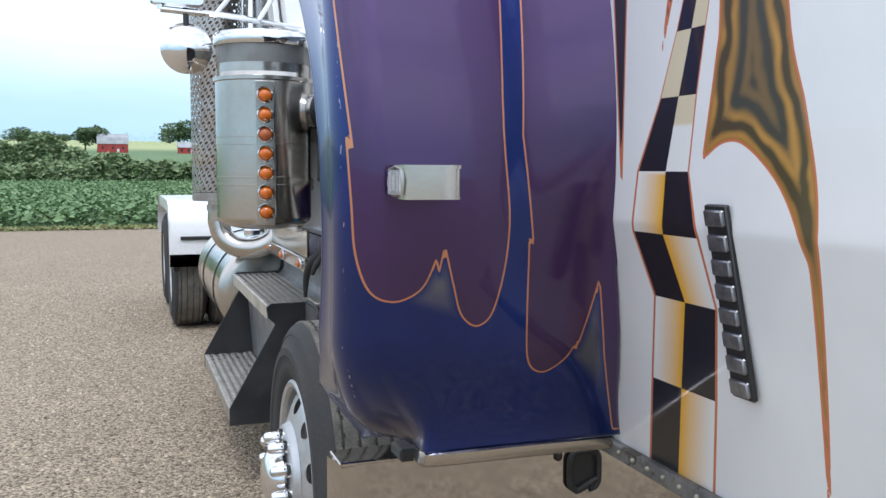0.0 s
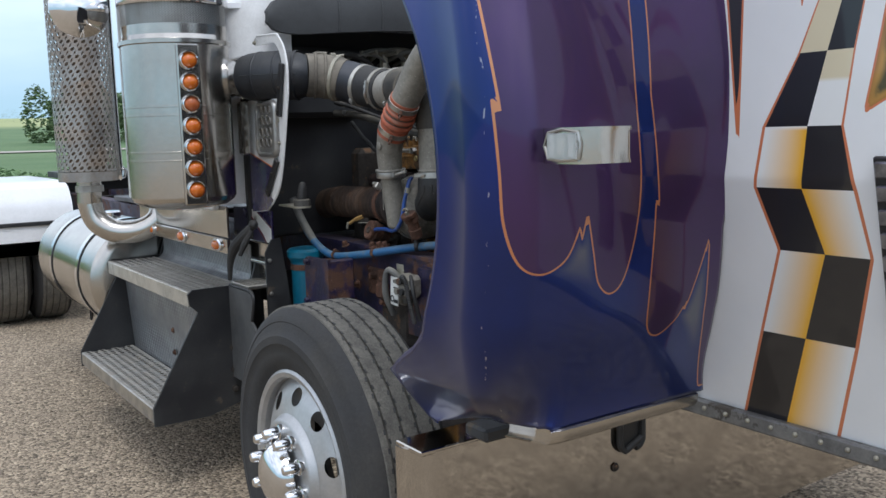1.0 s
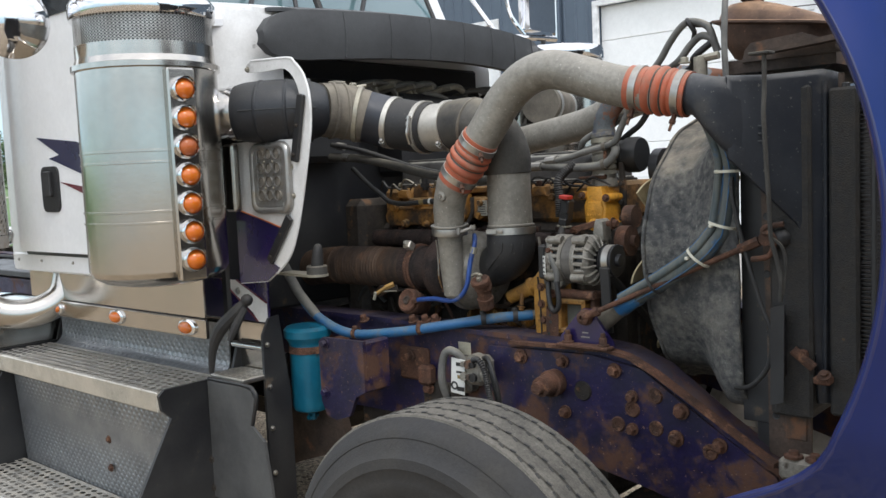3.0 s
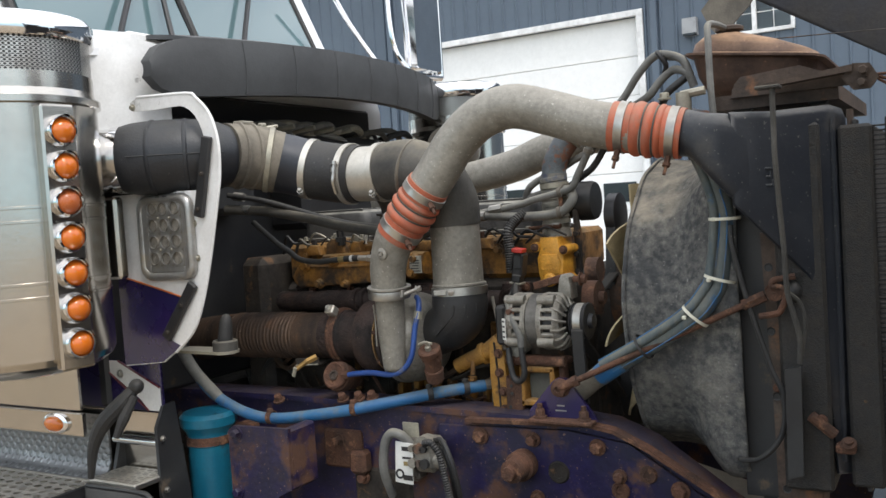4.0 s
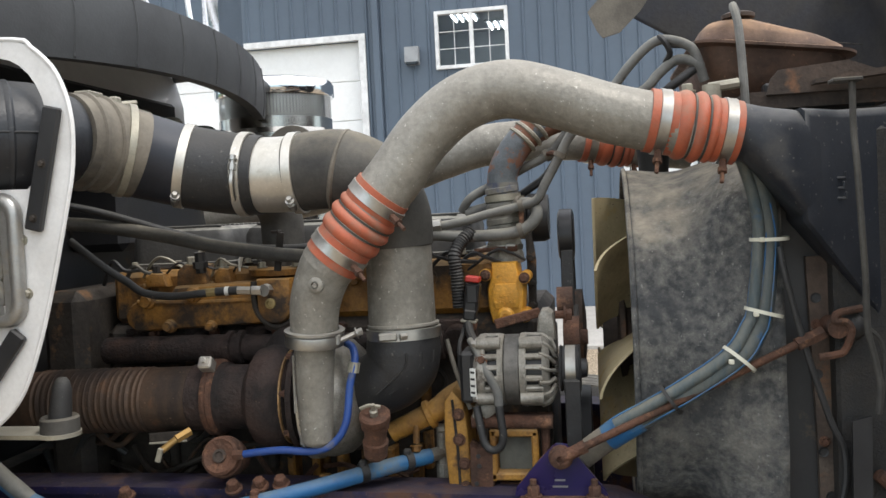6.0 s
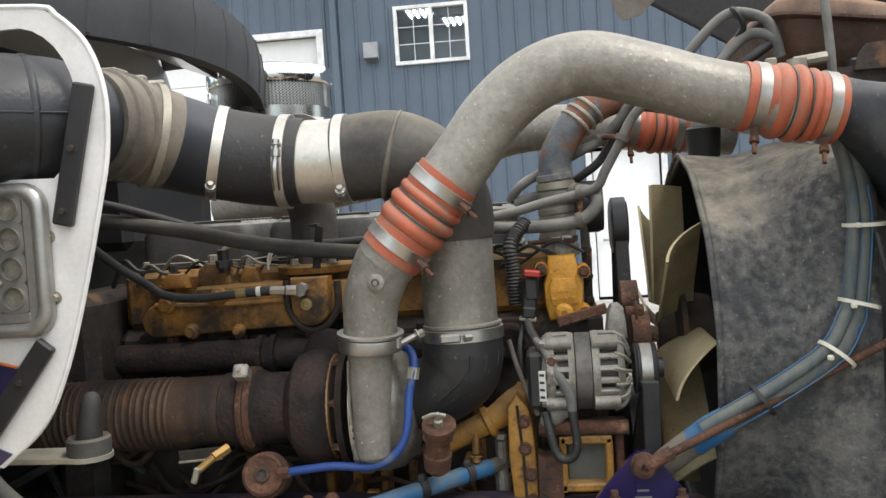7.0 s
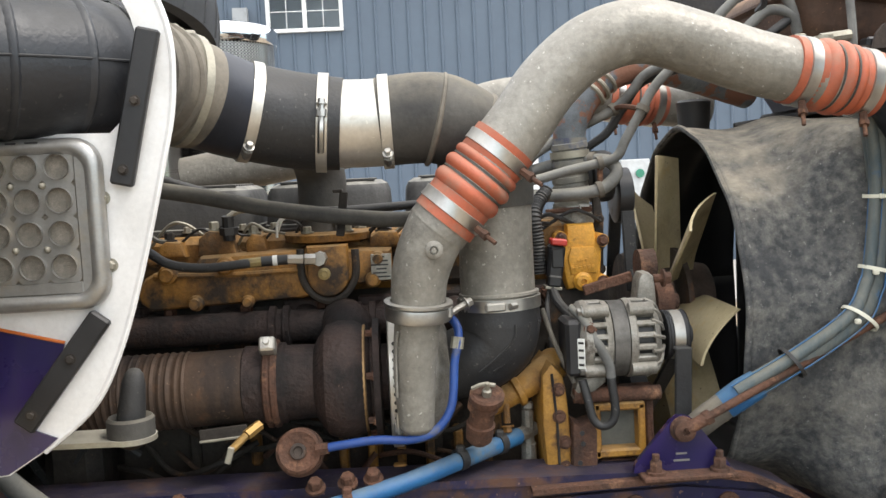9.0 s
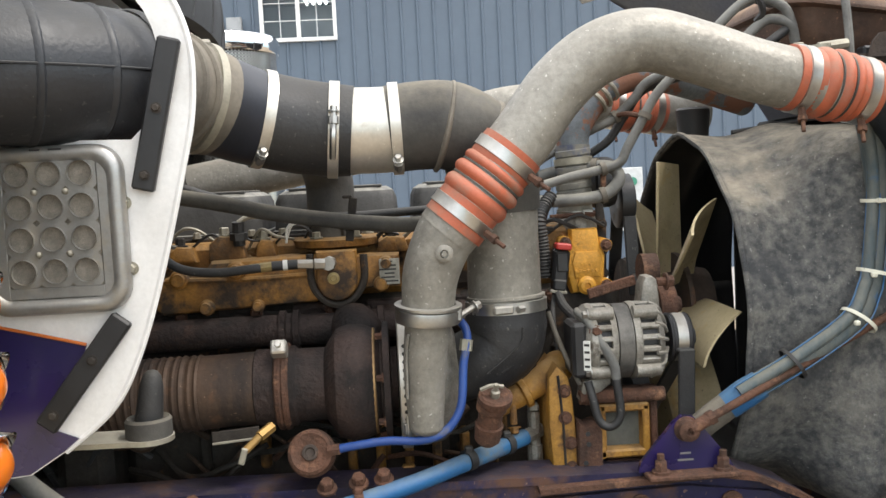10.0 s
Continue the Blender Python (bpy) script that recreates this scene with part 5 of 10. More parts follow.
band = tp("cowl_moulding", Geo().sheet(cowl_band, 60, 8, (0, 0.03, 0)), COWL, None, "charcoal moulded seal across the hood opening")
tp("moulding_top", Geo().sheet(lambda u, v: tuple(Vector(cowl_band(0.08 + 0.90 * u, 1.0)) + Vector((0, 0.30 * v, 0.015 * math.sin(math.pi * v) + 0.03 * v))), 40, 4, (0, 0, -0.012)), COWL, band)
for u in (0.18, 0.3, 0.42, 0.54, 0.66, 0.78, 0.9):
    tp("moulding_rib", Geo().tube([cowl_band(u, 0.03), cowl_band(u, 0.5), cowl_band(u, 0.97)], 0.004, 6, 4), COWL, band)
fw = tp("firewall", Geo().box((XC, 3.83, 1.55), (1.30, 0.04, 0.85), 0.01).box((1.15, 3.76, 1.75), (0.45, 0.12, 0.28), 0.02).box((1.8, 3.74, 1.7), (0.5, 0.16, 0.3), 0.02), BLACK_PAINT, None, "dark firewall crowded with lines")
rr = random.Random(5)
for k in range(12):
    x = 1.15 + 0.08 * k
    z = 1.88 - 0.03 * rr.random()
    tp("heater_line", Geo().tube([(x, 3.78, z - 0.05), (x + 0.06, 3.70 - 0.05 * rr.random(), z), (x + 0.2, 3.68, z - 0.03 * rr.random()), (x + 0.32, 3.75, z - 0.12)], 0.006 + 0.007 * rr.random(), 8, 5),
       rr.choice((RUBBER, GREY_HOSE, RUBBER_DUSTY, ZINC)), fw)
for k in range(5):
    tp("fitting", Geo().cyl((1.35 + 0.1 * k, 3.70, 1.80), (1.35 + 0.1 * k, 3.70, 1.88), 0.014 + 0.004 * (k % 2), seg=6).cyl((1.35 + 0.1 * k, 3.70, 1.86), (1.37 + 0.1 * k, 3.62, 1.87), 0.008, seg=8), ZINC, fw)


# air cleaners with a column of amber lamps
def air_cleaner(cx, cy, lamps):
    body = tp("air_cleaner", Geo().lathe([(0, 0.0), (0.0, 0.10), (0.012, 0.155), (0.03, 0.182), (0.045, 0.19), (0.175, 0.19), (0.176, 0.1925), (0.181, 0.1925), (0.182, 0.19), (0.205, 0.19), (0.206, 0.1925), (0.211, 0.1925), (0.212, 0.19),
                                              (0.335, 0.19), (0.336, 0.1925), (0.341, 0.1925), (0.342, 0.19), (0.365, 0.19), (0.366, 0.1925), (0.371, 0.1925), (0.372, 0.19), (0.585, 0.19), (0.588, 0.199), (0.602, 0.199), (0.604, 0.19), (0.62, 0.186)],
                                             (cx, cy, 1.282), (0, 0, 1), 56), POLISHED, None, "polished stainless air cleaner canister" + (" with seven amber lamps" if lamps else ""), angle=28)
    tp("intake_screen", Geo().holes(lambda u, v: (cx + 0.184 * math.cos(2 * math.pi * u), cy + 0.184 * math.sin(2 * math.pi * u), 1.935 + 0.075 * v), 110, 9, 0.66, 0.66, False, True, 6), STEEL, body, "pierced steel intake screen")
    tp("screen_core", Geo().cyl((cx, cy, 1.9), (cx, cy, 2.03), 0.165, seg=32), surf("filter_shade", (0.10, 0.10, 0.10), rough=0.8, bump=0.0) if lamps else BLACK, body)
    tp("screen_base", Geo().lathe([(0, 0.186), (0.037, 0.186)], (cx, cy, 1.90), (0, 0, 1), 48, caps=False), POLISHED, body)
    tp("lid", Geo().lathe([(0, 0.180), (0.0, 0.193), (0.006, 0.196), (0.04, 0.196), (0.052, 0.188), (0.058, 0.165), (0.06, 0.0)], (cx, cy, 2.008), (0, 0, 1), 56), CHROME, body, "bright spun lid")
    if not lamps:
        return body
    d = Vector((-0.03, -0.24, 0)).normalized()
    t = Vector((-d.y, d.x, 0))
    rot = Euler((0, 0, math.atan2(d.y, d.x)))
    bar = tp("lamp_bar", Geo().box((cx + d.x * 0.200, cy + d.y * 0.200, 1.583), (0.026, 0.078, 0.56), 0.005, rot), POLISHED, body, "stainless lamp bar")
    for k in range(7):
        c = Vector((cx, cy, 1.807 - 0.0748 * k)) + d * 0.214
        tp("bezel", Geo().lathe([(-0.004, 0.033), (0.006, 0.0335), (0.014, 0.031), (0.015, 0.027), (0.006, 0.025)], c, d, 28, caps=False).sheet(
            lambda u, v, c=c: tuple(c + t * 0.033 * math.cos(math.pi * u) * (1 - 0.05 * v) + Vector((0, 0, 0.033 * math.sin(math.pi * u))) * (1 - 0.05 * v) + d * (0.006 + 0.026 * v * math.sin(math.pi * u))), 16, 3), CHROME, body, "chrome visor bezel")
        tp("amber_lamp", Geo().lathe([(0, 0.0265), (0.010, 0.026), (0.020, 0.021), (0.026, 0.012), (0.028, 0.001)], c, d, 24), AMBER_DULL if k == 2 else AMBER, body, "darkened amber lamp" if k == 2 else "round amber lamp")
    return body


cleaner = air_cleaner(0.563, 3.70, True)
far_cleaner = air_cleaner(2 * XC - 0.563, 3.60, False)
tp("intake_tube", Geo().tube([(2.42, 3.56, 1.80), (2.30, 3.50, 1.80), (2.15, 3.44, 1.80), (2.03, 3.40, 1.80)], 0.074, 28), RUBBER_TAN, far_cleaner, "dust-tan intake tube beyond the engine")
for q, dr in (((2.30, 3.50, 1.80), (-0.9, -0.4, 0)), ((2.08, 3.414, 1.80), (-0.93, -0.33, 0))):
    tp("tube_clamp", Geo().lathe([(0, 0.074), (0.001, 0.0785), (0.019, 0.0785), (0.020, 0.074)], q, dr, 36, caps=False), STEEL, far_cleaner)
for z in (1.66, 1.46):
    tp("mounting_bracket", Geo().box((0.72, 3.76, z), (0.10, 0.10, 0.05), 0.006), STEEL, cleaner)

# exhaust stack with a pierced heat shield
SX, SY, SR = 0.50, 4.905, 0.136
stack = tp("exhaust_stack", Geo().tube([(SX, SY, 3.3), (SX, SY, 1.5), (SX, SY, 1.22), (SX + 0.06, SY - 0.04, 1.12), (SX + 0.17, SY - 0.10, 1.10), (SX + 0.27, SY - 0.14, 1.15), (SX + 0.31, SY - 0.14, 1.26)], 0.056, 20), POLISHED, None, "chrome exhaust stack in a pierced heat shield")
shield = surf("stained_steel_shield", (0.46, 0.44, 0.41), (0.30, 0.28, 0.26), 4, rough=0.3, rough2=0.45, metal=0.9, bump=0.05, patch=(0.30, 0.21, 0.13), pscale=5, pcut=(0.5, 0.75), pmetal=0.6)
tp("heat_shield", Geo().holes(lambda u, v: (SX + SR * math.cos(2 * math.pi * (u + v * 25 / 26)), SY + SR * math.sin(2 * math.pi * (u + v * 25 / 26)), 1.40 + 1.70 * v), 26, 50, 0.52, 0.52, False, True, 10)
   .lathe([(0, SR), (0.045, SR)], (SX, SY, 1.352), (0, 0, 1), 48, caps=False), shield, stack, "stainless shield pierced with round holes")
tp("shield_core", Geo().cyl((SX, SY, 1.36), (SX, SY, 3.1), 0.085, seg=24), surf("muffler_steel", (0.28, 0.20, 0.14), (0.2, 0.16, 0.12), 4, rough=0.5, metal=0.6, bump=0.05), stack)
tp("stack_clamp", Geo().lathe([(0, 0.058), (0, 0.064), (0.03, 0.064), (0.03, 0.058)], (SX, SY, 1.30), (0, 0, 1), 24, caps=False), STEEL, stack)
far_stack = tp("exhaust_stack", Geo().cyl((2 * XC - SX, SY, 1.2), (2 * XC - SX, SY, 3.3), 0.06), POLISHED)

# mirrors
for side in (-1, 1):
    mx = 0.277 if side < 0 else 2 * XC - 0.277
    mr = tp("convex_mirror", Geo().lathe([(0, 0.0), (0.004, 0.05), (0.016, 0.08), (0.030, 0.096), (0.036, 0.104), (0.042, 0.104), (0.045, 0.09), (0.09, 0.0)], (mx, 3.835, 2.016), (0, 1, 0), 40), CHROME, None, "round chrome convex mirror" if side < 0 else "")
    tp("bracket", Geo().tube([(mx + 0.02, 3.86, 2.045), (mx + 0.05, 3.88, 2.065), (mx + 0.03, 3.88, 2.015)], 0.006, 8).cyl((mx, 3.87, 2.09), (mx, 3.87, 2.18), 0.012), BLACK_PAINT, mr)
    sx = -1 if side > 0 else 1
    arm = tp("mirror_arm", Geo().tube([(mx - 0.10 * sx, 3.87, 2.17), (mx + 0.2 * sx, 3.88, 2.155), (mx + 0.5 * sx, 4.0, 2.14)], 0.014, 10).tube([(mx - 0.10 * sx, 3.87, 2.17), (mx - 0.10 * sx, 3.87, 2.6)], 0.014, 10)
             .tube([(mx + 0.12 * sx, 3.88, 2.16), (mx + 0.2 * sx, 3.92, 2.30), (mx + 0.2 * sx, 3.94, 2.62)], 0.010, 8).tube([(mx + 0.30 * sx, 3.90, 2.15), (mx + 0.42 * sx, 3.98, 2.35), (mx + 0.5 * sx, 4.05, 2.55)], 0.010, 8), CHROME)
    tp("west_coast_mirror", Geo().prism(rounded(mx - 0.14, 2.19, mx + 0.07, 2.56, 0.02), "y", 3.845, 3.905), CHROME, arm, "tall chrome mirror box")

# inner splash panel beside the engine
SP = 0.833
OUT = [(3.61, 1.896), (3.585, 1.908), (3.42, 1.899), (3.392, 1.886), (3.358, 1.853), (3.340, 1.815), (3.332, 1.775), (3.332, 1.735), (3.337, 1.690), (3.348, 1.645), (3.366, 1.576), (3.385, 1.508), (3.407, 1.439), (3.429, 1.385), (3.448, 1.350), (3.474, 1.321), (3.521, 1.285), (3.565, 1.258), (3.70, 1.245), (3.70, 1.675), (3.53, 1.675)]
NOTCH = [(3.452 - 0.082 * math.cos(radians(a)), 1.765 + 0.108 * math.sin(radians(a))) for a in range(-60, 100, 12)]
panel = tp("splash_panel", Geo().prism(OUT + NOTCH + [(3.53, 1.872), (3.60, 1.876)], "x", SP, SP + 0.006), WHITE_DIRTY, None, "white and purple splash panel beside the engine")
tp("panel_lip", Geo().tube([(SP + 0.002, y, z) for y, z in OUT[1:17]], 0.0040, 8, 3), WHITE_DIRTY, panel)
tp("purple_field", Geo().prism([(3.70, 1.475), (3.576, 1.444), (3.484, 1.4195), (3.500, 1.375), (3.540, 1.318), (3.502, 1.302), (3.521, 1.287), (3.565, 1.260), (3.70, 1.248)], "x", SP - 0.003, SP - 0.0005), PURPLE, panel, "deep purple lower panel")
ORANGE = surf("orange_pinstripe", (0.60, 0.16, 0.03), rough=0.3, bump=0.0)
tp("pinstripe", Geo().tube([(SP - 0.003, 3.70, 1.476), (SP - 0.003, 3.576, 1.445), (SP - 0.003, 3.484, 1.4205)], 0.0022, 6, 3), ORANGE, panel)
for (ya, za), (yb, zb) in (((3.354, 1.792), (3.399, 1.608)), ((3.435, 1.452), (3.539, 1.320))):
    dy, dz = yb - ya, zb - za
    ln = math.hypot(dy, dz)
    strap = tp("rubber_strap", Geo().box((SP - 0.009, (ya + yb) / 2, (za + zb) / 2), (0.012, 0.028, ln), 0.004, Euler((math.atan2(-dy, dz), 0, 0))), BLACK, panel, "black rubber strap with two bolts")
    for f in ((0.46, 0.90) if za > 1.6 else (0.38, 0.88)):
        tp("bolt", Geo().bolt((SP - 0.0145, ya + dy * f, za + dz * f), (-1, 0, 0), 0.0048, 0.005), DARK_METAL, panel)
for y, z in ((3.425, 1.594), (3.422, 1.512), (3.60, 1.885)):
    tp("rivet", Geo().bolt((SP, y, z), (-1, 0, 0), 0.006, 0.007), ZINC, panel)
# pierced chrome vent plate
vx = 0.812
VY0, VY1, VZ0, VZ1 = 3.421, 3.602, 1.461, 1.668
VC = (VY0 + VY1) / 2
VF = surf("vent_face", (0.36, 0.355, 0.34), (0.27, 0.262, 0.245), 14, rough=0.34, rough2=0.48, metal=0.7, bump=0.08, patch=(0.33, 0.28, 0.20), pscale=11, pcut=(0.5, 0.7), pmetal=0.4, prough=0.5)
vent = tp("vent_plate", Geo().rings([[Vector((vx + d, y, z)) for y, z in rounded(VY0 + g, VZ0 + g, VY1 - g, VZ1 - g, 0.034 - g * 0.6, 6)] for d, g in ((0.018, 0.0), (0.010, 0.0), (0.004, 0.003), (0.001, 0.008), (0.001, 0.013), (0.004, 0.018), (0.007, 0.020))], False), VF, None, "stainless vent plate pierced with twelve holes", angle=50)
HY, HZ = (3.471, 3.5085, 3.546), (1.515, 1.5545, 1.594, 1.634)
tp("vent_face", Geo().holes(lambda u, v: (vx + 0.0055, 3.5648 - 0.1125 * u, 1.4953 + 0.1585 * v), 3, 4, 0.78, 0.74, False, n=24).box((vx + 0.0075, 3.443, 1.5645), (0.004, 0.018, 0.166), 0.001).box((vx + 0.0075, 3.575, 1.5645), (0.004, 0.020, 0.166), 0.001)
   .box((vx + 0.0075, 3.5085, 1.4885), (0.004, 0.114, 0.014), 0.001).box((vx + 0.0075, 3.5085, 1.6545), (0.004, 0.114, 0.003), 0.001), VF, vent, "pierced steel face")
tp("vent_mesh", Geo().box((vx + 0.0105, VC, (VZ0 + VZ1) / 2), (0.002, 0.160, 0.18), 0), surf("filter_mesh", (0.30, 0.27, 0.225), (0.21, 0.19, 0.16), 60, rough=0.9, bump=0.5, bscale=900), vent)
for y in HY:
    for z in HZ:
        tp("hole_rim", Geo().lathe([(0.0045, 0.0150), (-0.0005, 0.0150), (-0.0012, 0.0160), (-0.0005, 0.0170)], (vx + 0.0055, y, z), (-1, 0, 0), 24, caps=False), VF, vent)
for y in (3.490, 3.527):
    for z in (1.536, 1.612):
        tp("screw", Geo().ball((vx + 0.0045, y, z), 0.0042, nu=10, nv=6), ZINC, vent)
for y, w in ((3.498, 0.016), (3.522, 0.013)):
    tp("emblem_bar", Geo().box((vx + 0.0035, y, 1.659), (0.003, w, 0.010), 0.001), BLACK, vent, "small black emblem bar")
tp("side_vent", Geo().box((0.79, 3.65, 1.57), (0.03, 0.05, 0.20), 0.008), POLISHED, panel)
# white diagonal tie plate and rubber latch below the panel
tp("latch", Geo().tube([(0.80, 3.635, 1.20), (0.775, 3.66, 1.165), (0.75, 3.70, 1.12), (0.738, 3.73, 1.06), (0.738, 3.75, 0.98)], [0.014, 0.020, 0.021, 0.014, 0.008], 10).ball((0.80, 3.632, 1.203), 0.019), RUBBER, panel, "black rubber hood latch")
tp("latch_tongue", Geo().tube([(0.79, 3.63, 1.18), (0.765, 3.645, 1.13), (0.75, 3.66, 1.085)], [0.010, 0.014, 0.008], 8), RUBBER, panel)
rest = tp("hood_rest", Geo().prism([(0.955, 3.60), (0.895, 3.60), (0.889, 3.47)] + arc(0.918, 3.440, 0.033, 160, 380, 14) + [(0.955, 3.47)], "z", 1.270, 1.277), ZINC, None, "zinc hood rest bracket")
tp("rest_cup", Geo().lathe([(0, 0.031), (0.022, 0.031), (0.026, 0.028), (0.020, 0.020)], (0.918, 3.440, 1.277), (0, 0, 1), 30), RUBBER_DUSTY, rest)
tp("rest_pad", Geo().lathe([(0, 0.0185), (0.02, 0.0180), (0.055, 0.0155), (0.068, 0.012), (0.074, 0.007), (0.076, 0)], (0.918, 3.440, 1.292), (0.0, -0.14, 1), 20), RUBBER, rest)

# panels behind the front wheel
mud = tp("wheel_flap", Geo().prism([(3.785, 0.58), (3.785, 0.950), (3.60, 0.952), (3.565, 0.945), (3.548, 0.92), (3.575, 0.84), (3.515, 0.80), (3.48, 0.58)], "x", 0.744, 0.754), surf("grey_rubber_flap", (0.085, 0.085, 0.083), (0.05, 0.05, 0.05), 4, rough=0.6, bump=0.1), None, "grey rubber flap behind the steer wheel")
tp("flap_rim", Geo().tube([(0.75, 3.785, 0.955), (0.75, 3.60, 0.957), (0.75, 3.56, 0.948), (0.75, 3.546, 0.92), (0.75, 3.573, 0.842)], 0.006, 8, 3), BLACK, mud)
tp("inner_panel", Geo().prism([(0.835, 0.55), (0.835, 1.09), (0.862, 1.14), (0.90, 1.145), (0.93, 0.90), (0.93, 0.55)], "y", 3.612, 3.622).prism([(0.925, 0.55), (0.925, 1.0), (1.0, 1.0), (1.0, 0.55)], "y", 3.700, 3.706), BLACK_PAINT, mud, "black inner fender plate")
for z in (0.66, 0.80, 0.93, 1.06):
    tp("bolt", Geo().bolt((0.85, 3.611, z), (0, -1, 0), 0.006, 0.006), STEEL, mud)
tp("front_step", Geo().box((0.815, 3.70, 0.962), (0.12, 0.17, 0.016), 0.004), STEEL, mud, "small pierced step")
tp("step_grip", Geo().holes(lambda u, v: (0.76 + 0.11 * v, 3.62 + 0.16 * u, 0.9715), 6, 4, 0.7, 0.5, True, n=10), ALU_CLEAN, mud)
# running gear below the rails
tp("spring_hanger", Geo().box((1.19, 3.42, 0.78), (0.10, 0.22, 0.26), 0.02).box((1.19, 3.25, 0.70), (0.08, 0.34, 0.07), 0.015), DARK_METAL)
tp("oil_pan", Geo().box((1.53, 3.10, 0.74), (0.44, 0.86, 0.24), 0.04), DARK_METAL, None, "black oil pan")
tp("gearbox", Geo().box((1.51, 4.25, 0.86), (0.50, 0.95, 0.46), 0.08).cyl((1.51, 4.7, 0.86), (1.51, 5.1, 0.84), 0.12), DARK_METAL)
tp("frame_bracket", Geo().prism([(3.78, 0.60), (3.78, 0.86), (3.55, 0.86), (3.50, 0.70)], "x", 1.06, 1.09), POST_RUST)


# ---- the tilted hood with its fenders ----
def poly_sd(pts, x, z):
    """Signed distance to a closed outline, negative inside."""
    d2, inside = 1e9, False
    n = len(pts)
    for i in range(n):
        ax, az = pts[i]
        bx, bz = pts[(i + 1) % n]
        ex, ez = bx - ax, bz - az
        wx, wz = x - ax, z - az
        t = max(0.0, min(1.0, (wx * ex + wz * ez) / (ex * ex + ez * ez + 1e-12)))
        d2 = min(d2, (wx - ex * t) ** 2 + (wz - ez * t) ** 2)
        if (az > z) != (bz > z) and x < (bx - ax) * (z - az) / (bz - az) + ax:
            inside = not inside
    return -math.sqrt(d2) if inside else math.sqrt(d2)


def smooth_outline(pts, step=6):
    """A Catmull-Rom outline; points marked with a third value keep a sharp corner."""
    out = []
    n = len(pts)
    for i in range(n):
        p1, p2 = pts[i], pts[(i + 1) % n]
        p0 = pts[i - 1] if len(p1) == 2 else p1
        p3 = pts[(i + 2) % n] if len(p2) == 2 else p2
        for j in range(step):
            t = j / step
            out.append(tuple(0.5 * (2 * p1[k] + (p2[k] - p0[k]) * t + (2 * p0[k] - 5 * p1[k] + 4 * p2[k] - p3[k]) * t * t + (3 * p1[k] - p0[k] - 3 * p2[k] + p3[k]) * t ** 3) for k in (0, 1)))
    return out


FLAME_A = smooth_outline([(0.375, 2.2, 1), (0.395, 1.82), (0.418, 1.56, 1), (0.408, 1.585, 1), (0.416, 1.46), (0.423, 1.37), (0.445, 1.30), (0.482, 1.282), (0.53, 1.305), (0.556, 1.36, 1), (0.562, 1.335, 1), (0.572, 1.385, 1),
                          (0.592, 1.31), (0.612, 1.25), (0.648, 1.228), (0.68, 1.27), (0.700, 1.42), (0.685, 1.66), (0.70, 2.2, 1)])
FLAME_B = smooth_outline([(0.74, 2.2, 1), (0.726, 1.59, 1), (0.752, 1.38, 1), (0.742, 1.40, 1), (0.748, 1.25), (0.762, 1.15), (0.80, 1.12), (0.845, 1.145), (0.865, 1.18, 1), (0.868, 1.165, 1), (0.885, 1.24), (0.898, 1.312, 1), (0.935, 1.16), (0.985, 1.02), (1.002, 0.965, 1),
                          (1.06, 0.965, 1), (1.06, 2.2, 1)])


NOTCH_A = [(0.572, 1.40), (0.64, 1.225), (0.50, 1.28)]
NOTCH_B = [(0.898, 1.33), (0.96, 1.10), (1.01, 0.97), (0.86, 1.15)]


def attr_material(name, build, metal=0.0):
    m = bpy.data.materials.new(name)
    m.use_nodes = True
    nt = m.node_tree
    b = nt.nodes["Principled BSDF"]
    coord = nt.nodes.new("ShaderNodeTexCoord").outputs["Object"]

    def attr(key):
        a = nt.nodes.new("ShaderNodeAttribute")
        a.attribute_name = key
        return a.outputs["Fac"]

    def ramp(val, lo, hi):
        r = nt.nodes.new("ShaderNodeMapRange")
        r.inputs["From Min"].default_value, r.inputs["From Max"].default_value = lo, hi
        nt.links.new(val, r.inputs["Value"])
        return r.outputs["Result"]

    def math_node(op, a, c=None):
        n = nt.nodes.new("ShaderNodeMath")
        n.operation = op
        for sock, val in zip(n.inputs, (a, c)):
            if val is None:
                continue
            if isinstance(val, (int, float)):
                sock.default_value = val
            else:
                nt.links.new(val, sock)
        return n.outputs[0]
    col = build(nt, coord, attr, ramp, math_node)
    nt.links.new(col, b.inputs["Base Color"])
    b.inputs["Roughness"].default_value = 0.34 if metal else 0.32
    b.inputs["Metallic"].default_value = metal
    b.inputs["Coat Weight"].default_value = 0.8
    b.inputs["Coat Roughness"].default_value = 0.05
    bn = nt.nodes.new("ShaderNodeTexNoise")
    bn.inputs["Scale"].default_value = 7
    nt.links.new(coord, bn.inputs["Vector"])
    bp = nt.nodes.new("ShaderNodeBump")
    bp.inputs["Strength"].default_value, bp.inputs["Distance"].default_value = 0.06, 0.02
    nt.links.new(bn.outputs["Fac"], bp.inputs["Height"])
    nt.links.new(bp.outputs["Normal"], b.inputs["Normal"])
    return m


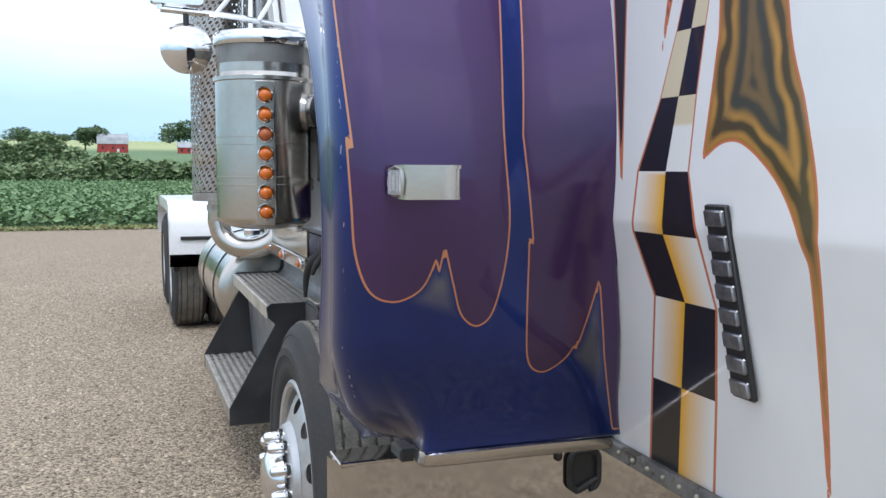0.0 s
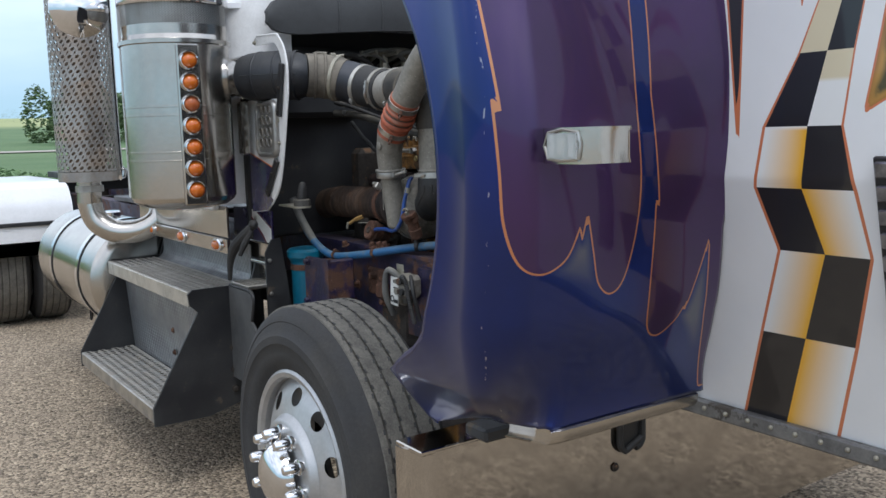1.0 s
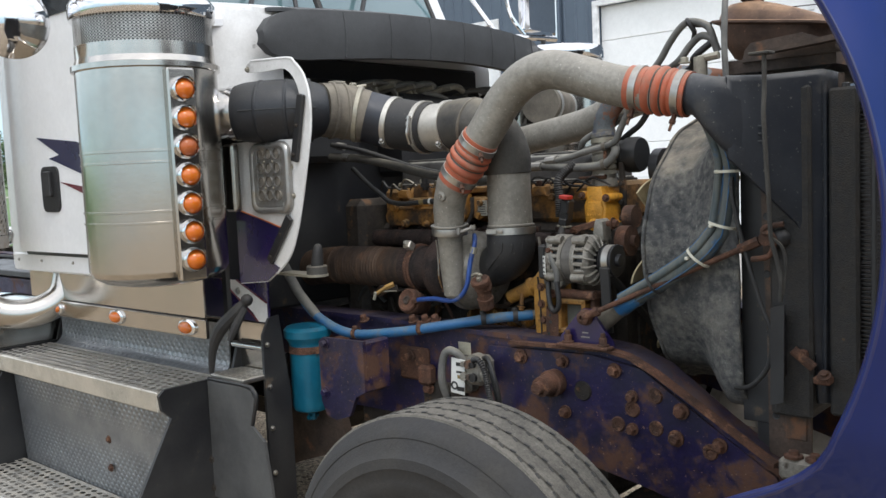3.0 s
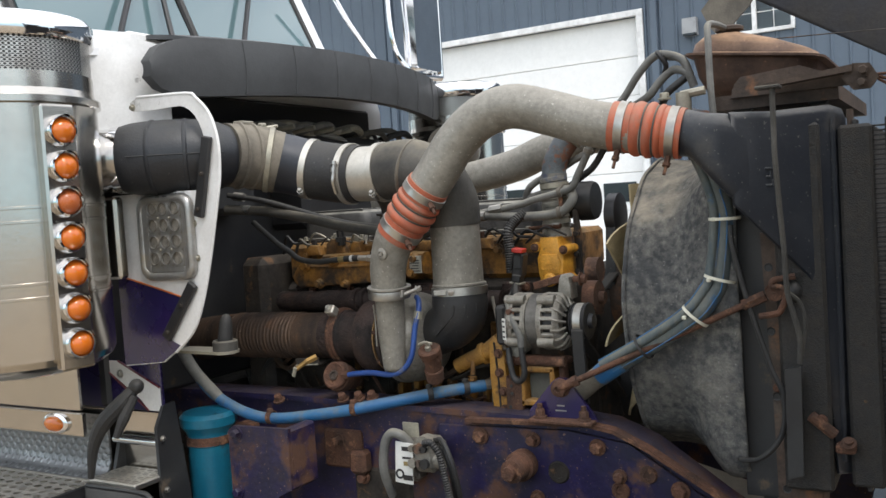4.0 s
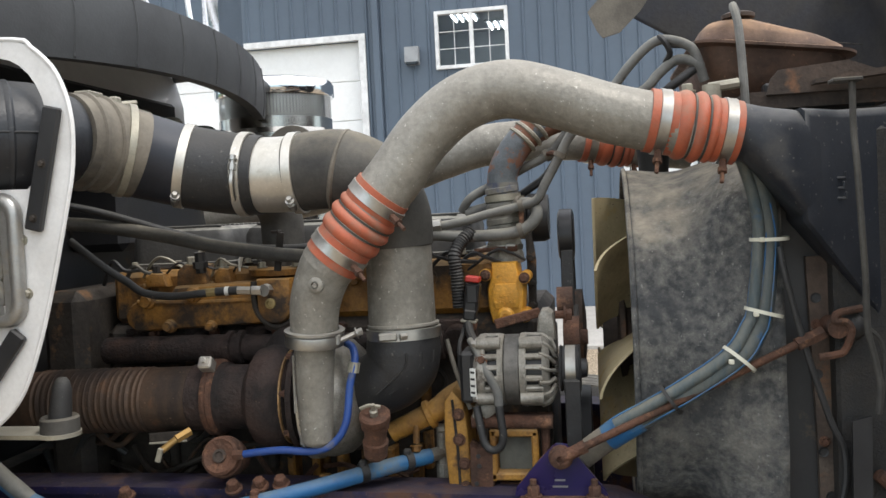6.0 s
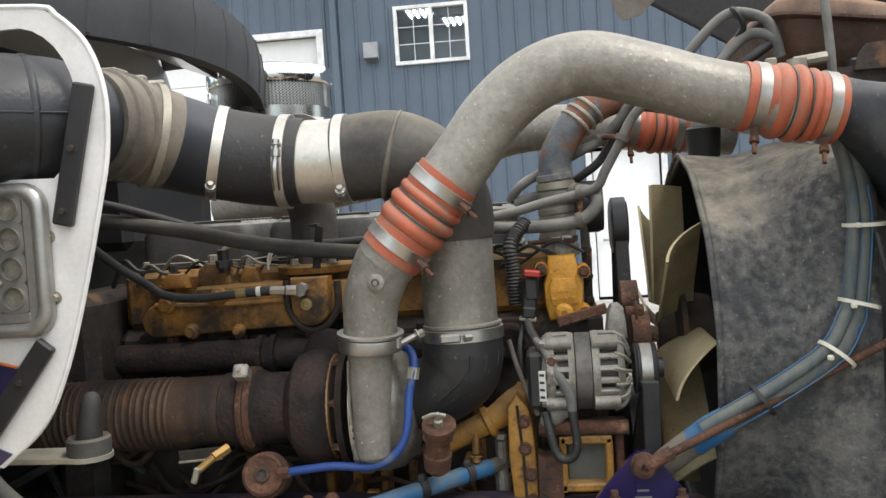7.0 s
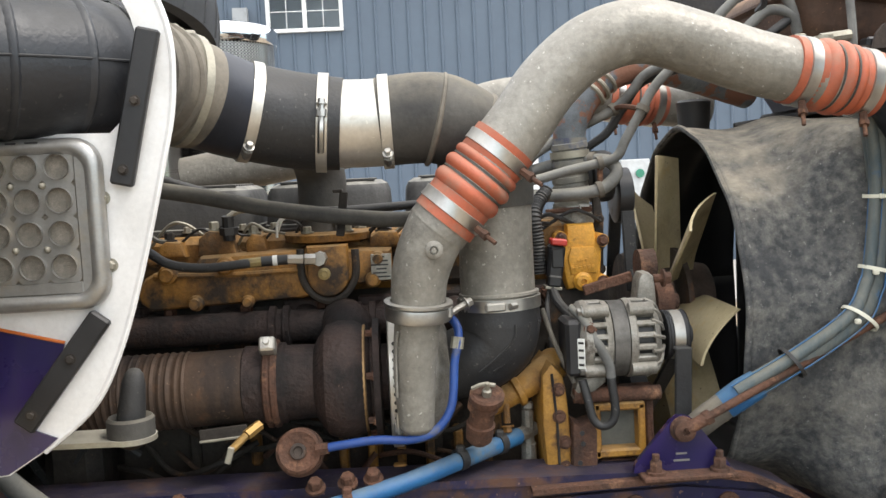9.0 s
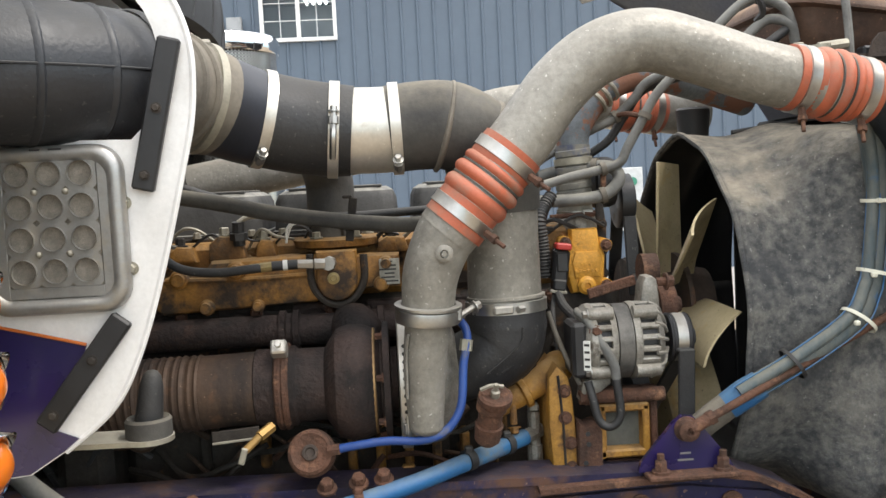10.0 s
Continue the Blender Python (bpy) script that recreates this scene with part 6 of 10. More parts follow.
def fender_paint(nt, coord, attr, ramp, mth):
    blue = link_mix(nt, noise_fac(nt, coord, 3, 0.35, 0.65), (0.0048, 0.022, 0.175), (0.005, 0.018, 0.125))
    scuff = noise_fac(nt, coord, 30, 0.70, 0.74, detail=8, rough=0.75)
    blue = link_mix(nt, mth("MULTIPLY", scuff, 0.35), blue, (0.30, 0.30, 0.36))
    purple = link_mix(nt, noise_fac(nt, coord, 4, 0.3, 0.7), (0.066, 0.027, 0.115), (0.056, 0.029, 0.092))
    sd = attr("tongue")
    # the purple pales to silver-grey in the notches between the tongues
    grey = attr("notch")
    body = link_mix(nt, ramp(sd, 0.0006, -0.0006), blue, purple)
    body = link_mix(nt, mth("MULTIPLY", grey, 0.8), body, (0.17, 0.17, 0.185))
    line = mth("LESS_THAN", mth("ABSOLUTE", sd), 0.0017)
    body = link_mix(nt, line, body, (0.62, 0.26, 0.12))
    # chipped clear coat along the roll of the edge
    chip = mth("MULTIPLY", mth("LESS_THAN", mth("ABSOLUTE", attr("seam")), 0.0014), noise_fac(nt, coord, 34, 0.56, 0.60))
    return link_mix(nt, mth("MULTIPLY", chip, 0.75), body, (0.42, 0.42, 0.50))


FENDER = attr_material("flame_painted_fender", fender_paint, 0.82)
RED_UNDER = surf("fender_underside", (0.03, 0.03, 0.035), (0.05, 0.045, 0.04), 5, rough=0.8, bump=0.3)


def side_x(z):
    return 0.912 + 0.24 * max(0.0, 1.43 - z) - 0.02 * max(0, z - 1.43)


def crown_y(x, z):
    return 1.552 + (0.34 * (1.5 - z) ** 2 if z < 1.5 else 0.30 * (z - 1.5) ** 2)


def lip_y(z):
    """The wheel arch: a round cut that flares back into the lower lobe."""
    if z > 1.13:
        return 2.350 - math.sqrt(0.609 ** 2 - min(abs(z - 1.462), 0.52) ** 2) + max(0.0, z - 1.982) * 1.6
    return float(np.interp(z, (0.89, 0.96, 1.03, 1.05, 1.09, 1.13), (2.004, 2.012, 2.020, 1.985, 1.908, 1.840)))


def edge_x(z):
    return 0.385 + (0.047 * ((1.2 - z) / 0.17) ** 1.5 if z < 1.2 else -0.06 * (z - 1.2) * 0.35) + max(0.0, 1.03 - z) * 0.25


def inner_x(z):
    return max(0.932, side_x(z) - 0.004)


def fender_point(s, z):
    """s 0..1 runs from the hood side over the crown, round the outer edge and back to the wheel-arch lip."""
    xe, ye, xi = edge_x(z), lip_y(z), inner_x(z)
    if s < 0.60:
        f = s / 0.60
        x = xi - (xi - (xe + 0.09)) * f
        bulge = float(np.interp(z, (1.15, 1.37, 1.50, 1.65, 1.9), (0.0, 0.022, 0.038, 0.050, 0.060)))
        y = crown_y(x, z) - 0.008 * math.sin(math.pi * f) - bulge * max(0.0, 1 - f / 0.45) ** 1.5
        p = Vector((x, y, z))
    elif s < 0.80:
        yc = crown_y(xe + 0.09, z)
        a = radians(90 * (s - 0.60) / 0.20)
        p = Vector((xe + 0.09 - 0.09 * math.sin(a), yc + 0.10 * (1 - math.cos(a)), z))
    else:
        yc = crown_y(xe + 0.09, z)
        f = (s - 0.80) / 0.20
        p = Vector((xe + 0.006 * math.sin(math.pi * f), (yc + 0.10) + (ye - yc - 0.10) * f, z))
    if z < 1.20:
        # below, the crown ends in a lamp pod with a fold between it and the outer lobe, whose edge curls under
        k = min(1.0, (1.20 - z) / (1.20 - fender_foot(s))) ** float(np.interp(s, (0.5, 0.64, 0.72, 0.80, 0.95), (2.0, 2.0, 3.0, 6.0, 7.0)))
        ss = (0.0, 0.50, 0.53, 0.56, 0.60, 0.70, 0.76, 0.82, 0.90, 1.0)
        q = Vector((float(np.interp(s, ss, (xi, 0.590, 0.570, 0.566, 0.572, 0.600, 0.598, 0.575, 0.525, xe))),
                    float(np.interp(s, ss, (1.664, 1.651, 1.655, 1.668, 1.700, 1.820, 1.880, 1.930, 1.985, ye))), z))
        p = p.lerp(q, k)
    return p


def fender_foot(s):
    """Height of the lower edge along s."""
    return float(np.interp(s, (0, 0.5, 0.56, 0.72, 0.80, 0.92, 1.0), (0.951, 0.958, 0.960, 0.918, 0.915, 0.898, 0.905)))


def fender_mesh(name, mirror, label):
    z1, ns, nz = 2.30, 112, 176
    vs, sd_l, no_l, se_l = [], [], [], []
    for j in range(nz + 1):
        for i in range(ns + 1):
            s = i / ns
            foot = fender_foot(s)
            z = foot + (z1 - foot) * (j / nz)
            p = fender_point(s, z)
            vs.append(Vector((2 * XC - p.x, p.y, p.z)) if mirror else p)
            u = p.x if s < 0.60 else edge_x(z) + 0.09 - 0.10 * (s - 0.6) / 0.20
            d = min(poly_sd(FLAME_A, u, z), poly_sd(FLAME_B, u, z)) if s < 0.86 else 0.05
            sd_l.append(d)
            fade = max(poly_sd(NOTCH_A, u, z), -(d - 0.001)) if u < 0.75 else max(poly_sd(NOTCH_B, u, z), -(d - 0.001))
            no_l.append(max(0.0, min(1.0, -fade / 0.02)) * max(0.0, min(1.0, (z - (1.235 if u < 0.75 else 1.06)) / 0.08)))
            se_l.append((s - 0.735) * 0.7 + 0.004 * math.sin(z * 40))
    w = ns + 1
    fs = [(j * w + i, (j + 1) * w + i, (j + 1) * w + i + 1, j * w + i + 1) for j in range(nz) for i in range(ns)]
    if mirror:
        fs = [f[::-1] for f in fs]
    me = bpy.data.meshes.new(name)
    me.from_pydata([tuple(p) for p in vs], [], fs)
    me.transform(LAY)
    me.update()
    me.materials.append(FENDER)
    me.materials.append(RED_UNDER)
    for key, vals in (("tongue", sd_l), ("notch", no_l), ("seam", se_l)):
        at = me.attributes.new(key, "FLOAT", "POINT")
        at.data.foreach_set("value", vals)
    for p in me.polygons:
        p.use_smooth = True
    ob = new(name, me)
    ob.parent = truck
    ob.matrix_parent_inverse = TRUCK_INV
    if label:
        ob["label"] = label
    sol = ob.modifiers.new("thickness", "SOLIDIFY")
    sol.thickness, sol.offset, sol.material_offset = 0.006, -1, 1
    return ob


fender = fender_mesh("hood_fender", False, "blue front fender painted with purple flames and orange pinstripes")
fender_mesh("hood_fender", True, "")
lip = tp("arch_lip", Geo().tube([(edge_x(z) + 0.008, lip_y(z) - 0.004, z) for z in [1.0 + 0.05 * k for k in range(20)]], 0.008, 8, 2), surf("lip_blue", (0.008, 0.016, 0.10), rough=0.3, bump=0.02, coat=0.5), fender)
tp("inner_liner", Geo().sheet(lambda u, v: (0.46 + 0.47 * u, 1.72 + 0.36 * (1.5 - (1.10 + 1.06 * v)) ** 2, 1.10 + 1.06 * v), 6, 16, (0, 0.01, 0)), RED_UNDER, fender)
# turn-signal lamp on the crown
CLEAR = bpy.data.materials.new("clear_lens")
CLEAR.use_nodes = True
cb = CLEAR.node_tree.nodes["Principled BSDF"]
cb.inputs["Base Color"].default_value = (0.75, 0.77, 0.77, 1)
cb.inputs["Roughness"].default_value = 0.12
cb.inputs["Transmission Weight"].default_value = 0.7
LAMP_OUT = [(0.459, 1.531), (0.4595, 1.450), (0.463, 1.4435), (0.470, 1.4405), (0.548, 1.4325), (0.556, 1.436), (0.560, 1.46), (0.585, 1.58), (0.50, 1.60)]
# the beige tint puts mirrored gravel into the lamp body's metal colour
STAINLESS = surf("dull_stainless", (0.62, 0.60, 0.55), (0.52, 0.50, 0.45), 5, rough=0.16, rough2=0.28, metal=1.0, bump=0.02)
sig = tp("turn_signal", Geo().prism(LAMP_OUT, "z", 1.480, 1.528).prism([(x + (0.002 if x > 0.5 else -0.002), y - 0.002) for x, y in LAMP_OUT], "z", 1.528, 1.534).prism([(x + (0.001 if x > 0.5 else -0.001), y - 0.001) for x, y in LAMP_OUT], "z", 1.475, 1.480), STAINLESS, None, "stainless box turn signal with a clear lens")
tp("lens_frame", Geo().tube([(0.4575, y, z) for y, z in ((1.452, 1.483), (1.524, 1.483), (1.524, 1.5255), (1.452, 1.5255), (1.452, 1.483))], 0.0032, 6, 2), STEEL, sig)
tp("reflector", Geo().box((0.4585, 1.488, 1.504), (0.003, 0.068, 0.040), 0.001), surf("lamp_reflector", (0.66, 0.67, 0.66), (0.5, 0.51, 0.5), 30, rough=0.2, metal=0.8, bump=0.05), sig)
tp("lens", Geo().box((0.4545, 1.488, 1.504), (0.003, 0.070, 0.042), 0.001), CLEAR, sig, "clear ribbed lens").visible_shadow = False
for y in (1.468, 1.512):
    tp("lens_rib", Geo().box((0.4560, y, 1.504), (0.003, 0.010, 0.034), 0.001), TRIM_WHITE, sig)
tp("bulb_holder", Geo().box((0.4555, 1.492, 1.503), (0.004, 0.016, 0.026), 0.002), LABEL_WHITE, sig)

# white hood side with the chequered ribbon
def ribbon(z):
    """Centre and half width of the ribbon at a height, across the panel."""
    zs = RIB[:, 0]
    return float(np.interp(z, zs, RIB[:, 1])), float(np.interp(z, zs, RIB[:, 2])), float(np.interp(z, zs, RIB[:, 3]))


RIB = np.array([(0.80, 1.505, 1.60, 1.39), (0.92, 1.463, 1.56, 1.351), (1.121, 1.392, 1.487, 1.29), (1.294, 1.33, 1.423, 1.243), (1.413, 1.362, 1.458, 1.261), (1.525, 1.349, 1.437, 1.284),
                (1.653, 1.313, 1.366, 1.264), (1.762, 1.279, 1.32, 1.242), (1.95, 1.225, 1.252, 1.20), (2.5, 1.09, 1.10, 1.08)])
CHECK_Z = [0.92, 1.121, 1.294, 1.413, 1.525, 1.653, 1.762, 1.86, 1.95, 2.03, 2.10]
GOLD = smooth_outline([(1.205, 2.2, 1), (1.204, 1.795), (1.212, 1.708), (1.244, 1.545, 1), (1.191, 1.572), (1.136, 1.565), (1.06, 1.504), (1.014, 1.418), (1.008, 1.337), (1.047, 0.97, 1), (1.009, 1.202), (0.983, 1.452), (1.009, 1.607), (1.051, 1.768), (1.08, 2.2, 1)])
SPIKE = [(1.531, 1.9), (1.496, 1.485), (1.48, 1.9)]
SPIKE2 = [(1.338, 1.87), (1.364, 1.735), (1.318, 1.87)]
EMBLEM = [(1.193, 1.475), (1.189, 1.155)]

def hood_paint(nt, coord, attr, ramp, mth):
    white = link_mix(nt, noise_fac(nt, coord, 3, 0.35, 0.7), (0.80, 0.80, 0.80), (0.74, 0.74, 0.74))
    w, s = attr("across"), attr("along")
    inside = mth("LESS_THAN", mth("ABSOLUTE", w), 1.0)
    odd = mth("GREATER_THAN", mth("FRACT", mth("MULTIPLY", s, 0.5)), 0.5)
    right = mth("LESS_THAN", w, 0.0)
    black = mth("ABSOLUTE", mth("SUBTRACT", odd, right))
    yel = attr("yellow")
    pale = link_mix(nt, mth("MULTIPLY", ramp(mth("ABSOLUTE", w), 0.92, 0.05), yel), (0.78, 0.78, 0.76), (0.76, 0.40, 0.03))
    pale = link_mix(nt, attr("cream"), pale, (0.66, 0.58, 0.40))
    rib = link_mix(nt, black, pale, (0.012, 0.012, 0.014))
    col = link_mix(nt, inside, white, rib)
    edge = mth("LESS_THAN", mth("ABSOLUTE", mth("SUBTRACT", mth("ABSOLUTE", w), 1.02)), 0.035)
    col = link_mix(nt, edge, col, (0.55, 0.17, 0.07))
    g = attr("gold")
    # airbrushed lines that follow the flame's outline, wandering a little
    wander = noise_fac(nt, coord, 9, 0.3, 0.7, detail=2)
    lines = ramp(mth("SINE", mth("ADD", mth("MULTIPLY", g, 165.0), mth("MULTIPLY", wander, 3.0))), -0.7, 1.0)
    gold = link_mix(nt, lines, (0.07, 0.055, 0.02), (0.50, 0.27, 0.05))
    gold = link_mix(nt, mth("MULTIPLY", ramp(g, -0.03, -0.055), 0.7), gold, (0.05, 0.06, 0.045))
    gold = link_mix(nt, ramp(g, -0.012, -0.002), gold, (0.33, 0.15, 0.03))
    col = link_mix(nt, ramp(g, 0.0006, -0.0006), col, gold)
    col = link_mix(nt, mth("LESS_THAN", mth("ABSOLUTE", g), 0.002), col, (0.55, 0.17, 0.07))
    sp = attr("spike")
    col = link_mix(nt, ramp(sp, 0.0006, -0.0006), col, (0.02, 0.018, 0.02))
    return link_mix(nt, mth("LESS_THAN", mth("ABSOLUTE", sp), 0.0022), col, (0.55, 0.17, 0.07))


HOOD_WHITE = attr_material("hood_side_graphics", hood_paint)


def hood_side(name, mirror, label):
    ya, yb, za, zb, ny, nz = 0.55, 1.70, 0.925, 2.35, 150, 190
    vs, cols = [], {k: [] for k in ("across", "along", "yellow", "cream", "gold", "spike")}
    for j in range(nz + 1):
        z = za + (zb - za) * j / nz
        c, l, r = ribbon(z)
        for i in range(ny + 1):
            y = ya + (yb - ya) * i / ny
            x = side_x(z)
            roll = max(0.0, (0.76 - y) / 0.22)
            x += 0.10 * roll * roll
            vs.append((2 * XC - x if mirror else x, y, z))
            wv = (c - y) / (c - r) if y < c else (c - y) / (l - c)
            cols["across"].append(wv)
            cols["along"].append(float(np.interp(z, CHECK_Z, range(len(CHECK_Z)))))
            cols["yellow"].append(1.0 if z < 1.52 else 0.0)
            cols["cream"].append(1.0 if z > 1.60 else 0.0)
            cols["gold"].append(poly_sd(GOLD, y, z))
            cols["spike"].append(min(poly_sd(SPIKE, y, z), poly_sd(SPIKE2, y, z)))
    w = ny + 1
    fs = [(j * w + i, (j + 1) * w + i, (j + 1) * w + i + 1, j * w + i + 1) for j in range(nz) for i in range(ny)]
    me = bpy.data.meshes.new(name)
    me.from_pydata(vs, [], [f[::-1] for f in fs] if mirror else fs)
    me.transform(LAY)
    me.update()
    me.materials.append(HOOD_WHITE)
    me.materials.append(RED_UNDER)
    for key, vals in cols.items():
        at = me.attributes.new(key, "FLOAT", "POINT")
        at.data.foreach_set("value", vals)
    for p in me.polygons:
        p.use_smooth = True
    ob = new(name, me)
    ob.parent = truck
    ob.matrix_parent_inverse = TRUCK_INV
    if label:
        ob["label"] = label
    sol = ob.modifiers.new("thickness", "SOLIDIFY")
    sol.thickness, sol.offset, sol.material_offset = 0.008, -1, 1
    return ob


hood = hood_side("hood", False, "white tilted hood side with a chequered ribbon and gold flames")
hood_side("hood_far_side", True, "")
tp("hood_top", Geo().sheet(lambda u, v: (1.045 + (2 * XC - 2.09) * u, 0.55 - 0.05 * math.sin(math.pi * u), 0.925 + 1.425 * v), 12, 8, (0, 0.008, 0)), WHITE, hood)
tp("hood_inside", Geo().sheet(lambda u, v: (1.06 + (2 * XC - 2.12) * u, 0.59 - 0.04 * math.sin(math.pi * u), 0.95 + 1.38 * v), 8, 6, (0, 0.006, 0)), RED_UNDER, hood)
tp("bottom_rail", Geo().box((1.04, 1.20, 0.912), (0.05, 1.22, 0.035), 0.004), surf("riveted_rail", (0.24, 0.235, 0.225), (0.15, 0.145, 0.14), 12, rough=0.5, metal=0.6, bump=0.2, patch=(0.07, 0.06, 0.05), pscale=18), hood, "riveted grey edge rail")
for k in range(20):
    tp("rivet", Geo().ball((1.013, 0.70 + 0.056 * k, 0.915), 0.0055, nu=8, nv=6), ZINC, hood)
# emblem, set as plain bars
EM_A, EM_B = Vector((side_x(EMBLEM[0][1]), *EMBLEM[0])), Vector((side_x(EMBLEM[1][1]), *EMBLEM[1]))
em_down = (EM_B - EM_A).normalized()
em_out = Vector((-1, 0, -0.24)).normalized()
em_len = (EM_B - EM_A).length
em_m = Matrix.Translation((EM_A + EM_B) / 2) @ Matrix((em_out, em_down.cross(em_out), em_down)).transposed().to_4x4()
EMB = surf("emblem_silver", (0.30, 0.30, 0.31), (0.16, 0.16, 0.17), 40, rough=0.3, metal=0.8, bump=0.05)
base = tp("hood_emblem", Geo().box((0.010, 0, 0), (0.010, 0.055, em_len), 0.004).warp(em_m), BLACK, None, "black emblem plate with raised silver bars")
for k in range(8):
    d = em_len * ((k + 0.5) / 8 - 0.5)
    tp("emblem_bar", Geo().box((0.017, 0, d), (0.010, 0.046, em_len / 8 * 0.66), 0.004).warp(em_m), EMB, base)

# chrome front bumper
def bumper_pt(u, v):
    x = 0.455 + (2 * XC - 0.91) * u
    e = min(u, 1 - u) * (2 * XC - 0.91)
    y = 1.957 + (0.07 * (1 - e / 0.05) ** 2 if e < 0.05 else 0.0)
    return (x, y, 0.42 + 0.425 * v)


bumper = tp("bumper", Geo().sheet(bumper_pt, 120, 4, (0, 0.02, 0)), BUMPER_CHROME, None, "mirror-chrome front bumper reflecting the gravel", angle=50)
tp("bumper_flange", Geo().box((XC, 2.010, 0.846), (2 * XC - 0.93, 0.104, 0.012), 0.005), BUMPER_CHROME, bumper)
tp("tow_hole", Geo().tube([(x, 1.947, z) for x, z in rounded(1.054, 0.72, 1.134, 0.82, 0.025)] + [(1.134, 1.947, 0.745)], 0.009, 8, 2).box((1.094, 1.954, 0.77), (0.07, 0.006, 0.09), 0.002), BLACK, bumper, "black-rimmed tow hook opening")
for x, z in ((1.024, 0.81), (1.044, 0.68)):
    tp("bolt", Geo().bolt((x, 1.955, z), (0, -1, 0), 0.008, 0.006), DARK_METAL, bumper)
# bright tube along the lower edge of the fender crown
TRIM_P = [(1.005, 1.668, 0.950), (0.92, 1.662, 0.953), (0.80, 1.656, 0.957), (0.68, 1.651, 0.959), (0.590, 1.6505, 0.960), (0.570, 1.660, 0.959), (0.572, 1.70, 0.952), (0.586, 1.76, 0.938), (0.600, 1.82, 0.924)]
tp("headlamp_trim", Geo().sheet(lambda u, v: (float(np.interp(u * 8, range(9), [p[0] for p in TRIM_P])), float(np.interp(u * 8, range(9), [p[1] for p in TRIM_P])) - 0.006 + 0.020 * v * v, float(np.interp(u * 8, range(9), [p[2] for p in TRIM_P])) - 0.004 - 0.030 * math.sin(v * math.pi / 2)), 48, 5, (0, 0.006, 0.003)), POLISHED, fender, "polished trim strip below the fender")
tp("headlamp_bracket", Geo().box((0.64, 1.93, 0.876), (0.10, 0.08, 0.030), 0.006), BLACK_PAINT, fender)
# baffle and strap seen over the radiator
tp("fender_gusset", Geo().prism([(2.560, 2.166), (2.535, 2.11), (2.519, 2.088), (2.47, 2.10), (2.410, 2.157), (2.36, 2.23), (2.30, 2.36), (2.40, 2.36), (2.50, 2.23)], "x", 2.250, 2.256), RUBBER_TAN, hood, "mud-tan gusset inside the hood")
tp("hood_cable", Geo().tube([(1.45, 2.25, 1.925), (1.75, 2.10, 1.96), (2.3, 1.8, 2.02)], 0.0014, 6, 4), DARK_METAL, hood)


# ---- engine bay ----
engine = tp("engine_block", Geo().box((1.60, 3.14, 1.20), (0.50, 0.94, 0.40), 0.02), DARK_METAL, None, "grimy diesel engine block with yellow paint showing")
tp("crankcase", Geo().box((1.60, 3.14, 0.92), (0.36, 0.9, 0.2), 0.04), DARK_METAL, engine)
tp("flywheel_housing", Geo().box((1.58, 3.66, 1.20), (0.62, 0.10, 0.56), 0.03), DARK_METAL, engine)
tp("front_plate", Geo().box((1.62, 2.69, 1.16), (0.40, 0.05, 0.34), 0.02), DARK_METAL, engine)
for k in range(7):
    tp("block_rib", Geo().box((1.345, 2.80 + 0.11 * k, 1.19), (0.022, 0.020, 0.20), 0.006), CAT_YELLOW if k % 2 else DARK_METAL, engine)
for k in range(5):
    tp("core_plug", Geo().lathe([(0, 0.034), (0.004, 0.034), (0.006, 0.028), (0.001, 0.025)], (1.350, 2.90 + 0.15 * k, 1.265), (-1, 0, 0), 22), DARK_METAL, engine)
head = tp("cylinder_head", Geo().box((1.56, 3.17, 1.455), (0.40, 0.84, 0.11), 0.012), CAT_YELLOW, None, "grimy yellow cylinder head")
for k in range(6):
    tp("head_bolt", Geo().bolt((1.360, 2.74 + 0.155 * k, 1.475), (-1, 0, 0), 0.011, 0.012), CAT_YELLOW, head)

# long yellow casting along the side: sloping ends, a round lug and a breather flange
case = tp("side_casting", Geo().plate([(3.528, 1.402), (3.533, 1.424), (3.518, 1.446), (3.490, 1.460), (3.430, 1.466), (3.420, 1.480), (3.270, 1.484), (3.085, 1.478), (3.085, 1.420), (3.215, 1.412), (3.235, 1.398), (3.510, 1.388)], "x", 1.298, 1.40, 0.014),
          CAT_YELLOW, None, "yellow side casting under the valve covers")
tp("casting_ridge", Geo().tube([(1.300, 3.50, 1.450), (1.300, 3.36, 1.446), (1.300, 3.25, 1.448)], 0.006, 8, 4), CAT_YELLOW, case)
tp("lug", Geo().plate([(3.197 + 0.036 * math.cos(radians(a)), 1.436 + 0.036 * math.sin(radians(a))) for a in range(180, 361, 15)] + [(3.233, 1.490), (3.161, 1.490)], "x", 1.278, 1.31, 0.008), CAT_YELLOW, case, "rounded lug with a brass plug")
tp("plug", Geo().lathe([(0, 0.011), (0.006, 0.0105), (0.007, 0.006), (0.004, 0.005)], (1.279, 3.203, 1.4415), (-1, 0, 0), 16), YZINC, case)
tp("lug_recess", Geo().tube([(1.297, 3.244, 1.485), (1.297, 3.243, 1.435), (1.297, 3.225, 1.404), (1.297, 3.197, 1.392), (1.297, 3.168, 1.404), (1.297, 3.150, 1.435), (1.297, 3.149, 1.480)], 0.007, 8, 5), DARK_METAL, case)
tp("breather_flange", Geo().lathe([(0, 0.062), (0.004, 0.078), (0.016, 0.080), (0.019, 0.076), (0.020, 0.05)], (1.375, 3.199, 1.491), (0, 0, 1), 36), CAT_YELLOW, case)
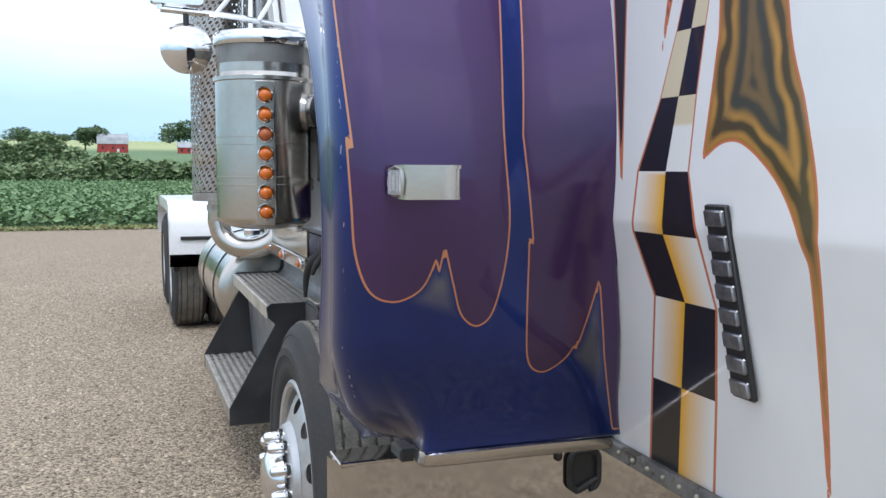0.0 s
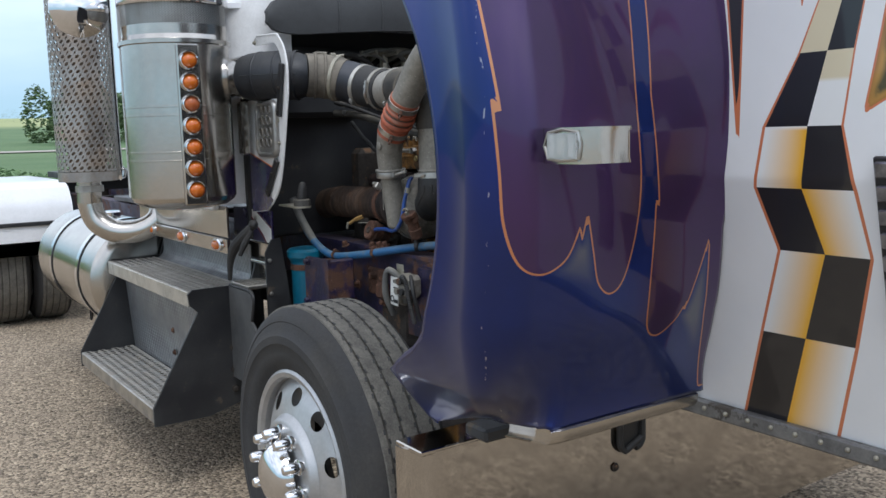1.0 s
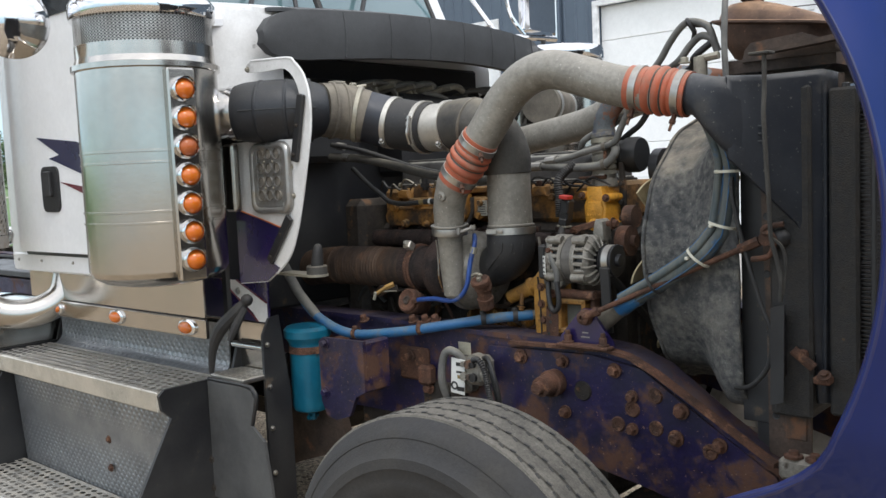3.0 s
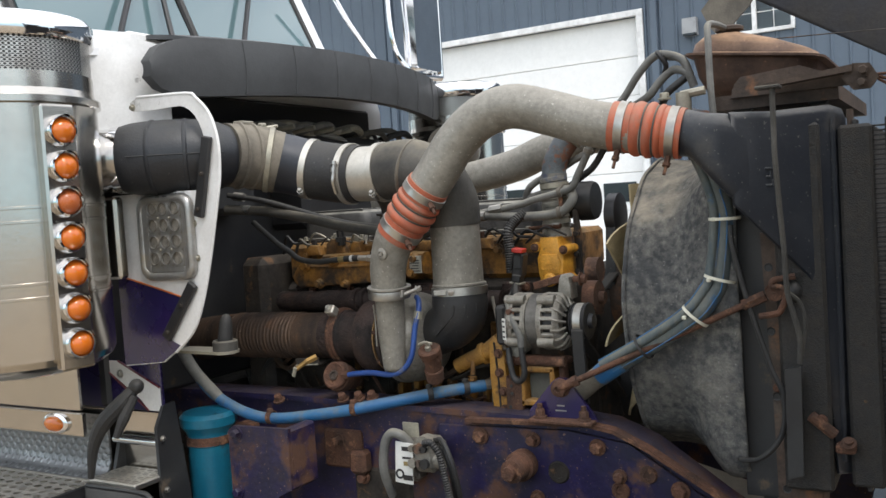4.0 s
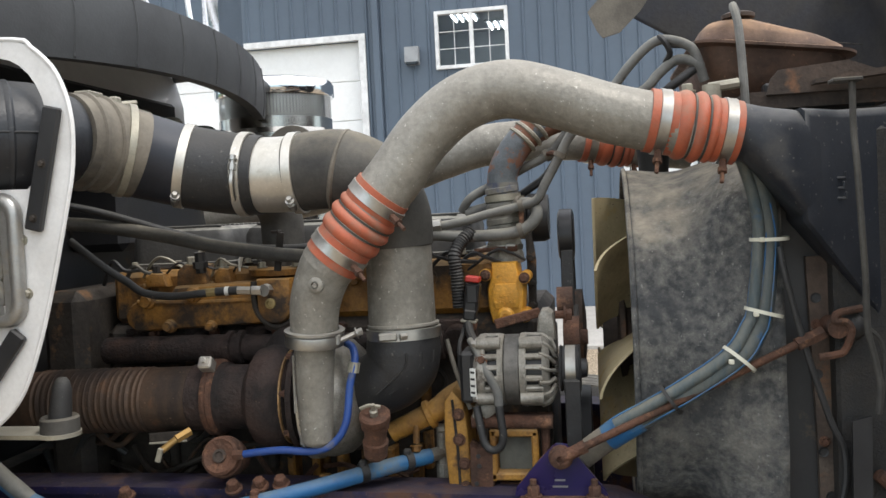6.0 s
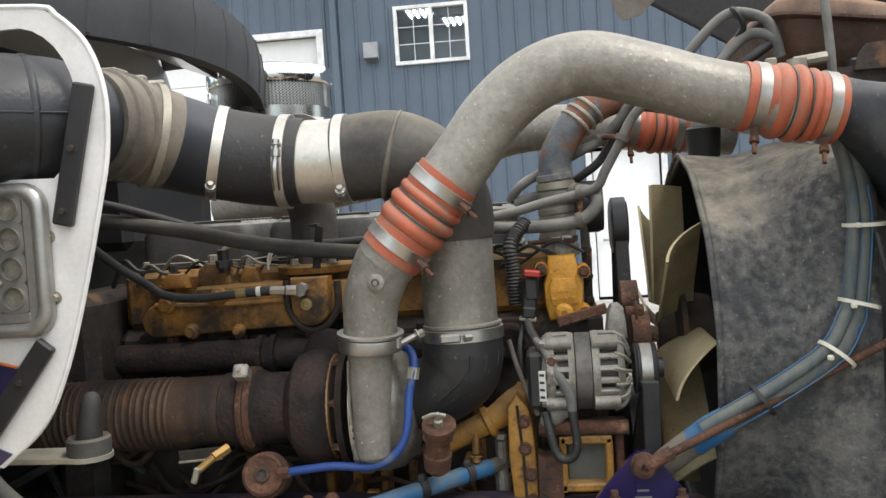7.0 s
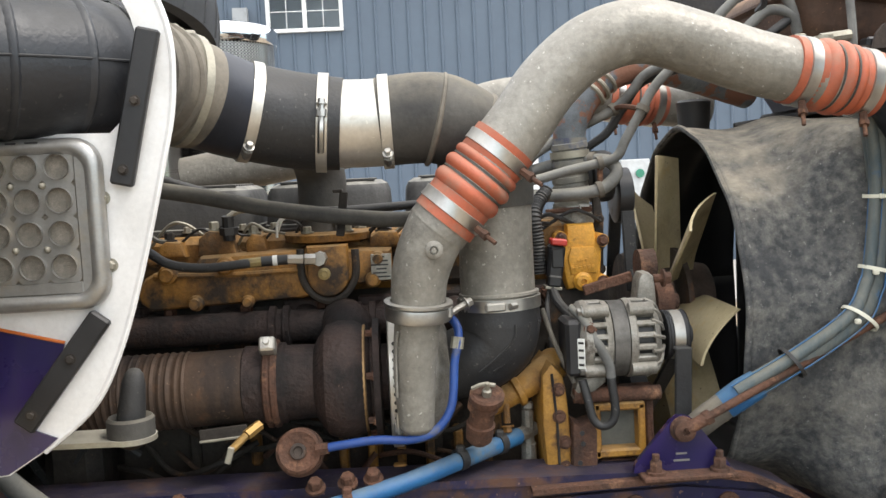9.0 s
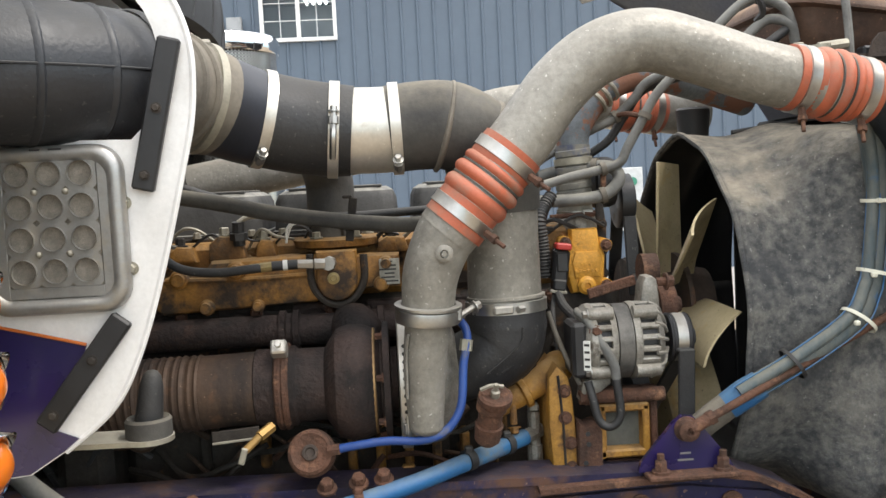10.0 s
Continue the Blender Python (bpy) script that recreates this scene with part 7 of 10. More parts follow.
for a in (150, 215, 300):
    tp("flange_bolt", Geo().bolt((1.375 + 0.066 * math.cos(radians(a)), 3.199 + 0.066 * math.sin(radians(a)), 1.511), (0, 0, 1), 0.008, 0.010), ZINC, case)
for y, z, r in ((3.375, 1.462, 0.012), (3.475, 1.452, 0.012), (3.43, 1.400, 0.010), (3.12, 1.425, 0.010), (3.34, 1.398, 0.008), (3.11, 1.462, 0.009)):
    tp("boss", Geo().lathe([(0, r * 1.5), (0.010, r * 1.3), (0.012, r), (0.020, r * 0.9)], (1.300, y, z), (-1, 0, 0), 14), CAT_YELLOW, case)
tp("data_plate", Geo().box((1.290, 3.104, 1.447), (0.003, 0.036, 0.046), 0.001), surf("data_plate", (0.36, 0.35, 0.30), (0.24, 0.225, 0.19), 60, rough=0.5, bump=0.05), case, "worn data plate")
for k in range(6):
    tp("plate_line", Geo().box((1.2882, 3.104 + 0.003 * (k % 2), 1.430 + 0.007 * k), (0.001, 0.030 - 0.006 * (k % 3), 0.0026), 0), BLACK, case)
# injector bosses and loose fittings between the casting and the covers
rr = random.Random(8)
for y, w, h, mat in ((3.475, 0.050, 0.030, CAT_YELLOW), (3.395, 0.070, 0.046, CAT_YELLOW), (3.325, 0.040, 0.036, CAT_YELLOW), (3.095, 0.060, 0.030, CAT_YELLOW), (3.02, 0.05, 0.034, CAT_YELLOW), (2.93, 0.06, 0.030, CAT_YELLOW)):
    pod = tp("injector_boss", Geo().plate([(y - w / 2, 1.478), (y + w / 2, 1.478), (y + w / 2 * 0.9, 1.478 + h * 0.7), (y + w * 0.2, 1.478 + h), (y - w * 0.35, 1.478 + h * 0.9)], "x", 1.332, 1.40, 0.006), mat, case)
    tp("boss_nut", Geo().bolt((1.350, y + 0.006, 1.476 + h), (0, 0, 1), 0.009, 0.014), rr.choice((DARK_METAL, ZINC, RUST)), case)
tp("sensor", Geo().cyl((1.335, 3.372, 1.505), (1.330, 3.372, 1.548), 0.011, seg=10).cyl((1.332, 3.372, 1.515), (1.331, 3.372, 1.528), 0.016, seg=6), BLACK, case, "black sensor plug")
tp("grey_lead", Geo().tube([(1.331, 3.372, 1.546), (1.335, 3.352, 1.556), (1.345, 3.315, 1.554), (1.36, 3.29, 1.545)], 0.005, 8), ZINC, case)
tp("loose_wire", Geo().tube([(1.335, 3.288, 1.505), (1.330, 3.285, 1.530), (1.328, 3.270, 1.546), (1.335, 3.255, 1.548)], 0.0022, 6, 5).tube([(1.335, 3.286, 1.515), (1.328, 3.276, 1.536), (1.330, 3.262, 1.541)], 0.0020, 6, 5), LABEL_WHITE, case, "pale loose wire")

# three ribbed valve covers
for ya, yb in ((3.340, 3.590), (3.076, 3.326), (2.812, 3.058)):
    ym = (ya + yb) / 2
    vc = tp("valve_cover", Geo().rings([[Vector((x, y, z)) for x, y in rounded(1.430 - g, ya + 0.004 - g, 1.700 + g, yb - 0.004 + g, 0.030, 4)] for z, g in ((1.516, 0.004), (1.522, 0.004), (1.524, 0.0), (1.578, -0.003), (1.592, -0.009), (1.600, -0.022))]),
            GREY_COVER, None, "weathered grey ribbed valve cover")
    for q in range(9):
        tp("rib", Geo().box((1.452 + 0.026 * q, ym, 1.601), (0.008, yb - ya - 0.070, 0.006), 0.002), GREY_COVER, vc)
    tp("flange", Geo().box((1.565, ym, 1.510), (0.285, yb - ya - 0.002, 0.014), 0.003), DARK_METAL, vc)
    for yy in (ya + 0.022, ym, yb - 0.022):
        tp("bolt", Geo().bolt((1.421, yy, 1.517), (0, 0, 1), 0.007, 0.010), ZINC, vc)
tp("breather_tube", Geo().tube([(1.380, 3.206, 1.505), (1.380, 3.206, 1.56), (1.372, 3.208, 1.62), (1.33, 3.225, 1.68)], 0.0445, 22), RUBBER_DUSTY, None, "grey rubber breather tube")
# exhaust manifold
man = tp("exhaust_manifold", Geo().tube([(1.31, 3.58, 1.350), (1.30, 3.35, 1.352), (1.295, 3.18, 1.350), (1.30, 2.86, 1.348)], 0.028, 16), TURBO_IRON, None, "scaled dark exhaust manifold")
for k in range(6):
    y = 2.84 + 0.135 * k
    tp("port", Geo().cyl((1.30, y, 1.350), (1.36, y, 1.360), 0.027, seg=16).box((1.345, y, 1.360), (0.016, 0.080, 0.064), 0.008), TURBO_IRON, man)
    tp("stud", Geo().bolt((1.335, y - 0.030, 1.380), (-1, 0, 0), 0.008, 0.012), RUST, man)
    tp("stud", Geo().bolt((1.335, y + 0.030, 1.338), (-1, 0, 0), 0.008, 0.012), RUST, man)
for y in (3.305, 3.155):
    tp("slip_joint", Geo().lathe([(0, 0.028), (0.002, 0.036), (0.012, 0.036), (0.014, 0.030), (0.024, 0.030), (0.026, 0.036), (0.036, 0.036), (0.038, 0.028)], (1.297, y, 1.351), (0, -1, 0), 24, caps=False), TURBO_IRON, man)

# turbocharger along the side
TZ, TX = 1.271, 1.205
turbo = tp("turbocharger", Geo().lathe([(0, 0.058), (0.004, 0.074), (0.012, 0.088), (0.030, 0.0965), (0.055, 0.098), (0.076, 0.091), (0.088, 0.074), (0.096, 0.061)], (TX, 3.124, TZ), (0, 1, 0), 48)
           .tube([(TX + 0.01, 3.165, TZ + 0.035), (TX + 0.05, 3.165, TZ + 0.072), (TX + 0.095, 3.175, TZ + 0.080)], 0.044, 16), TURBO_IRON, None, "rust-flaked turbocharger turbine housing")
tp("outlet_neck", Geo().lathe([(0, 0.061), (0.050, 0.062), (0.054, 0.067), (0.070, 0.067)], (TX, 3.216, TZ), (0, 1, 0), 40), TURBO_IRON, turbo)
tp("v_band", Geo().lathe([(0, 0.0675), (0.003, 0.0725), (0.009, 0.0735), (0.012, 0.071), (0.015, 0.0735), (0.021, 0.0725), (0.024, 0.0675)], (TX, 3.278, TZ), (0, 1, 0), 44, caps=False), RUST, turbo, "rusted band clamp")
tp("band_lug", Geo().box((TX - 0.046, 3.290, TZ + 0.071), (0.028, 0.026, 0.024), 0.003, Euler((0, radians(33), 0))).bolt((TX - 0.058, 3.290, TZ + 0.080), (-0.8, 0, 0.35), 0.006, 0.008), ALU_CLEAN, turbo, "bright clamp lug")
tp("bearing_housing", Geo().lathe([(0, 0.055), (0.010, 0.055), (0.012, 0.098), (0.022, 0.100), (0.024, 0.075), (0.034, 0.070)], (TX, 3.100, TZ), (0, 1, 0), 40), TURBO_IRON, turbo, "rusty turbine flange")
for k in range(4):
    a = radians(118 + 48 * k)
    tp("flange_bolt", Geo().bolt((TX + 0.093 * math.cos(a), 3.122, TZ + 0.093 * math.sin(a)), (0, 1, 0), 0.006, 0.010), RUST, turbo)
tp("heat_plate", Geo().lathe([(0, 0.084), (0.002, 0.0895), (0.013, 0.0895), (0.015, 0.084)], (TX, 3.134, TZ), (0, 1, 0), 44, caps=False), surf("brass_shield", (0.40, 0.25, 0.11), (0.2, 0.12, 0.06), 14, rough=0.45, metal=0.6, bump=0.1), turbo, "bronze heat band")
tp("compressor_housing", Geo().lathe([(0, 0.062), (0.010, 0.088), (0.03, 0.106), (0.06, 0.113), (0.085, 0.112), (0.098, 0.104)], (TX, 2.995, TZ), (0, 1, 0), 48), CAST, turbo, "cast aluminium compressor housing")
band = tp("compressor_band", Geo().lathe([(0, 0.110), (0.002, 0.1165), (0.018, 0.1165), (0.020, 0.110)], (TX, 3.078, TZ), (0, 1, 0), 56, caps=False), ALU_CLEAN, turbo, "perforated bright band")
for k in range(14):
    a = radians(142 + 6.6 * k)
    tp("band_hole", Geo().cyl((TX + 0.1155 * math.cos(a), 3.088, TZ + 0.1155 * math.sin(a)), (TX + 0.1172 * math.cos(a), 3.088, TZ + 0.1172 * math.sin(a)), 0.0034, seg=10), DARK_METAL, turbo)
tp("band_bolt", Geo().box((1.100, 3.086, 1.212), (0.012, 0.016, 0.020), 0.003).cyl((1.094, 3.086, 1.200), (1.094, 3.086, 1.236), 0.004, seg=8), STEEL, turbo)
exh = tp("exhaust_pipe", Geo().tube([(TX, 3.30, TZ), (TX, 3.43, TZ - 0.003), (TX, 3.62, TZ - 0.004), (TX + 0.01, 3.80, TZ - 0.02), (TX + 0.02, 3.96, TZ - 0.06)], 0.0615, 32), EXHAUST, None, "heat-browned exhaust down pipe")
tp("dark_collar", Geo().lathe([(0, 0.0618), (0.002, 0.0636), (0.034, 0.0640), (0.036, 0.0618)], (TX, 3.300, TZ), (0, 1, 0), 36, caps=False), TURBO_IRON, exh)
tp("flex_section", Geo().tube([(TX, 3.425, TZ - 0.003), (TX, 3.54, TZ - 0.004), (TX, 3.66, TZ - 0.006)], 0.0625, 32, 8, True, 0.0018, 0.0125), EXHAUST, exh, "ribbed flexible section")
tp("drain_flange", Geo().box((1.17, 3.365, 1.203), (0.070, 0.076, 0.005), 0.002).box((1.137, 3.365, 1.211), (0.005, 0.076, 0.018), 0.002, Euler((radians(-4), 0, 0))), DARK_METAL, exh)
tp("flange_edge", Geo().box((1.133, 3.365, 1.2015), (0.004, 0.076, 0.004), 0.001, Euler((radians(-4), 0, 0))), ZINC, exh)
tp("brass_fitting", Geo().cyl((1.075, 3.318, 1.222), (1.058, 3.338, 1.206), 0.0062, seg=10).cyl((1.075, 3.318, 1.222), (1.095, 3.30, 1.232), 0.0085, seg=6), surf("brass", (0.38, 0.23, 0.07), (0.25, 0.16, 0.06), 20, rough=0.5, metal=0.6, bump=0.1), exh, "tarnished brass fitting")
tp("fitting_lever", Geo().box((1.053, 3.341, 1.199), (0.006, 0.010, 0.026), 0.003, Euler((radians(18), 0, 0))), ZINC, exh)
# actuator can with blue line
can = tp("actuator_can", Geo().lathe([(0.004, 0.010), (0.002, 0.026), (0.0, 0.030), (0.003, 0.0345), (0.010, 0.036), (0.012, 0.034), (0.016, 0.034), (0.018, 0.0375), (0.026, 0.0385), (0.028, 0.035), (0.052, 0.034), (0.060, 0.028), (0.085, 0.024)], (1.085, 3.243, 1.189), (0.93, -0.02, -0.34), 36), RUST, None, "rusty round actuator can")
tp("can_centre", Geo().lathe([(0.003, 0.013), (-0.001, 0.012), (-0.0015, 0.008), (0.002, 0.006)], (1.085, 3.243, 1.189), (0.93, -0.02, -0.34), 20), POST_RUST, can)
tp("blue_line", Geo().tube([(1.088, 3.205, 1.190), (1.084, 3.165, 1.196), (1.082, 3.12, 1.200), (1.080, 3.067, 1.198), (1.08, 3.028, 1.211), (1.083, 3.003, 1.247), (1.092, 2.995, 1.31), (1.10, 2.986, 1.352), (1.112, 2.992, 1.374), (1.13, 3.008, 1.380)], 0.0068, 12), BLUE_LINE, None, "bright blue rubber pressure line")
tp("line_fitting", Geo().cyl((1.088, 3.215, 1.189), (1.087, 3.196, 1.191), 0.0098, seg=6), RUST)
tp("line_fitting", Geo().cyl((1.099, 2.990, 1.332), (1.102, 2.987, 1.350), 0.0105, seg=8), ZINC)

# charge pipe from the turbo over to the cooler
PIPE = [(1.090, 3.058, 1.216), (1.085, 3.057, 1.30), (1.072, 3.048, 1.392), (1.064, 3.040, 1.462), (1.056, 3.014, 1.522), (1.05, 2.952, 1.592), (1.055, 2.886, 1.668), (1.06, 2.833, 1.735), (1.062, 2.768, 1.784), (1.065, 2.692, 1.801), (1.068, 2.603, 1.777),
        (1.07, 2.520, 1.748), (1.076, 2.405, 1.720), (1.09, 2.345, 1.710)]
charge = tp("charge_pipe", Geo().tube(PIPE[4:], 0.0480, 36, 10), ALU, None, "dusty aluminium charge-air pipe arching over the engine")
tp("outlet_elbow", Geo().tube(PIPE[:3], [0.0275, 0.0330, 0.0360], 28, 8).ball((1.090, 3.058, 1.217), 0.0272, (1, 1, 0.55), 24, 10), ALU, charge, "cast compressor outlet")
tp("upper_elbow", Geo().tube([PIPE[2], PIPE[3], PIPE[4], (1.0535, 2.985, 1.556)], [0.0400, 0.0435, 0.0465, 0.0470], 32, 8), ALU, charge, "cast elbow with a brass plug")
tp("elbow_clamp", Geo().lathe([(0, 0.043), (0.001, 0.0500), (0.004, 0.0508), (0.018, 0.0508), (0.021, 0.0500), (0.022, 0.043)], (1.073, 3.048, 1.386), (-0.08, -0.06, 1), 40, caps=False)
   .lathe([(0.021, 0.0470), (0.024, 0.0525), (0.028, 0.0525), (0.029, 0.043)], (1.073, 3.048, 1.386), (-0.08, -0.06, 1), 40, caps=False), STEEL, charge, "bright band clamp")
tp("clamp_bolt", Geo().cyl((1.058, 3.000, 1.394), (1.078, 2.975, 1.404), 0.005, seg=8).bolt((1.078, 2.975, 1.404), (0.4, -0.9, 0.3), 0.007, 0.010).box((1.056, 3.002, 1.397), (0.014, 0.012, 0.020), 0.003), STEEL, charge)
tp("elbow_plug", Geo().lathe([(-0.006, 0.014), (0.006, 0.0135), (0.008, 0.011), (0.009, 0.0065), (0.005, 0.0055)], (1.017, 3.021, 1.495), (-1, 0.05, -0.05), 20).lathe([(0.004, 0.0045), (0.011, 0.0038)], (1.017, 3.021, 1.495), (-1, 0.05, -0.05), 8), ALU, charge, "round port plug")
tp("casting_seam", Geo().tube([(1.061, 3.086, 1.27), (1.058, 3.084, 1.34), (1.048, 3.080, 1.372)], 0.0022, 6, 4), ALU, charge)


def hump_hose(name, a, b, r, parent, label):
    """A red silicone coupling of three bulges parted by two wire grooves, with bright bands at both ends."""
    a, b = Vector(a), Vector(b)
    L = (b - a).length
    rows = [(0, 0.0005), (0, 0.0035), (0.30, 0.0035)]
    for f0, f1, hgt in ((0.30, 0.46, 0.0085), (0.48, 0.62, 0.0095), (0.64, 0.74, 0.0070)):
        rows += [(f0 + (f1 - f0) * q / 8, 0.0025 + (hgt - 0.0025) * math.sin(math.pi * q / 8) ** 0.7) for q in range(9)]
    rows += [(0.76, 0.0035), (1.0, 0.0035), (1.0, 0.0005)]
    d = (b - a).normalized()
    h = tp(name, Geo().lathe([(L * f, r + e) for f, e in rows], a, d, 44), RED_HOSE, parent, label, angle=60)
    for f in (0.47, 0.63):
        tp("groove_wire", Geo().lathe([(-0.002, r + 0.001), (-0.0015, r + 0.0048), (0.0015, r + 0.0048), (0.002, r + 0.001)], a + d * L * f, d, 40, caps=False), RUBBER_DUSTY, parent)
    for f0, f1 in ((0.09, 0.22), (0.80, 0.93)):
        w = L * (f1 - f0)
        tp("hose_band", Geo().lathe([(0, r + 0.0025), (0.001, r + 0.0058), (w * 0.5, r + 0.0052), (w - 0.001, r + 0.0058), (w, r + 0.0025)], a + d * L * f0, d, 44, caps=False), STEEL, parent, "stainless hose band")
        side = Vector((-0.42, 0, -0.9)).normalized()
        side = (side - d * side.dot(d)).normalized()
        p = a + d * L * (f0 + f1) / 2 + side * (r + 0.005)
        tp("band_screw", Geo().cyl(p - side * 0.004, p + side * 0.018, 0.0062, seg=6).cyl(p + side * 0.014, p + side * 0.022, 0.0078, seg=6).cyl(p + side * 0.020, p + side * 0.040, 0.0035, seg=8), RUST, parent, "rusted band screw")
    return h


hump_hose("lower_coupling", (1.0545, 3.004, 1.5325), (1.0525, 2.906, 1.6455), 0.0472, charge, "red silicone hump hose")
hump_hose("upper_coupling", (1.0725, 2.472, 1.7365), (1.087, 2.332, 1.708), 0.0478, charge, "red silicone hump hose")

# intake tract from the air cleaner to the turbo
intake = tp("intake_elbow", Geo().tube([(0.69, 3.70, 1.755), (0.735, 3.685, 1.755), (0.775, 3.622, 1.757), (0.800, 3.580, 1.757)], 0.076, 32), CHROME, None, "chrome intake elbow on the air cleaner")
tp("elbow_band", Geo().lathe([(0, 0.076), (0.001, 0.0805), (0.019, 0.0805), (0.020, 0.076)], (0.781, 3.612, 1.757), (0.53, -0.85, 0), 40, caps=False), CHROME, intake)
tp("intake_hose", Geo().tube([(0.794, 3.592, 1.757), (0.806, 3.570, 1.757), (0.830, 3.532, 1.757), (0.862, 3.490, 1.757), (0.900, 3.450, 1.756), (0.930, 3.428, 1.755), (0.955, 3.415, 1.755)], [0.081, 0.0865, 0.0895, 0.0905, 0.0885, 0.082, 0.072], 36), INTAKE_BLACK, intake, "ribbed black rubber intake hose")
for q, dr in (((0.826, 3.538, 1.757), (0.55, -0.83, 0)), ((0.872, 3.478, 1.757), (0.66, -0.75, 0)), ((0.915, 3.438, 1.756), (0.76, -0.65, 0))):
    tp("hose_rib", Geo().lathe([(0, 0.0885), (0.004, 0.0912), (0.009, 0.0914), (0.013, 0.0885)], q, dr, 44, caps=False), INTAKE_BLACK, intake)
for zz, k in ((1.757, 0.0905),):
    tp("seam_rib", Geo().tube([(0.806 - 0.83 * k, 3.570 - 0.53 * k, zz), (0.846 - 0.78 * k, 3.510 - 0.62 * k, zz), (0.900 - 0.70 * k, 3.450 - 0.71 * k, zz), (0.934 - 0.62 * k, 3.424 - 0.72 * k, zz)], 0.0018, 6), INTAKE_BLACK, intake)
tp("tan_sleeve", Geo().tube([(0.945, 3.42, 1.756), (1.0, 3.405, 1.753), (1.04, 3.382, 1.745), (1.068, 3.352, 1.733)], [0.078, 0.080, 0.079, 0.078], 36), RUBBER_TAN, intake, "dust-tan rubber sleeve")
for q in ((0.975, 3.412, 1.7545), (1.008, 3.400, 1.752)):
    tp("sleeve_rib", Geo().lathe([(0, 0.0790), (0.003, 0.0835), (0.009, 0.0835), (0.012, 0.0790)], q, (0.9, -0.4, -0.05), 40, caps=False), RUBBER_TAN, intake)
tp("sleeve_ring", Geo().lathe([(0, 0.078), (0.002, 0.083), (0.014, 0.083), (0.016, 0.078)], (1.046, 3.376, 1.743), (0.62, -0.75, -0.2), 40, caps=False), ZINC, intake)
tp("ring_bolt", Geo().cyl((1.05, 3.37, 1.822), (1.075, 3.355, 1.826), 0.005, seg=8).box((1.04, 3.375, 1.826), (0.02, 0.016, 0.016), 0.003).box((1.000, 3.400, 1.834), (0.045, 0.030, 0.010), 0.003), ZINC, intake)
tp("navy_tube", Geo().tube([(1.055, 3.366, 1.738), (1.085, 3.335, 1.727), (1.108, 3.305, 1.716), (1.124, 3.265, 1.706)], [0.0765, 0.0755, 0.0745, 0.0730], 36), NAVY_TUBE, intake, "dark navy reducer tube")
tp("black_boot", Geo().tube([(1.116, 3.290, 1.712), (1.130, 3.238, 1.700), (1.135, 3.19, 1.692), (1.136, 3.150, 1.688)], [0.0745, 0.0745, 0.0740, 0.0715], 36), RUBBER, intake, "black rubber boot")
tp("bright_sleeve", Geo().tube([(1.136, 3.175, 1.690), (1.136, 3.12, 1.6875), (1.136, 3.075, 1.6885)], 0.0680, 36), ALU_CLEAN, intake, "bright aluminium joining sleeve")
tp("black_elbow", Geo().tube([(1.136, 3.092, 1.688), (1.136, 3.035, 1.692), (1.139, 2.990, 1.688), (1.153, 2.942, 1.660), (1.168, 2.917, 1.605), (1.172, 2.914, 1.55)], [0.0690, 0.0705, 0.0705, 0.068, 0.066, 0.064], 36), RUBBER_DUSTY, intake, "dusty rubber elbow")
for c, d in (((1.1375, 3.008, 1.690), (0.05, -1, -0.25)), ((1.147, 2.958, 1.670), (0.25, -0.78, -0.6))):
    tp("elbow_rib", Geo().lathe([(0, 0.0700), (0.003, 0.0745), (0.007, 0.0745), (0.010, 0.0700)], c, d, 44, caps=False), RUBBER_TAN, intake)
for c, d, r in (((1.113, 3.296, 1.7135), (0.30, -0.93, -0.22), 0.0752), ((1.1355, 3.188, 1.692), (0.06, -1, -0.08), 0.0748), ((1.136, 3.090, 1.6885), (0, -1, 0.03), 0.0712)):
    dv = Vector(d).normalized()
    tp("band_clamp", Geo().lathe([(0, r - 0.001), (0.0005, r + 0.0022), (0.0165, r + 0.0022), (0.017, r - 0.001)], c, dv, 44, caps=False), ALU_CLEAN, intake, "bright T-bolt clamp")
    low = Vector((-0.62, 0, -0.78)) if r != 0.0748 else Vector((-0.98, 0, 0.12))
    low = (low - dv * low.dot(dv)).normalized()
    p = Vector(c) + dv * 0.008 + low * (r + 0.005)
    up = dv.cross(low).normalized()
    tp("clamp_bolt", Geo().cyl(p - up * 0.013, p + up * 0.012, 0.0048, seg=8).cyl(p - up * 0.006, p + up * 0.005, 0.0078, seg=8).bolt(p - up * 0.013, -up, 0.0058, 0.008), STEEL, intake, "T-bolt with its nut")
    if r == 0.0748:
        tp("worm_tail", Geo().tube([p + up * 0.012, p + up * 0.030 + low * -0.001, p + up * 0.055 - low * 0.018], 0.0052, 6, 5), STEEL, intake)
down = tp("turbo_inlet_pipe", Geo().tube([(1.172, 2.914, 1.585), (1.174, 2.914, 1.50), (1.175, 2.914, 1.395)], [0.060, 0.060, 0.0615], 40), ALU, None, "dusty aluminium turbo inlet pipe")
tp("inlet_clamp", Geo().lathe([(0, 0.0625), (0.0008, 0.0682), (0.0195, 0.0682), (0.020, 0.0625)], (1.175, 2.912, 1.381), (0.02, 0.02, 1), 44, caps=False).box((1.106, 2.926, 1.392), (0.012, 0.034, 0.014), 0.004, Euler((0, 0, radians(12)))).cyl((1.102, 2.903, 1.392), (1.110, 2.893, 1.392), 0.006, seg=6), STEEL, down, "worm-drive clamp")
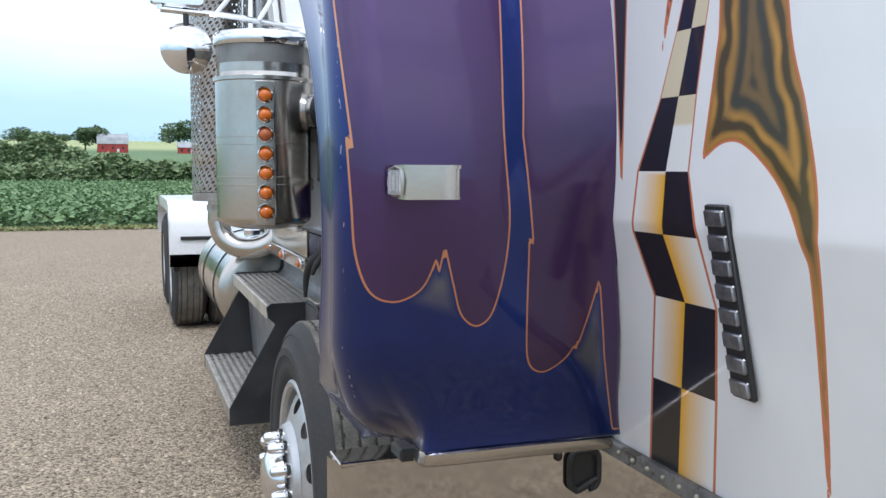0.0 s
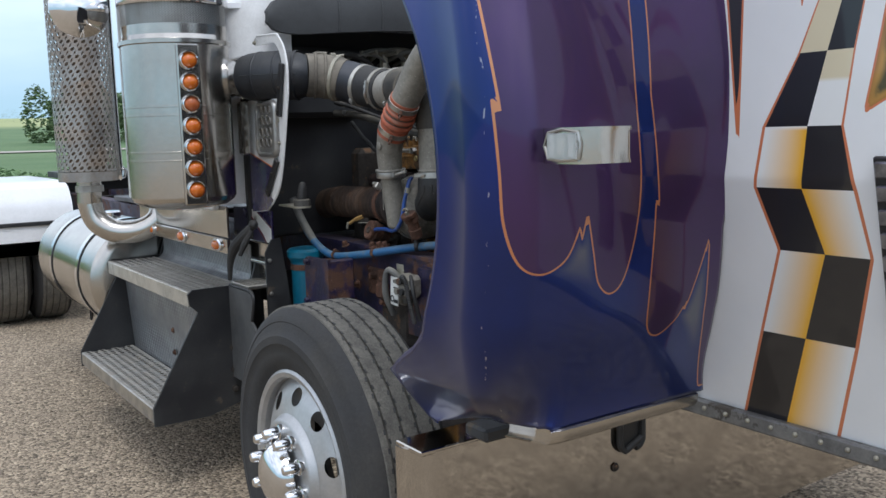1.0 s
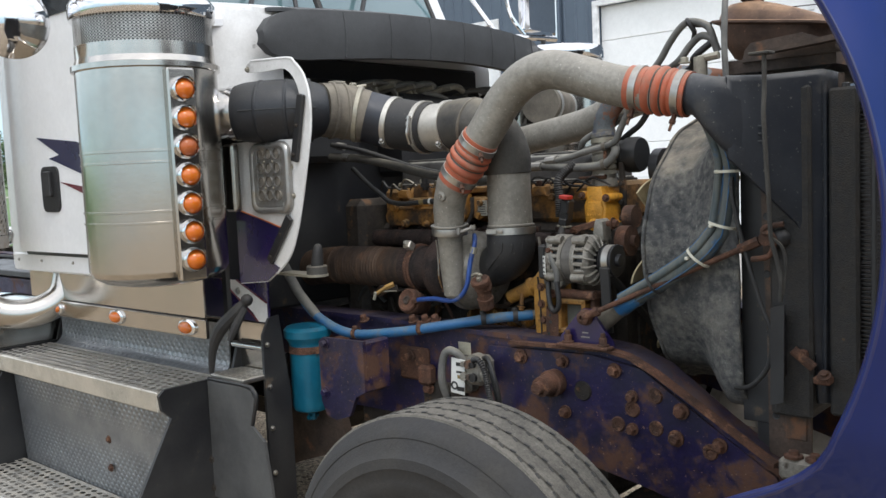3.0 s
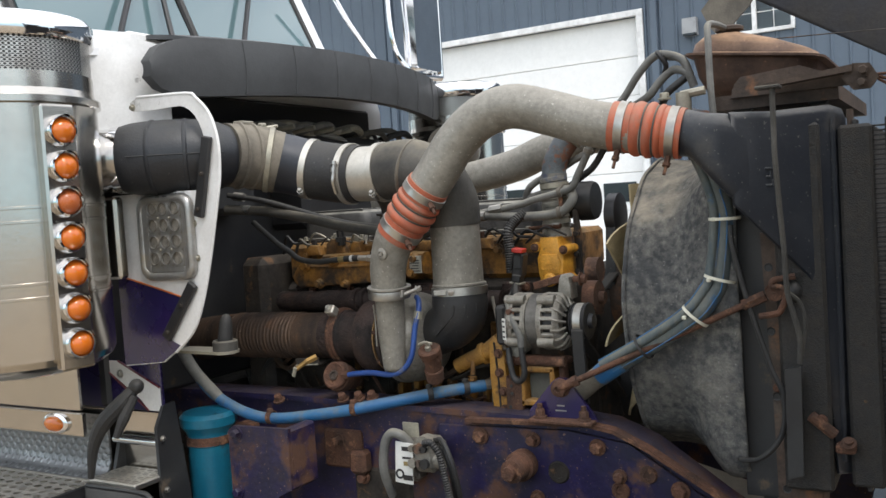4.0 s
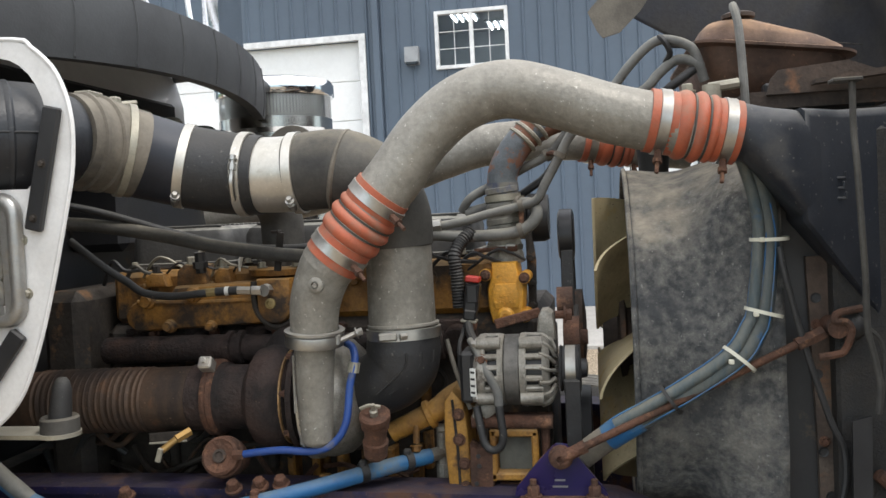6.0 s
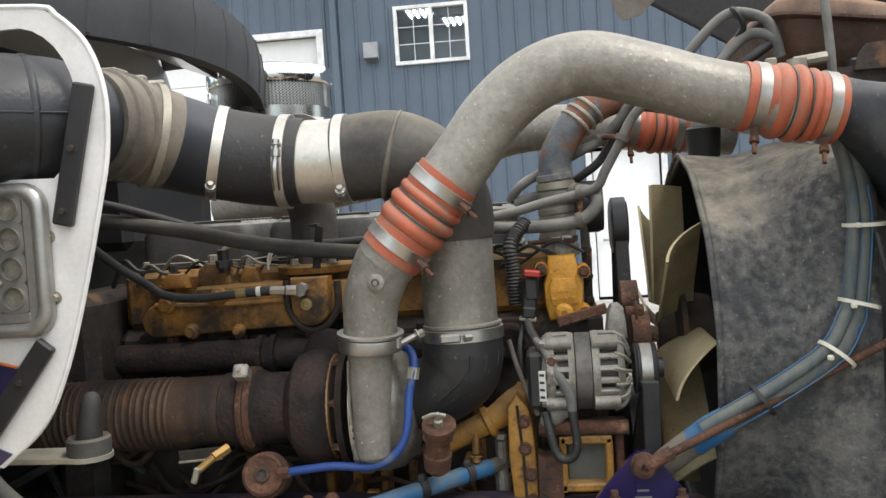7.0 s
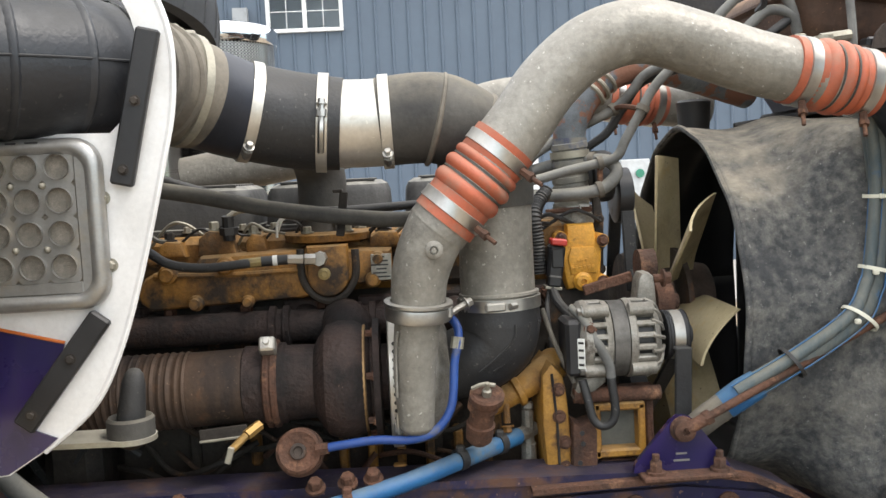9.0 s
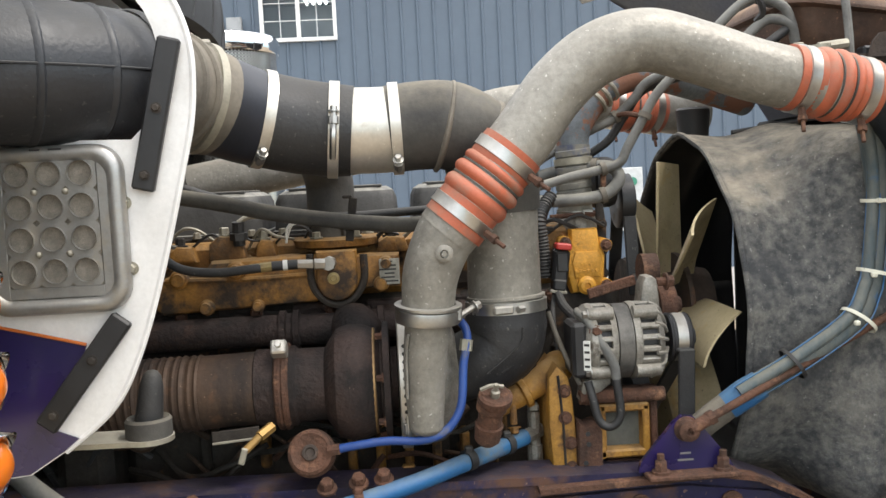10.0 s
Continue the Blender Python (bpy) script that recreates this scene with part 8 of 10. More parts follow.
tp("pipe_rim", Geo().lathe([(0, 0.0605), (0.002, 0.0655), (0.006, 0.0655), (0.008, 0.0605)], (1.175, 2.912, 1.402), (0.02, 0.02, 1), 44, caps=False), ALU, down)
tp("inlet_boot", Geo().tube([(1.175, 2.914, 1.400), (1.175, 2.914, 1.360), (1.175, 2.920, 1.330), (1.178, 2.942, 1.308), (1.188, 2.975, 1.292), (1.198, 3.005, 1.280)], [0.066, 0.068, 0.066, 0.062, 0.058, 0.056], 36), RUBBER, down, "black ribbed rubber inlet boot")
for k in range(6):
    a0 = radians(196 + 24 * k)
    ca, sa = math.cos(a0), math.sin(a0)
    tp("boot_rib", Geo().tube([(1.175 + 0.0680 * ca, 2.914 + 0.0680 * sa, 1.362), (1.175 + 0.0672 * ca, 2.918 + 0.0665 * sa, 1.338), (1.176 + 0.0645 * math.cos(a0 - 0.25), 2.930 + 0.063 * math.sin(a0 - 0.25), 1.310), (1.178 + 0.060 * math.cos(a0 - 0.45), 2.945 + 0.055 * math.sin(a0 - 0.45), 1.288)], 0.0022, 6, 5), RUBBER, down)
tp("pipe_strap", Geo().lathe([(0, 0.0605), (0.0005, 0.0625), (0.0115, 0.0625), (0.012, 0.0605)], (1.173, 2.914, 1.548), (0, 0, 1), 40, caps=False), RUBBER_DUSTY, down)

# drain valve and lower fittings
oil = tp("drain_valve", Geo().lathe([(0, 0.012), (0, 0.022), (0.008, 0.0245), (0.022, 0.0245), (0.024, 0.020), (0.050, 0.0195), (0.052, 0.023), (0.080, 0.021), (0.088, 0.014)], (1.086, 2.951, 1.258), (0.35, 0.12, -0.93), 24), RUST, None, "rusty drain valve body")
tp("valve_cap", Geo().lathe([(0, 0.0255), (0.004, 0.0270), (0.013, 0.0270), (0.016, 0.023), (0.012, 0.015)], (1.079, 2.949, 1.252), (-0.45, -0.05, 0.89), 26), RUST, oil)
tp("cap_stud", Geo().lathe([(0, 0.0075), (0.010, 0.0075), (0.012, 0.004), (0.024, 0.0035)], (1.073, 2.949, 1.262), (-0.45, -0.05, 0.89), 8).tube([(1.068, 2.972, 1.275), (1.066, 2.955, 1.281), (1.068, 2.936, 1.278)], 0.0035, 6), ZINC, oil)
front_cov = tp("water_outlet", Geo().tube([(1.215, 2.955, 1.196), (1.218, 2.925, 1.210), (1.222, 2.880, 1.230), (1.228, 2.852, 1.245)], [0.0185, 0.0195, 0.0205, 0.024], 22).lathe([(0, 0.020), (0.003, 0.027), (0.012, 0.027), (0.015, 0.021)], (1.2205, 2.888, 1.226), (0.1, -0.9, 0.4), 24, caps=False)
               .tube([(1.228, 2.856, 1.243), (1.232, 2.835, 1.254), (1.245, 2.818, 1.262), (1.28, 2.812, 1.262)], [0.024, 0.028, 0.028, 0.026], 22), CAT_MID, None, "yellow water outlet and front cover")
tp("outlet_tap", Geo().cyl((1.205, 2.905, 1.213), (1.200, 2.905, 1.180), 0.006, seg=8).bolt((1.199, 2.905, 1.176), (-0.3, 0, -1), 0.008, 0.010), CAT_YELLOW, front_cov)
tp("cover_flange", Geo().plate([(2.842, 1.085), (2.802, 1.078), (2.801, 1.16), (2.806, 1.235), (2.812, 1.262), (2.830, 1.282), (2.846, 1.262), (2.848, 1.180)], "x", 1.178, 1.30, 0.006), CAT_MID, front_cov, "flaking yellow timing-cover flange")
tp("flange_joint", Geo().tube([(1.177, 2.822, 1.09), (1.177, 2.824, 1.18), (1.177, 2.830, 1.265)], 0.0025, 6, 4), DARK_METAL, front_cov)
for z in (1.105, 1.148, 1.192, 1.238):
    tp("bolt", Geo().bolt((1.177, 2.812 + 0.008 * (z > 1.15), z), (-1, 0, 0), 0.008, 0.008), RUST, front_cov)
tp("yellow_frame", Geo().box((1.19, 2.758, 1.165), (0.045, 0.012, 0.094), 0.003).box((1.19, 2.683, 1.168), (0.045, 0.012, 0.082), 0.003).box((1.19, 2.720, 1.205), (0.045, 0.086, 0.014), 0.003).box((1.19, 2.720, 1.126), (0.045, 0.086, 0.014), 0.003), CAT_MID, front_cov, "worn yellow frame round a grey plate")
tp("frame_plate", Geo().box((1.200, 2.718, 1.166), (0.008, 0.066, 0.070), 0.002), surf("grey_plate", (0.12, 0.12, 0.10), (0.08, 0.08, 0.07), 20, rough=0.6, bump=0.1), front_cov)
tp("frame_leg", Geo().box((1.20, 2.665, 1.16), (0.03, 0.014, 0.11), 0.004).box((1.20, 2.72, 1.09), (0.04, 0.07, 0.04), 0.006), RUST, front_cov)
tp("rust_mount", Geo().plate([(2.803, 1.08), (2.760, 1.08), (2.758, 1.168), (2.768, 1.184), (2.786, 1.178), (2.800, 1.186)], "x", 1.165, 1.21, 0.006), RUST, front_cov, "rusty engine mount")
for y, z in ((2.785, 1.165), (2.784, 1.147), (2.775, 1.10), (2.79, 1.115)):
    tp("mount_hole", Geo().cyl((1.1660, y, z), (1.1635, y, z), 0.0042, seg=10), BLACK, front_cov)
tp("sump_bracket", Geo().plate([(3.125, 1.075), (3.055, 1.075), (3.080, 1.118), (3.098, 1.118)], "x", 1.205, 1.22, 0.003).bolt((1.205, 3.089, 1.100), (-1, 0, 0), 0.010, 0.01), CAT_YELLOW, front_cov)
for k in range(6):
    tp("sump_rib", Geo().box((1.33, 2.93 + 0.052 * k, 1.10), (0.05, 0.016, 0.085), 0.004), CAT_YELLOW, front_cov)

# alternator: slotted end bells round a dark core
AX, AZ = 1.205, 1.314
alt = tp("alternator", Geo().lathe([(0, 0.03), (0.002, 0.055), (0.120, 0.055), (0.124, 0.03)], (AX, 2.778, AZ), (0, -1, 0), 40), BLACK, None, "cast aluminium alternator with slotted ends")
STATOR = surf("stator_steel", (0.16, 0.15, 0.135), (0.1, 0.095, 0.085), 30, rough=0.6, metal=0.4, bump=0.2)
tp("stator", Geo().lathe([(0, 0.0600), (0.0005, 0.0640), (0.0255, 0.0640), (0.026, 0.0600)], (AX, 2.730, AZ), (0, -1, 0), 44, caps=False), STATOR, alt, "dark stator band")


def bell(y0, length, taper, label):
    """An end bell: two rings joined by bars, open between them."""
    ring = Geo().lathe([(0, 0.052), (0.0, 0.0655), (0.009, 0.0670), (0.012, 0.0655), (0.012, 0.054)], (AX, y0, AZ), (0, -1, 0), 44, caps=False)
    ring.lathe([(length - 0.012, 0.054), (length - 0.012, 0.0660), (length - 0.002, 0.0640 - taper), (length, 0.060 - taper), (length, 0.03)], (AX, y0, AZ), (0, -1, 0), 44, caps=False)
    b_ = tp("end_bell", ring, CAST, alt, label)
    for k in range(20):
        a = 2 * math.pi * (k + 0.3) / 20
        tp("bar", Geo().box((AX + 0.0605 * math.cos(a), y0 - length / 2, AZ + 0.0605 * math.sin(a)), (0.011, length - 0.018, 0.0095), 0.002, Euler((0, -a, 0))), CAST, b_)
    return b_


bell(2.776, 0.046, 0.0, "slotted cast rear bell")
front_bell = bell(2.703, 0.052, 0.006, "slotted cast front bell")
tp("rear_cap", Geo().lathe([(0, 0.0655), (0.008, 0.058), (0.016, 0.046), (0.018, 0.0)], (AX, 2.776, AZ), (0, 1, 0), 40), CAST, alt)
for k in range(16):
    a = 2 * math.pi * (k + 0.5) / 16
    tp("fin", Geo().tube([(AX + 0.066 * math.cos(a), 2.668, AZ + 0.066 * math.sin(a)), (AX + 0.058 * math.cos(a + 0.06), 2.652, AZ + 0.058 * math.sin(a + 0.06)), (AX + 0.036 * math.cos(a + 0.12), 2.642, AZ + 0.036 * math.sin(a + 0.12))], 0.0036, 6, 4), CAST, front_bell)
for k in range(4):
    a = radians(38 + 90 * k)
    cx, cz = AX + 0.068 * math.cos(a), AZ + 0.068 * math.sin(a)
    tp("bolt_boss", Geo().cyl((cx, 2.778, cz), (cx, 2.736, cz), 0.0115, seg=14), CAST, alt)
    tp("bolt_boss", Geo().cyl((cx, 2.702, cz), (cx, 2.662, cz), 0.0115, seg=14), CAST, alt)
    tp("through_bolt", Geo().bolt((cx, 2.778, cz), (0, 1, 0), 0.007, 0.008), STEEL, alt)
tp("mount_ear", Geo().plate([(2.676, AZ + 0.050), (2.640, AZ + 0.050), (2.642, AZ + 0.085), (2.644, AZ + 0.100), (2.652, AZ + 0.107), (2.664, AZ + 0.106), (2.670, AZ + 0.095)], "x", AX + 0.005, AX + 0.045, 0.005), CAST, alt, "upright mounting ear")
tp("ear_bolt", Geo().cyl((AX + 0.025, 2.640, AZ + 0.094), (AX + 0.025, 2.622, AZ + 0.094), 0.0075, seg=10).bolt((AX + 0.025, 2.624, AZ + 0.094), (0, -1, 0), 0.011, 0.012), RUST, alt)
tp("adjuster_arm", Geo().box((AX + 0.055, 2.712, AZ + 0.086), (0.008, 0.088, 0.018), 0.003, Euler((radians(-14), 0, 0))), RUST, alt, "rusty adjuster arm")
tp("pulley", Geo().lathe([(0, 0.020), (0, 0.0405), (0.003, 0.0425)] + [(0.005 + 0.003 * k, 0.0395 + 0.0014 * (k % 2)) for k in range(10)] + [(0.034, 0.0425), (0.037, 0.0405), (0.038, 0.018), (0.048, 0.016), (0.050, 0.007)], (AX, 2.634, AZ), (0, -1, 0), 40), BLACK_PAINT, alt, "ribbed dark pulley")
tp("pulley_face", Geo().lathe([(0, 0.0400), (0.0005, 0.0412), (0.018, 0.0412), (0.0185, 0.0400)], (AX, 2.624, AZ), (0, -1, 0), 40, caps=False), STEEL, alt)
tp("idler_pulley", Geo().lathe([(0, 0.02), (0, 0.040), (0.03, 0.040), (0.031, 0.015), (0.045, 0.014)], (AX + 0.075, 2.628, AZ + 0.045), (0, -1, 0), 30), RUST, alt, "red-brown idler pulley")
tp("regulator", Geo().box((AX - 0.020, 2.796, AZ - 0.004), (0.075, 0.026, 0.092), 0.007), BLACK, alt, "black regulator block")
tp("label_plate", Geo().box((AX - 0.0585, 2.786, AZ - 0.012), (0.003, 0.014, 0.050), 0.001, Euler((0, 0, radians(-30)))), LABEL_WHITE, alt)
for k in range(4):
    tp("label_bar", Geo().box((AX - 0.0605, 2.7855, AZ - 0.030 + 0.012 * k), (0.001, 0.009, 0.004), 0, Euler((0, 0, radians(-30)))), BLACK, alt)
tp("lower_bracket", Geo().cyl((1.175, 2.795, 1.226), (1.175, 2.650, 1.224), 0.0125, seg=16).cyl((1.175, 2.785, 1.226), (1.175, 2.770, 1.226), 0.016, seg=6).box((1.20, 2.71, 1.222), (0.05, 0.12, 0.018), 0.005), RUST, alt, "rusted mounting bar")
tp("lower_ear", Geo().plate([(2.790, 1.255), (2.742, 1.262), (2.742, 1.248), (2.780, 1.218), (2.796, 1.222)], "x", 1.165, 1.195, 0.005), CAST, alt)
tp("cable", Geo().tube([(1.140, 2.742, 1.288), (1.136, 2.739, 1.25), (1.136, 2.735, 1.208), (1.138, 2.742, 1.188), (1.142, 2.756, 1.182), (1.146, 2.769, 1.193), (1.150, 2.777, 1.226), (1.158, 2.783, 1.256)], 0.0072, 12), RUBBER, alt, "black battery cable loop")
tp("cable_sleeve", Geo().tube([(1.185, 2.793, 1.372), (1.160, 2.778, 1.356), (1.148, 2.765, 1.330), (1.142, 2.752, 1.306), (1.139, 2.742, 1.284), (1.137, 2.740, 1.262)], [0.006, 0.007, 0.0078, 0.0082, 0.0082, 0.0078], 12), GREY_HOSE, alt, "grey cable boot")
tp("terminal_bolt", Geo().bolt((1.150, 2.769, 1.341), (-1, 0, 0.2), 0.0075, 0.010), RUST, alt, "rusty terminal bolt")
tp("bracket_rod", Geo().tube([(1.200, 2.838, 1.372), (1.192, 2.828, 1.335), (1.178, 2.810, 1.285), (1.165, 2.795, 1.250)], 0.0042, 8), RUBBER_TAN, alt)

# thermostat housing, upper hose
thermo = tp("thermostat_housing", Geo().plate([(2.766, 1.502), (2.716, 1.502), (2.712, 1.472), (2.703, 1.452), (2.706, 1.412), (2.712, 1.388), (2.768, 1.382), (2.774, 1.412), (2.776, 1.450), (2.767, 1.474)], "x", 1.331, 1.42, 0.008), CAT_CLEAN, None, "yellow thermostat housing")
tp("raised_face", Geo().plate([(2.760, 1.460), (2.718, 1.460), (2.711, 1.440), (2.715, 1.412), (2.762, 1.410), (2.767, 1.440)], "x", 1.327, 1.335, 0.003), CAT_CLEAN, thermo)
for y, z in ((2.703, 1.395), (2.778, 1.478), (2.702, 1.470)):
    tp("bolt_ear", Geo().cyl((1.330, y, z), (1.40, y, z), 0.012, seg=16), CAT_CLEAN, thermo)
    tp("bolt", Geo().bolt((1.330, y, z), (-1, 0, 0), 0.0075, 0.010), RUST, thermo)
tp("plug", Geo().lathe([(-0.004, 0.0175), (0.004, 0.017), (0.006, 0.0135), (0.008, 0.012), (0.009, 0.006), (0.003, 0.0055)], (1.329, 2.741, 1.397), (-1, 0, 0), 22), CAT_CLEAN, thermo, "socket-head plug")
for k, (n_, z) in enumerate(((3, 1.436), (6, 1.424))):
    for q in range(n_):
        tp("cast_mark", Geo().box((1.3262, 2.741 + 0.0075 * (q - (n_ - 1) / 2), z), (0.0022, 0.0048, 0.0052 if q != n_ // 2 else 0.0016), 0.0006), CAT_CLEAN, thermo)
tp("neck_base", Geo().lathe([(0, 0.036), (0.003, 0.038), (0.020, 0.036), (0.026, 0.033)], (1.390, 2.742, 1.498), (0, 0, 1), 28), CAST, thermo)
neck = tp("neck_hose", Geo().tube([(1.393, 2.744, 1.515), (1.394, 2.744, 1.56), (1.397, 2.743, 1.658)], 0.0325, 26), surf("taped_sleeve", (0.20, 0.19, 0.155), (0.13, 0.125, 0.11), 16, rough=0.6, bump=0.2, patch=(0.07, 0.08, 0.12), pscale=14, pcut=(0.58, 0.68)), thermo, "grey tape-wrapped hose sleeve")
for k in range(8):
    tp("tape_wrap", Geo().lathe([(0, 0.0325), (0.001, 0.0345), (0.011, 0.0340), (0.012, 0.0325)], (1.395, 2.7435, 1.530 + 0.0155 * k), (0.03 * (-1) ** k, 0.10, 1), 28, caps=False), neck.data.materials[0], thermo)
tp("neck_band", Geo().lathe([(0, 0.0340), (0, 0.0368), (0.013, 0.0368), (0.013, 0.0340)], (1.396, 2.743, 1.622), (0, 0.06, 1), 28, caps=False), ZINC, thermo)
tp("base_band", Geo().lathe([(0, 0.0340), (0, 0.0365), (0.010, 0.0365), (0.010, 0.0340)], (1.394, 2.743, 1.524), (0, 0, 1), 28, caps=False).box((1.358, 2.728, 1.530), (0.014, 0.022, 0.012), 0.003), STEEL, thermo)
tp("band_rod", Geo().cyl((1.352, 2.800, 1.5255), (1.356, 2.722, 1.528), 0.0045, seg=8).cyl((1.354, 2.735, 1.5275), (1.356, 2.715, 1.528), 0.0065, seg=6), RUST, thermo)
PEEL = surf("peeling_grey_paint", (0.115, 0.13, 0.14), (0.07, 0.08, 0.09), 12, rough=0.55, bump=0.4, patch=(0.17, 0.078, 0.048), pscale=15, pcut=(0.46, 0.50), prough=0.9)
upper = tp("coolant_tube", Geo().tube([(1.397, 2.743, 1.640), (1.398, 2.740, 1.68), (1.402, 2.718, 1.722), (1.412, 2.684, 1.758), (1.43, 2.63, 1.785), (1.46, 2.56, 1.79), (1.52, 2.45, 1.77), (1.58, 2.33, 1.74)], 0.0305, 26), PEEL, None, "rust-peeling grey coolant tube")
for c in ((1.407, 2.702, 1.740), (1.411, 2.690, 1.752), (1.415, 2.676, 1.764)):
    tp("tube_bead", Geo().lathe([(0, 0.0305), (0.003, 0.0350), (0.007, 0.0350), (0.010, 0.0305)], c, (0.15, -0.65, 0.65), 28, caps=False), ZINC, upper)
# second charge pipe beyond the engine, with its own coupling
farp = tp("crossover_pipe", Geo().tube([(1.80, 3.55, 1.62), (1.80, 3.30, 1.66), (1.79, 3.05, 1.70), (1.77, 2.93, 1.735), (1.76, 2.80, 1.765), (1.78, 2.60, 1.765), (1.82, 2.45, 1.745), (1.84, 2.33, 1.73)], 0.050, 24), ALU, None, "grey charge-air pipe to the manifold")
hump_hose("far_coupling", (1.782, 2.588, 1.764), (1.822, 2.445, 1.744), 0.050, farp, "red silicone coupling")
tp("black_cap", Geo().lathe([(0, 0.026), (0.002, 0.033), (0.012, 0.034), (0.014, 0.032), (0.075, 0.036), (0.080, 0.030)], (1.62, 2.43, 1.655), (0, 0, 1), 28), BLACK, farp)

# small hoses and wiring
LOOM = [
    ([(1.33, 2.93, 1.570), (1.33, 2.825, 1.584), (1.33, 2.764, 1.598), (1.33, 2.702, 1.610), (1.33, 2.670, 1.621), (1.33, 2.654, 1.649), (1.328, 2.628, 1.693), (1.322, 2.597, 1.745), (1.312, 2.525, 1.815), (1.30, 2.486, 1.860), (1.29, 2.447, 1.894), (1.285, 2.417, 1.899), (1.28, 2.377, 1.881), (1.28, 2.361, 1.845)], 0.0088, GREY_HOSE),
    ([(1.32, 2.98, 1.566), (1.33, 2.880, 1.562), (1.33, 2.815, 1.556), (1.33, 2.736, 1.557), (1.33, 2.695, 1.566), (1.332, 2.672, 1.590), (1.345, 2.680, 1.611), (1.37, 2.706, 1.616), (1.40, 2.76, 1.612), (1.41, 2.82, 1.60)], 0.0118, GREY_HOSE),
    ([(1.44, 2.80, 1.640), (1.43, 2.740, 1.668), (1.42, 2.694, 1.690), (1.42, 2.652, 1.710), (1.41, 2.620, 1.740), (1.39, 2.588, 1.775), (1.33, 2.50, 1.80), (1.30, 2.459, 1.815), (1.295, 2.433, 1.841), (1.29, 2.401, 1.862), (1.28, 2.367, 1.851), (1.285, 2.355, 1.82)], 0.0092, GREY_HOSE),
    ([(1.46, 2.78, 1.59), (1.45, 2.694, 1.644), (1.45, 2.657, 1.670), (1.45, 2.624, 1.716), (1.42, 2.580, 1.767), (1.33, 2.45, 1.79), (1.285, 2.414, 1.814), (1.285, 2.36, 1.85)], 0.0085, RUBBER),
    ([(1.41, 2.830, 1.605), (1.40, 2.814, 1.627), (1.40, 2.792, 1.642), (1.41, 2.765, 1.655)], 0.0090, GREY_HOSE),
    ([(1.19, 3.66, 1.625), (1.21, 3.55, 1.615), (1.22, 3.474, 1.602), (1.22, 3.387, 1.585), (1.22, 3.295, 1.563), (1.22, 3.203, 1.547), (1.225, 3.140, 1.538), (1.24, 3.055, 1.531), (1.28, 2.97, 1.540)], 0.0135, RUBBER_DUSTY),
    ([(1.18, 3.64, 1.665), (1.20, 3.52, 1.640), (1.27, 3.36, 1.580), (1.30, 3.26, 1.556), (1.30, 3.173, 1.549), (1.30, 3.036, 1.553), (1.31, 2.95, 1.555)], 0.0078, RUBBER),
    ([(1.23, 3.60, 1.585), (1.24, 3.53, 1.525), (1.25, 3.494, 1.498), (1.25, 3.458, 1.474), (1.25, 3.401, 1.465), (1.25, 3.343, 1.468), (1.252, 3.325, 1.469)], 0.0078, RUBBER),
    ([(1.28, 3.62, 1.30), (1.29, 3.50, 1.26), (1.29, 3.36, 1.24), (1.3, 3.2, 1.2)], 0.010, RUBBER),
]
for pts, r, mat in LOOM:
    tp("hose", Geo().tube(pts, r, 14, 8), mat, None, "dusty grey hose" if mat is GREY_HOSE else "thin black hose")
for p, d, r in (((1.33, 2.702, 1.610), (0, -1, 0.2), 0.0095), ((1.33, 2.704, 1.562), (0, -1, 0.25), 0.0125), ((1.325, 2.622, 1.704), (0, -0.45, 0.9), 0.0095), ((1.42, 2.652, 1.710), (0, -0.85, 0.5), 0.0098), ((1.37, 2.706, 1.616), (0.5, 0.7, 0), 0.0122)):
    tp("hose_clamp", Geo().lathe([(-0.005, r), (-0.005, r + 0.003), (0.005, r + 0.003), (0.005, r)], p, d, 18, caps=False), RUBBER_TAN)
tp("clamp_link", Geo().box((1.332, 2.702, 1.586), (0.008, 0.010, 0.034), 0.003), RUST)
tp("hose_clip", Geo().tube([(1.34, 2.62, 1.704), (1.38, 2.64, 1.712), (1.42, 2.652, 1.712)], 0.005, 6, 4), RUST, None, "rusty double hose clip")
tp("hose_bracket", Geo().box((1.236, 3.164, 1.545), (0.006, 0.014, 0.075), 0.002, Euler((radians(8), 0, 0))).box((1.240, 3.169, 1.584), (0.022, 0.016, 0.006), 0.002), DARK_METAL, None, "dark hose bracket")
inj = tp("fuel_line_fitting", Geo().cyl((1.252, 3.343, 1.468), (1.254, 3.304, 1.4705), 0.0085, seg=8), YZINC, None, "yellow zinc line fitting")
tp("fitting_sleeve", Geo().cyl((1.254, 3.306, 1.4705), (1.257, 3.262, 1.4715), 0.0088, seg=14), BLACK, inj)
tp("fitting_band", Geo().cyl((1.2555, 3.287, 1.471), (1.256, 3.279, 1.4712), 0.0093, seg=14), LABEL_WHITE, inj)
tp("fitting_nut", Geo().cyl((1.257, 3.262, 1.4715), (1.260, 3.236, 1.470), 0.0085, seg=6).cyl((1.260, 3.234, 1.470), (1.263, 3.216, 1.469), 0.0098, seg=6), STEEL, inj)
tp("banjo", Geo().cyl((1.262, 3.210, 1.469), (1.300, 3.205, 1.469), 0.0125, seg=8), STEEL, inj)
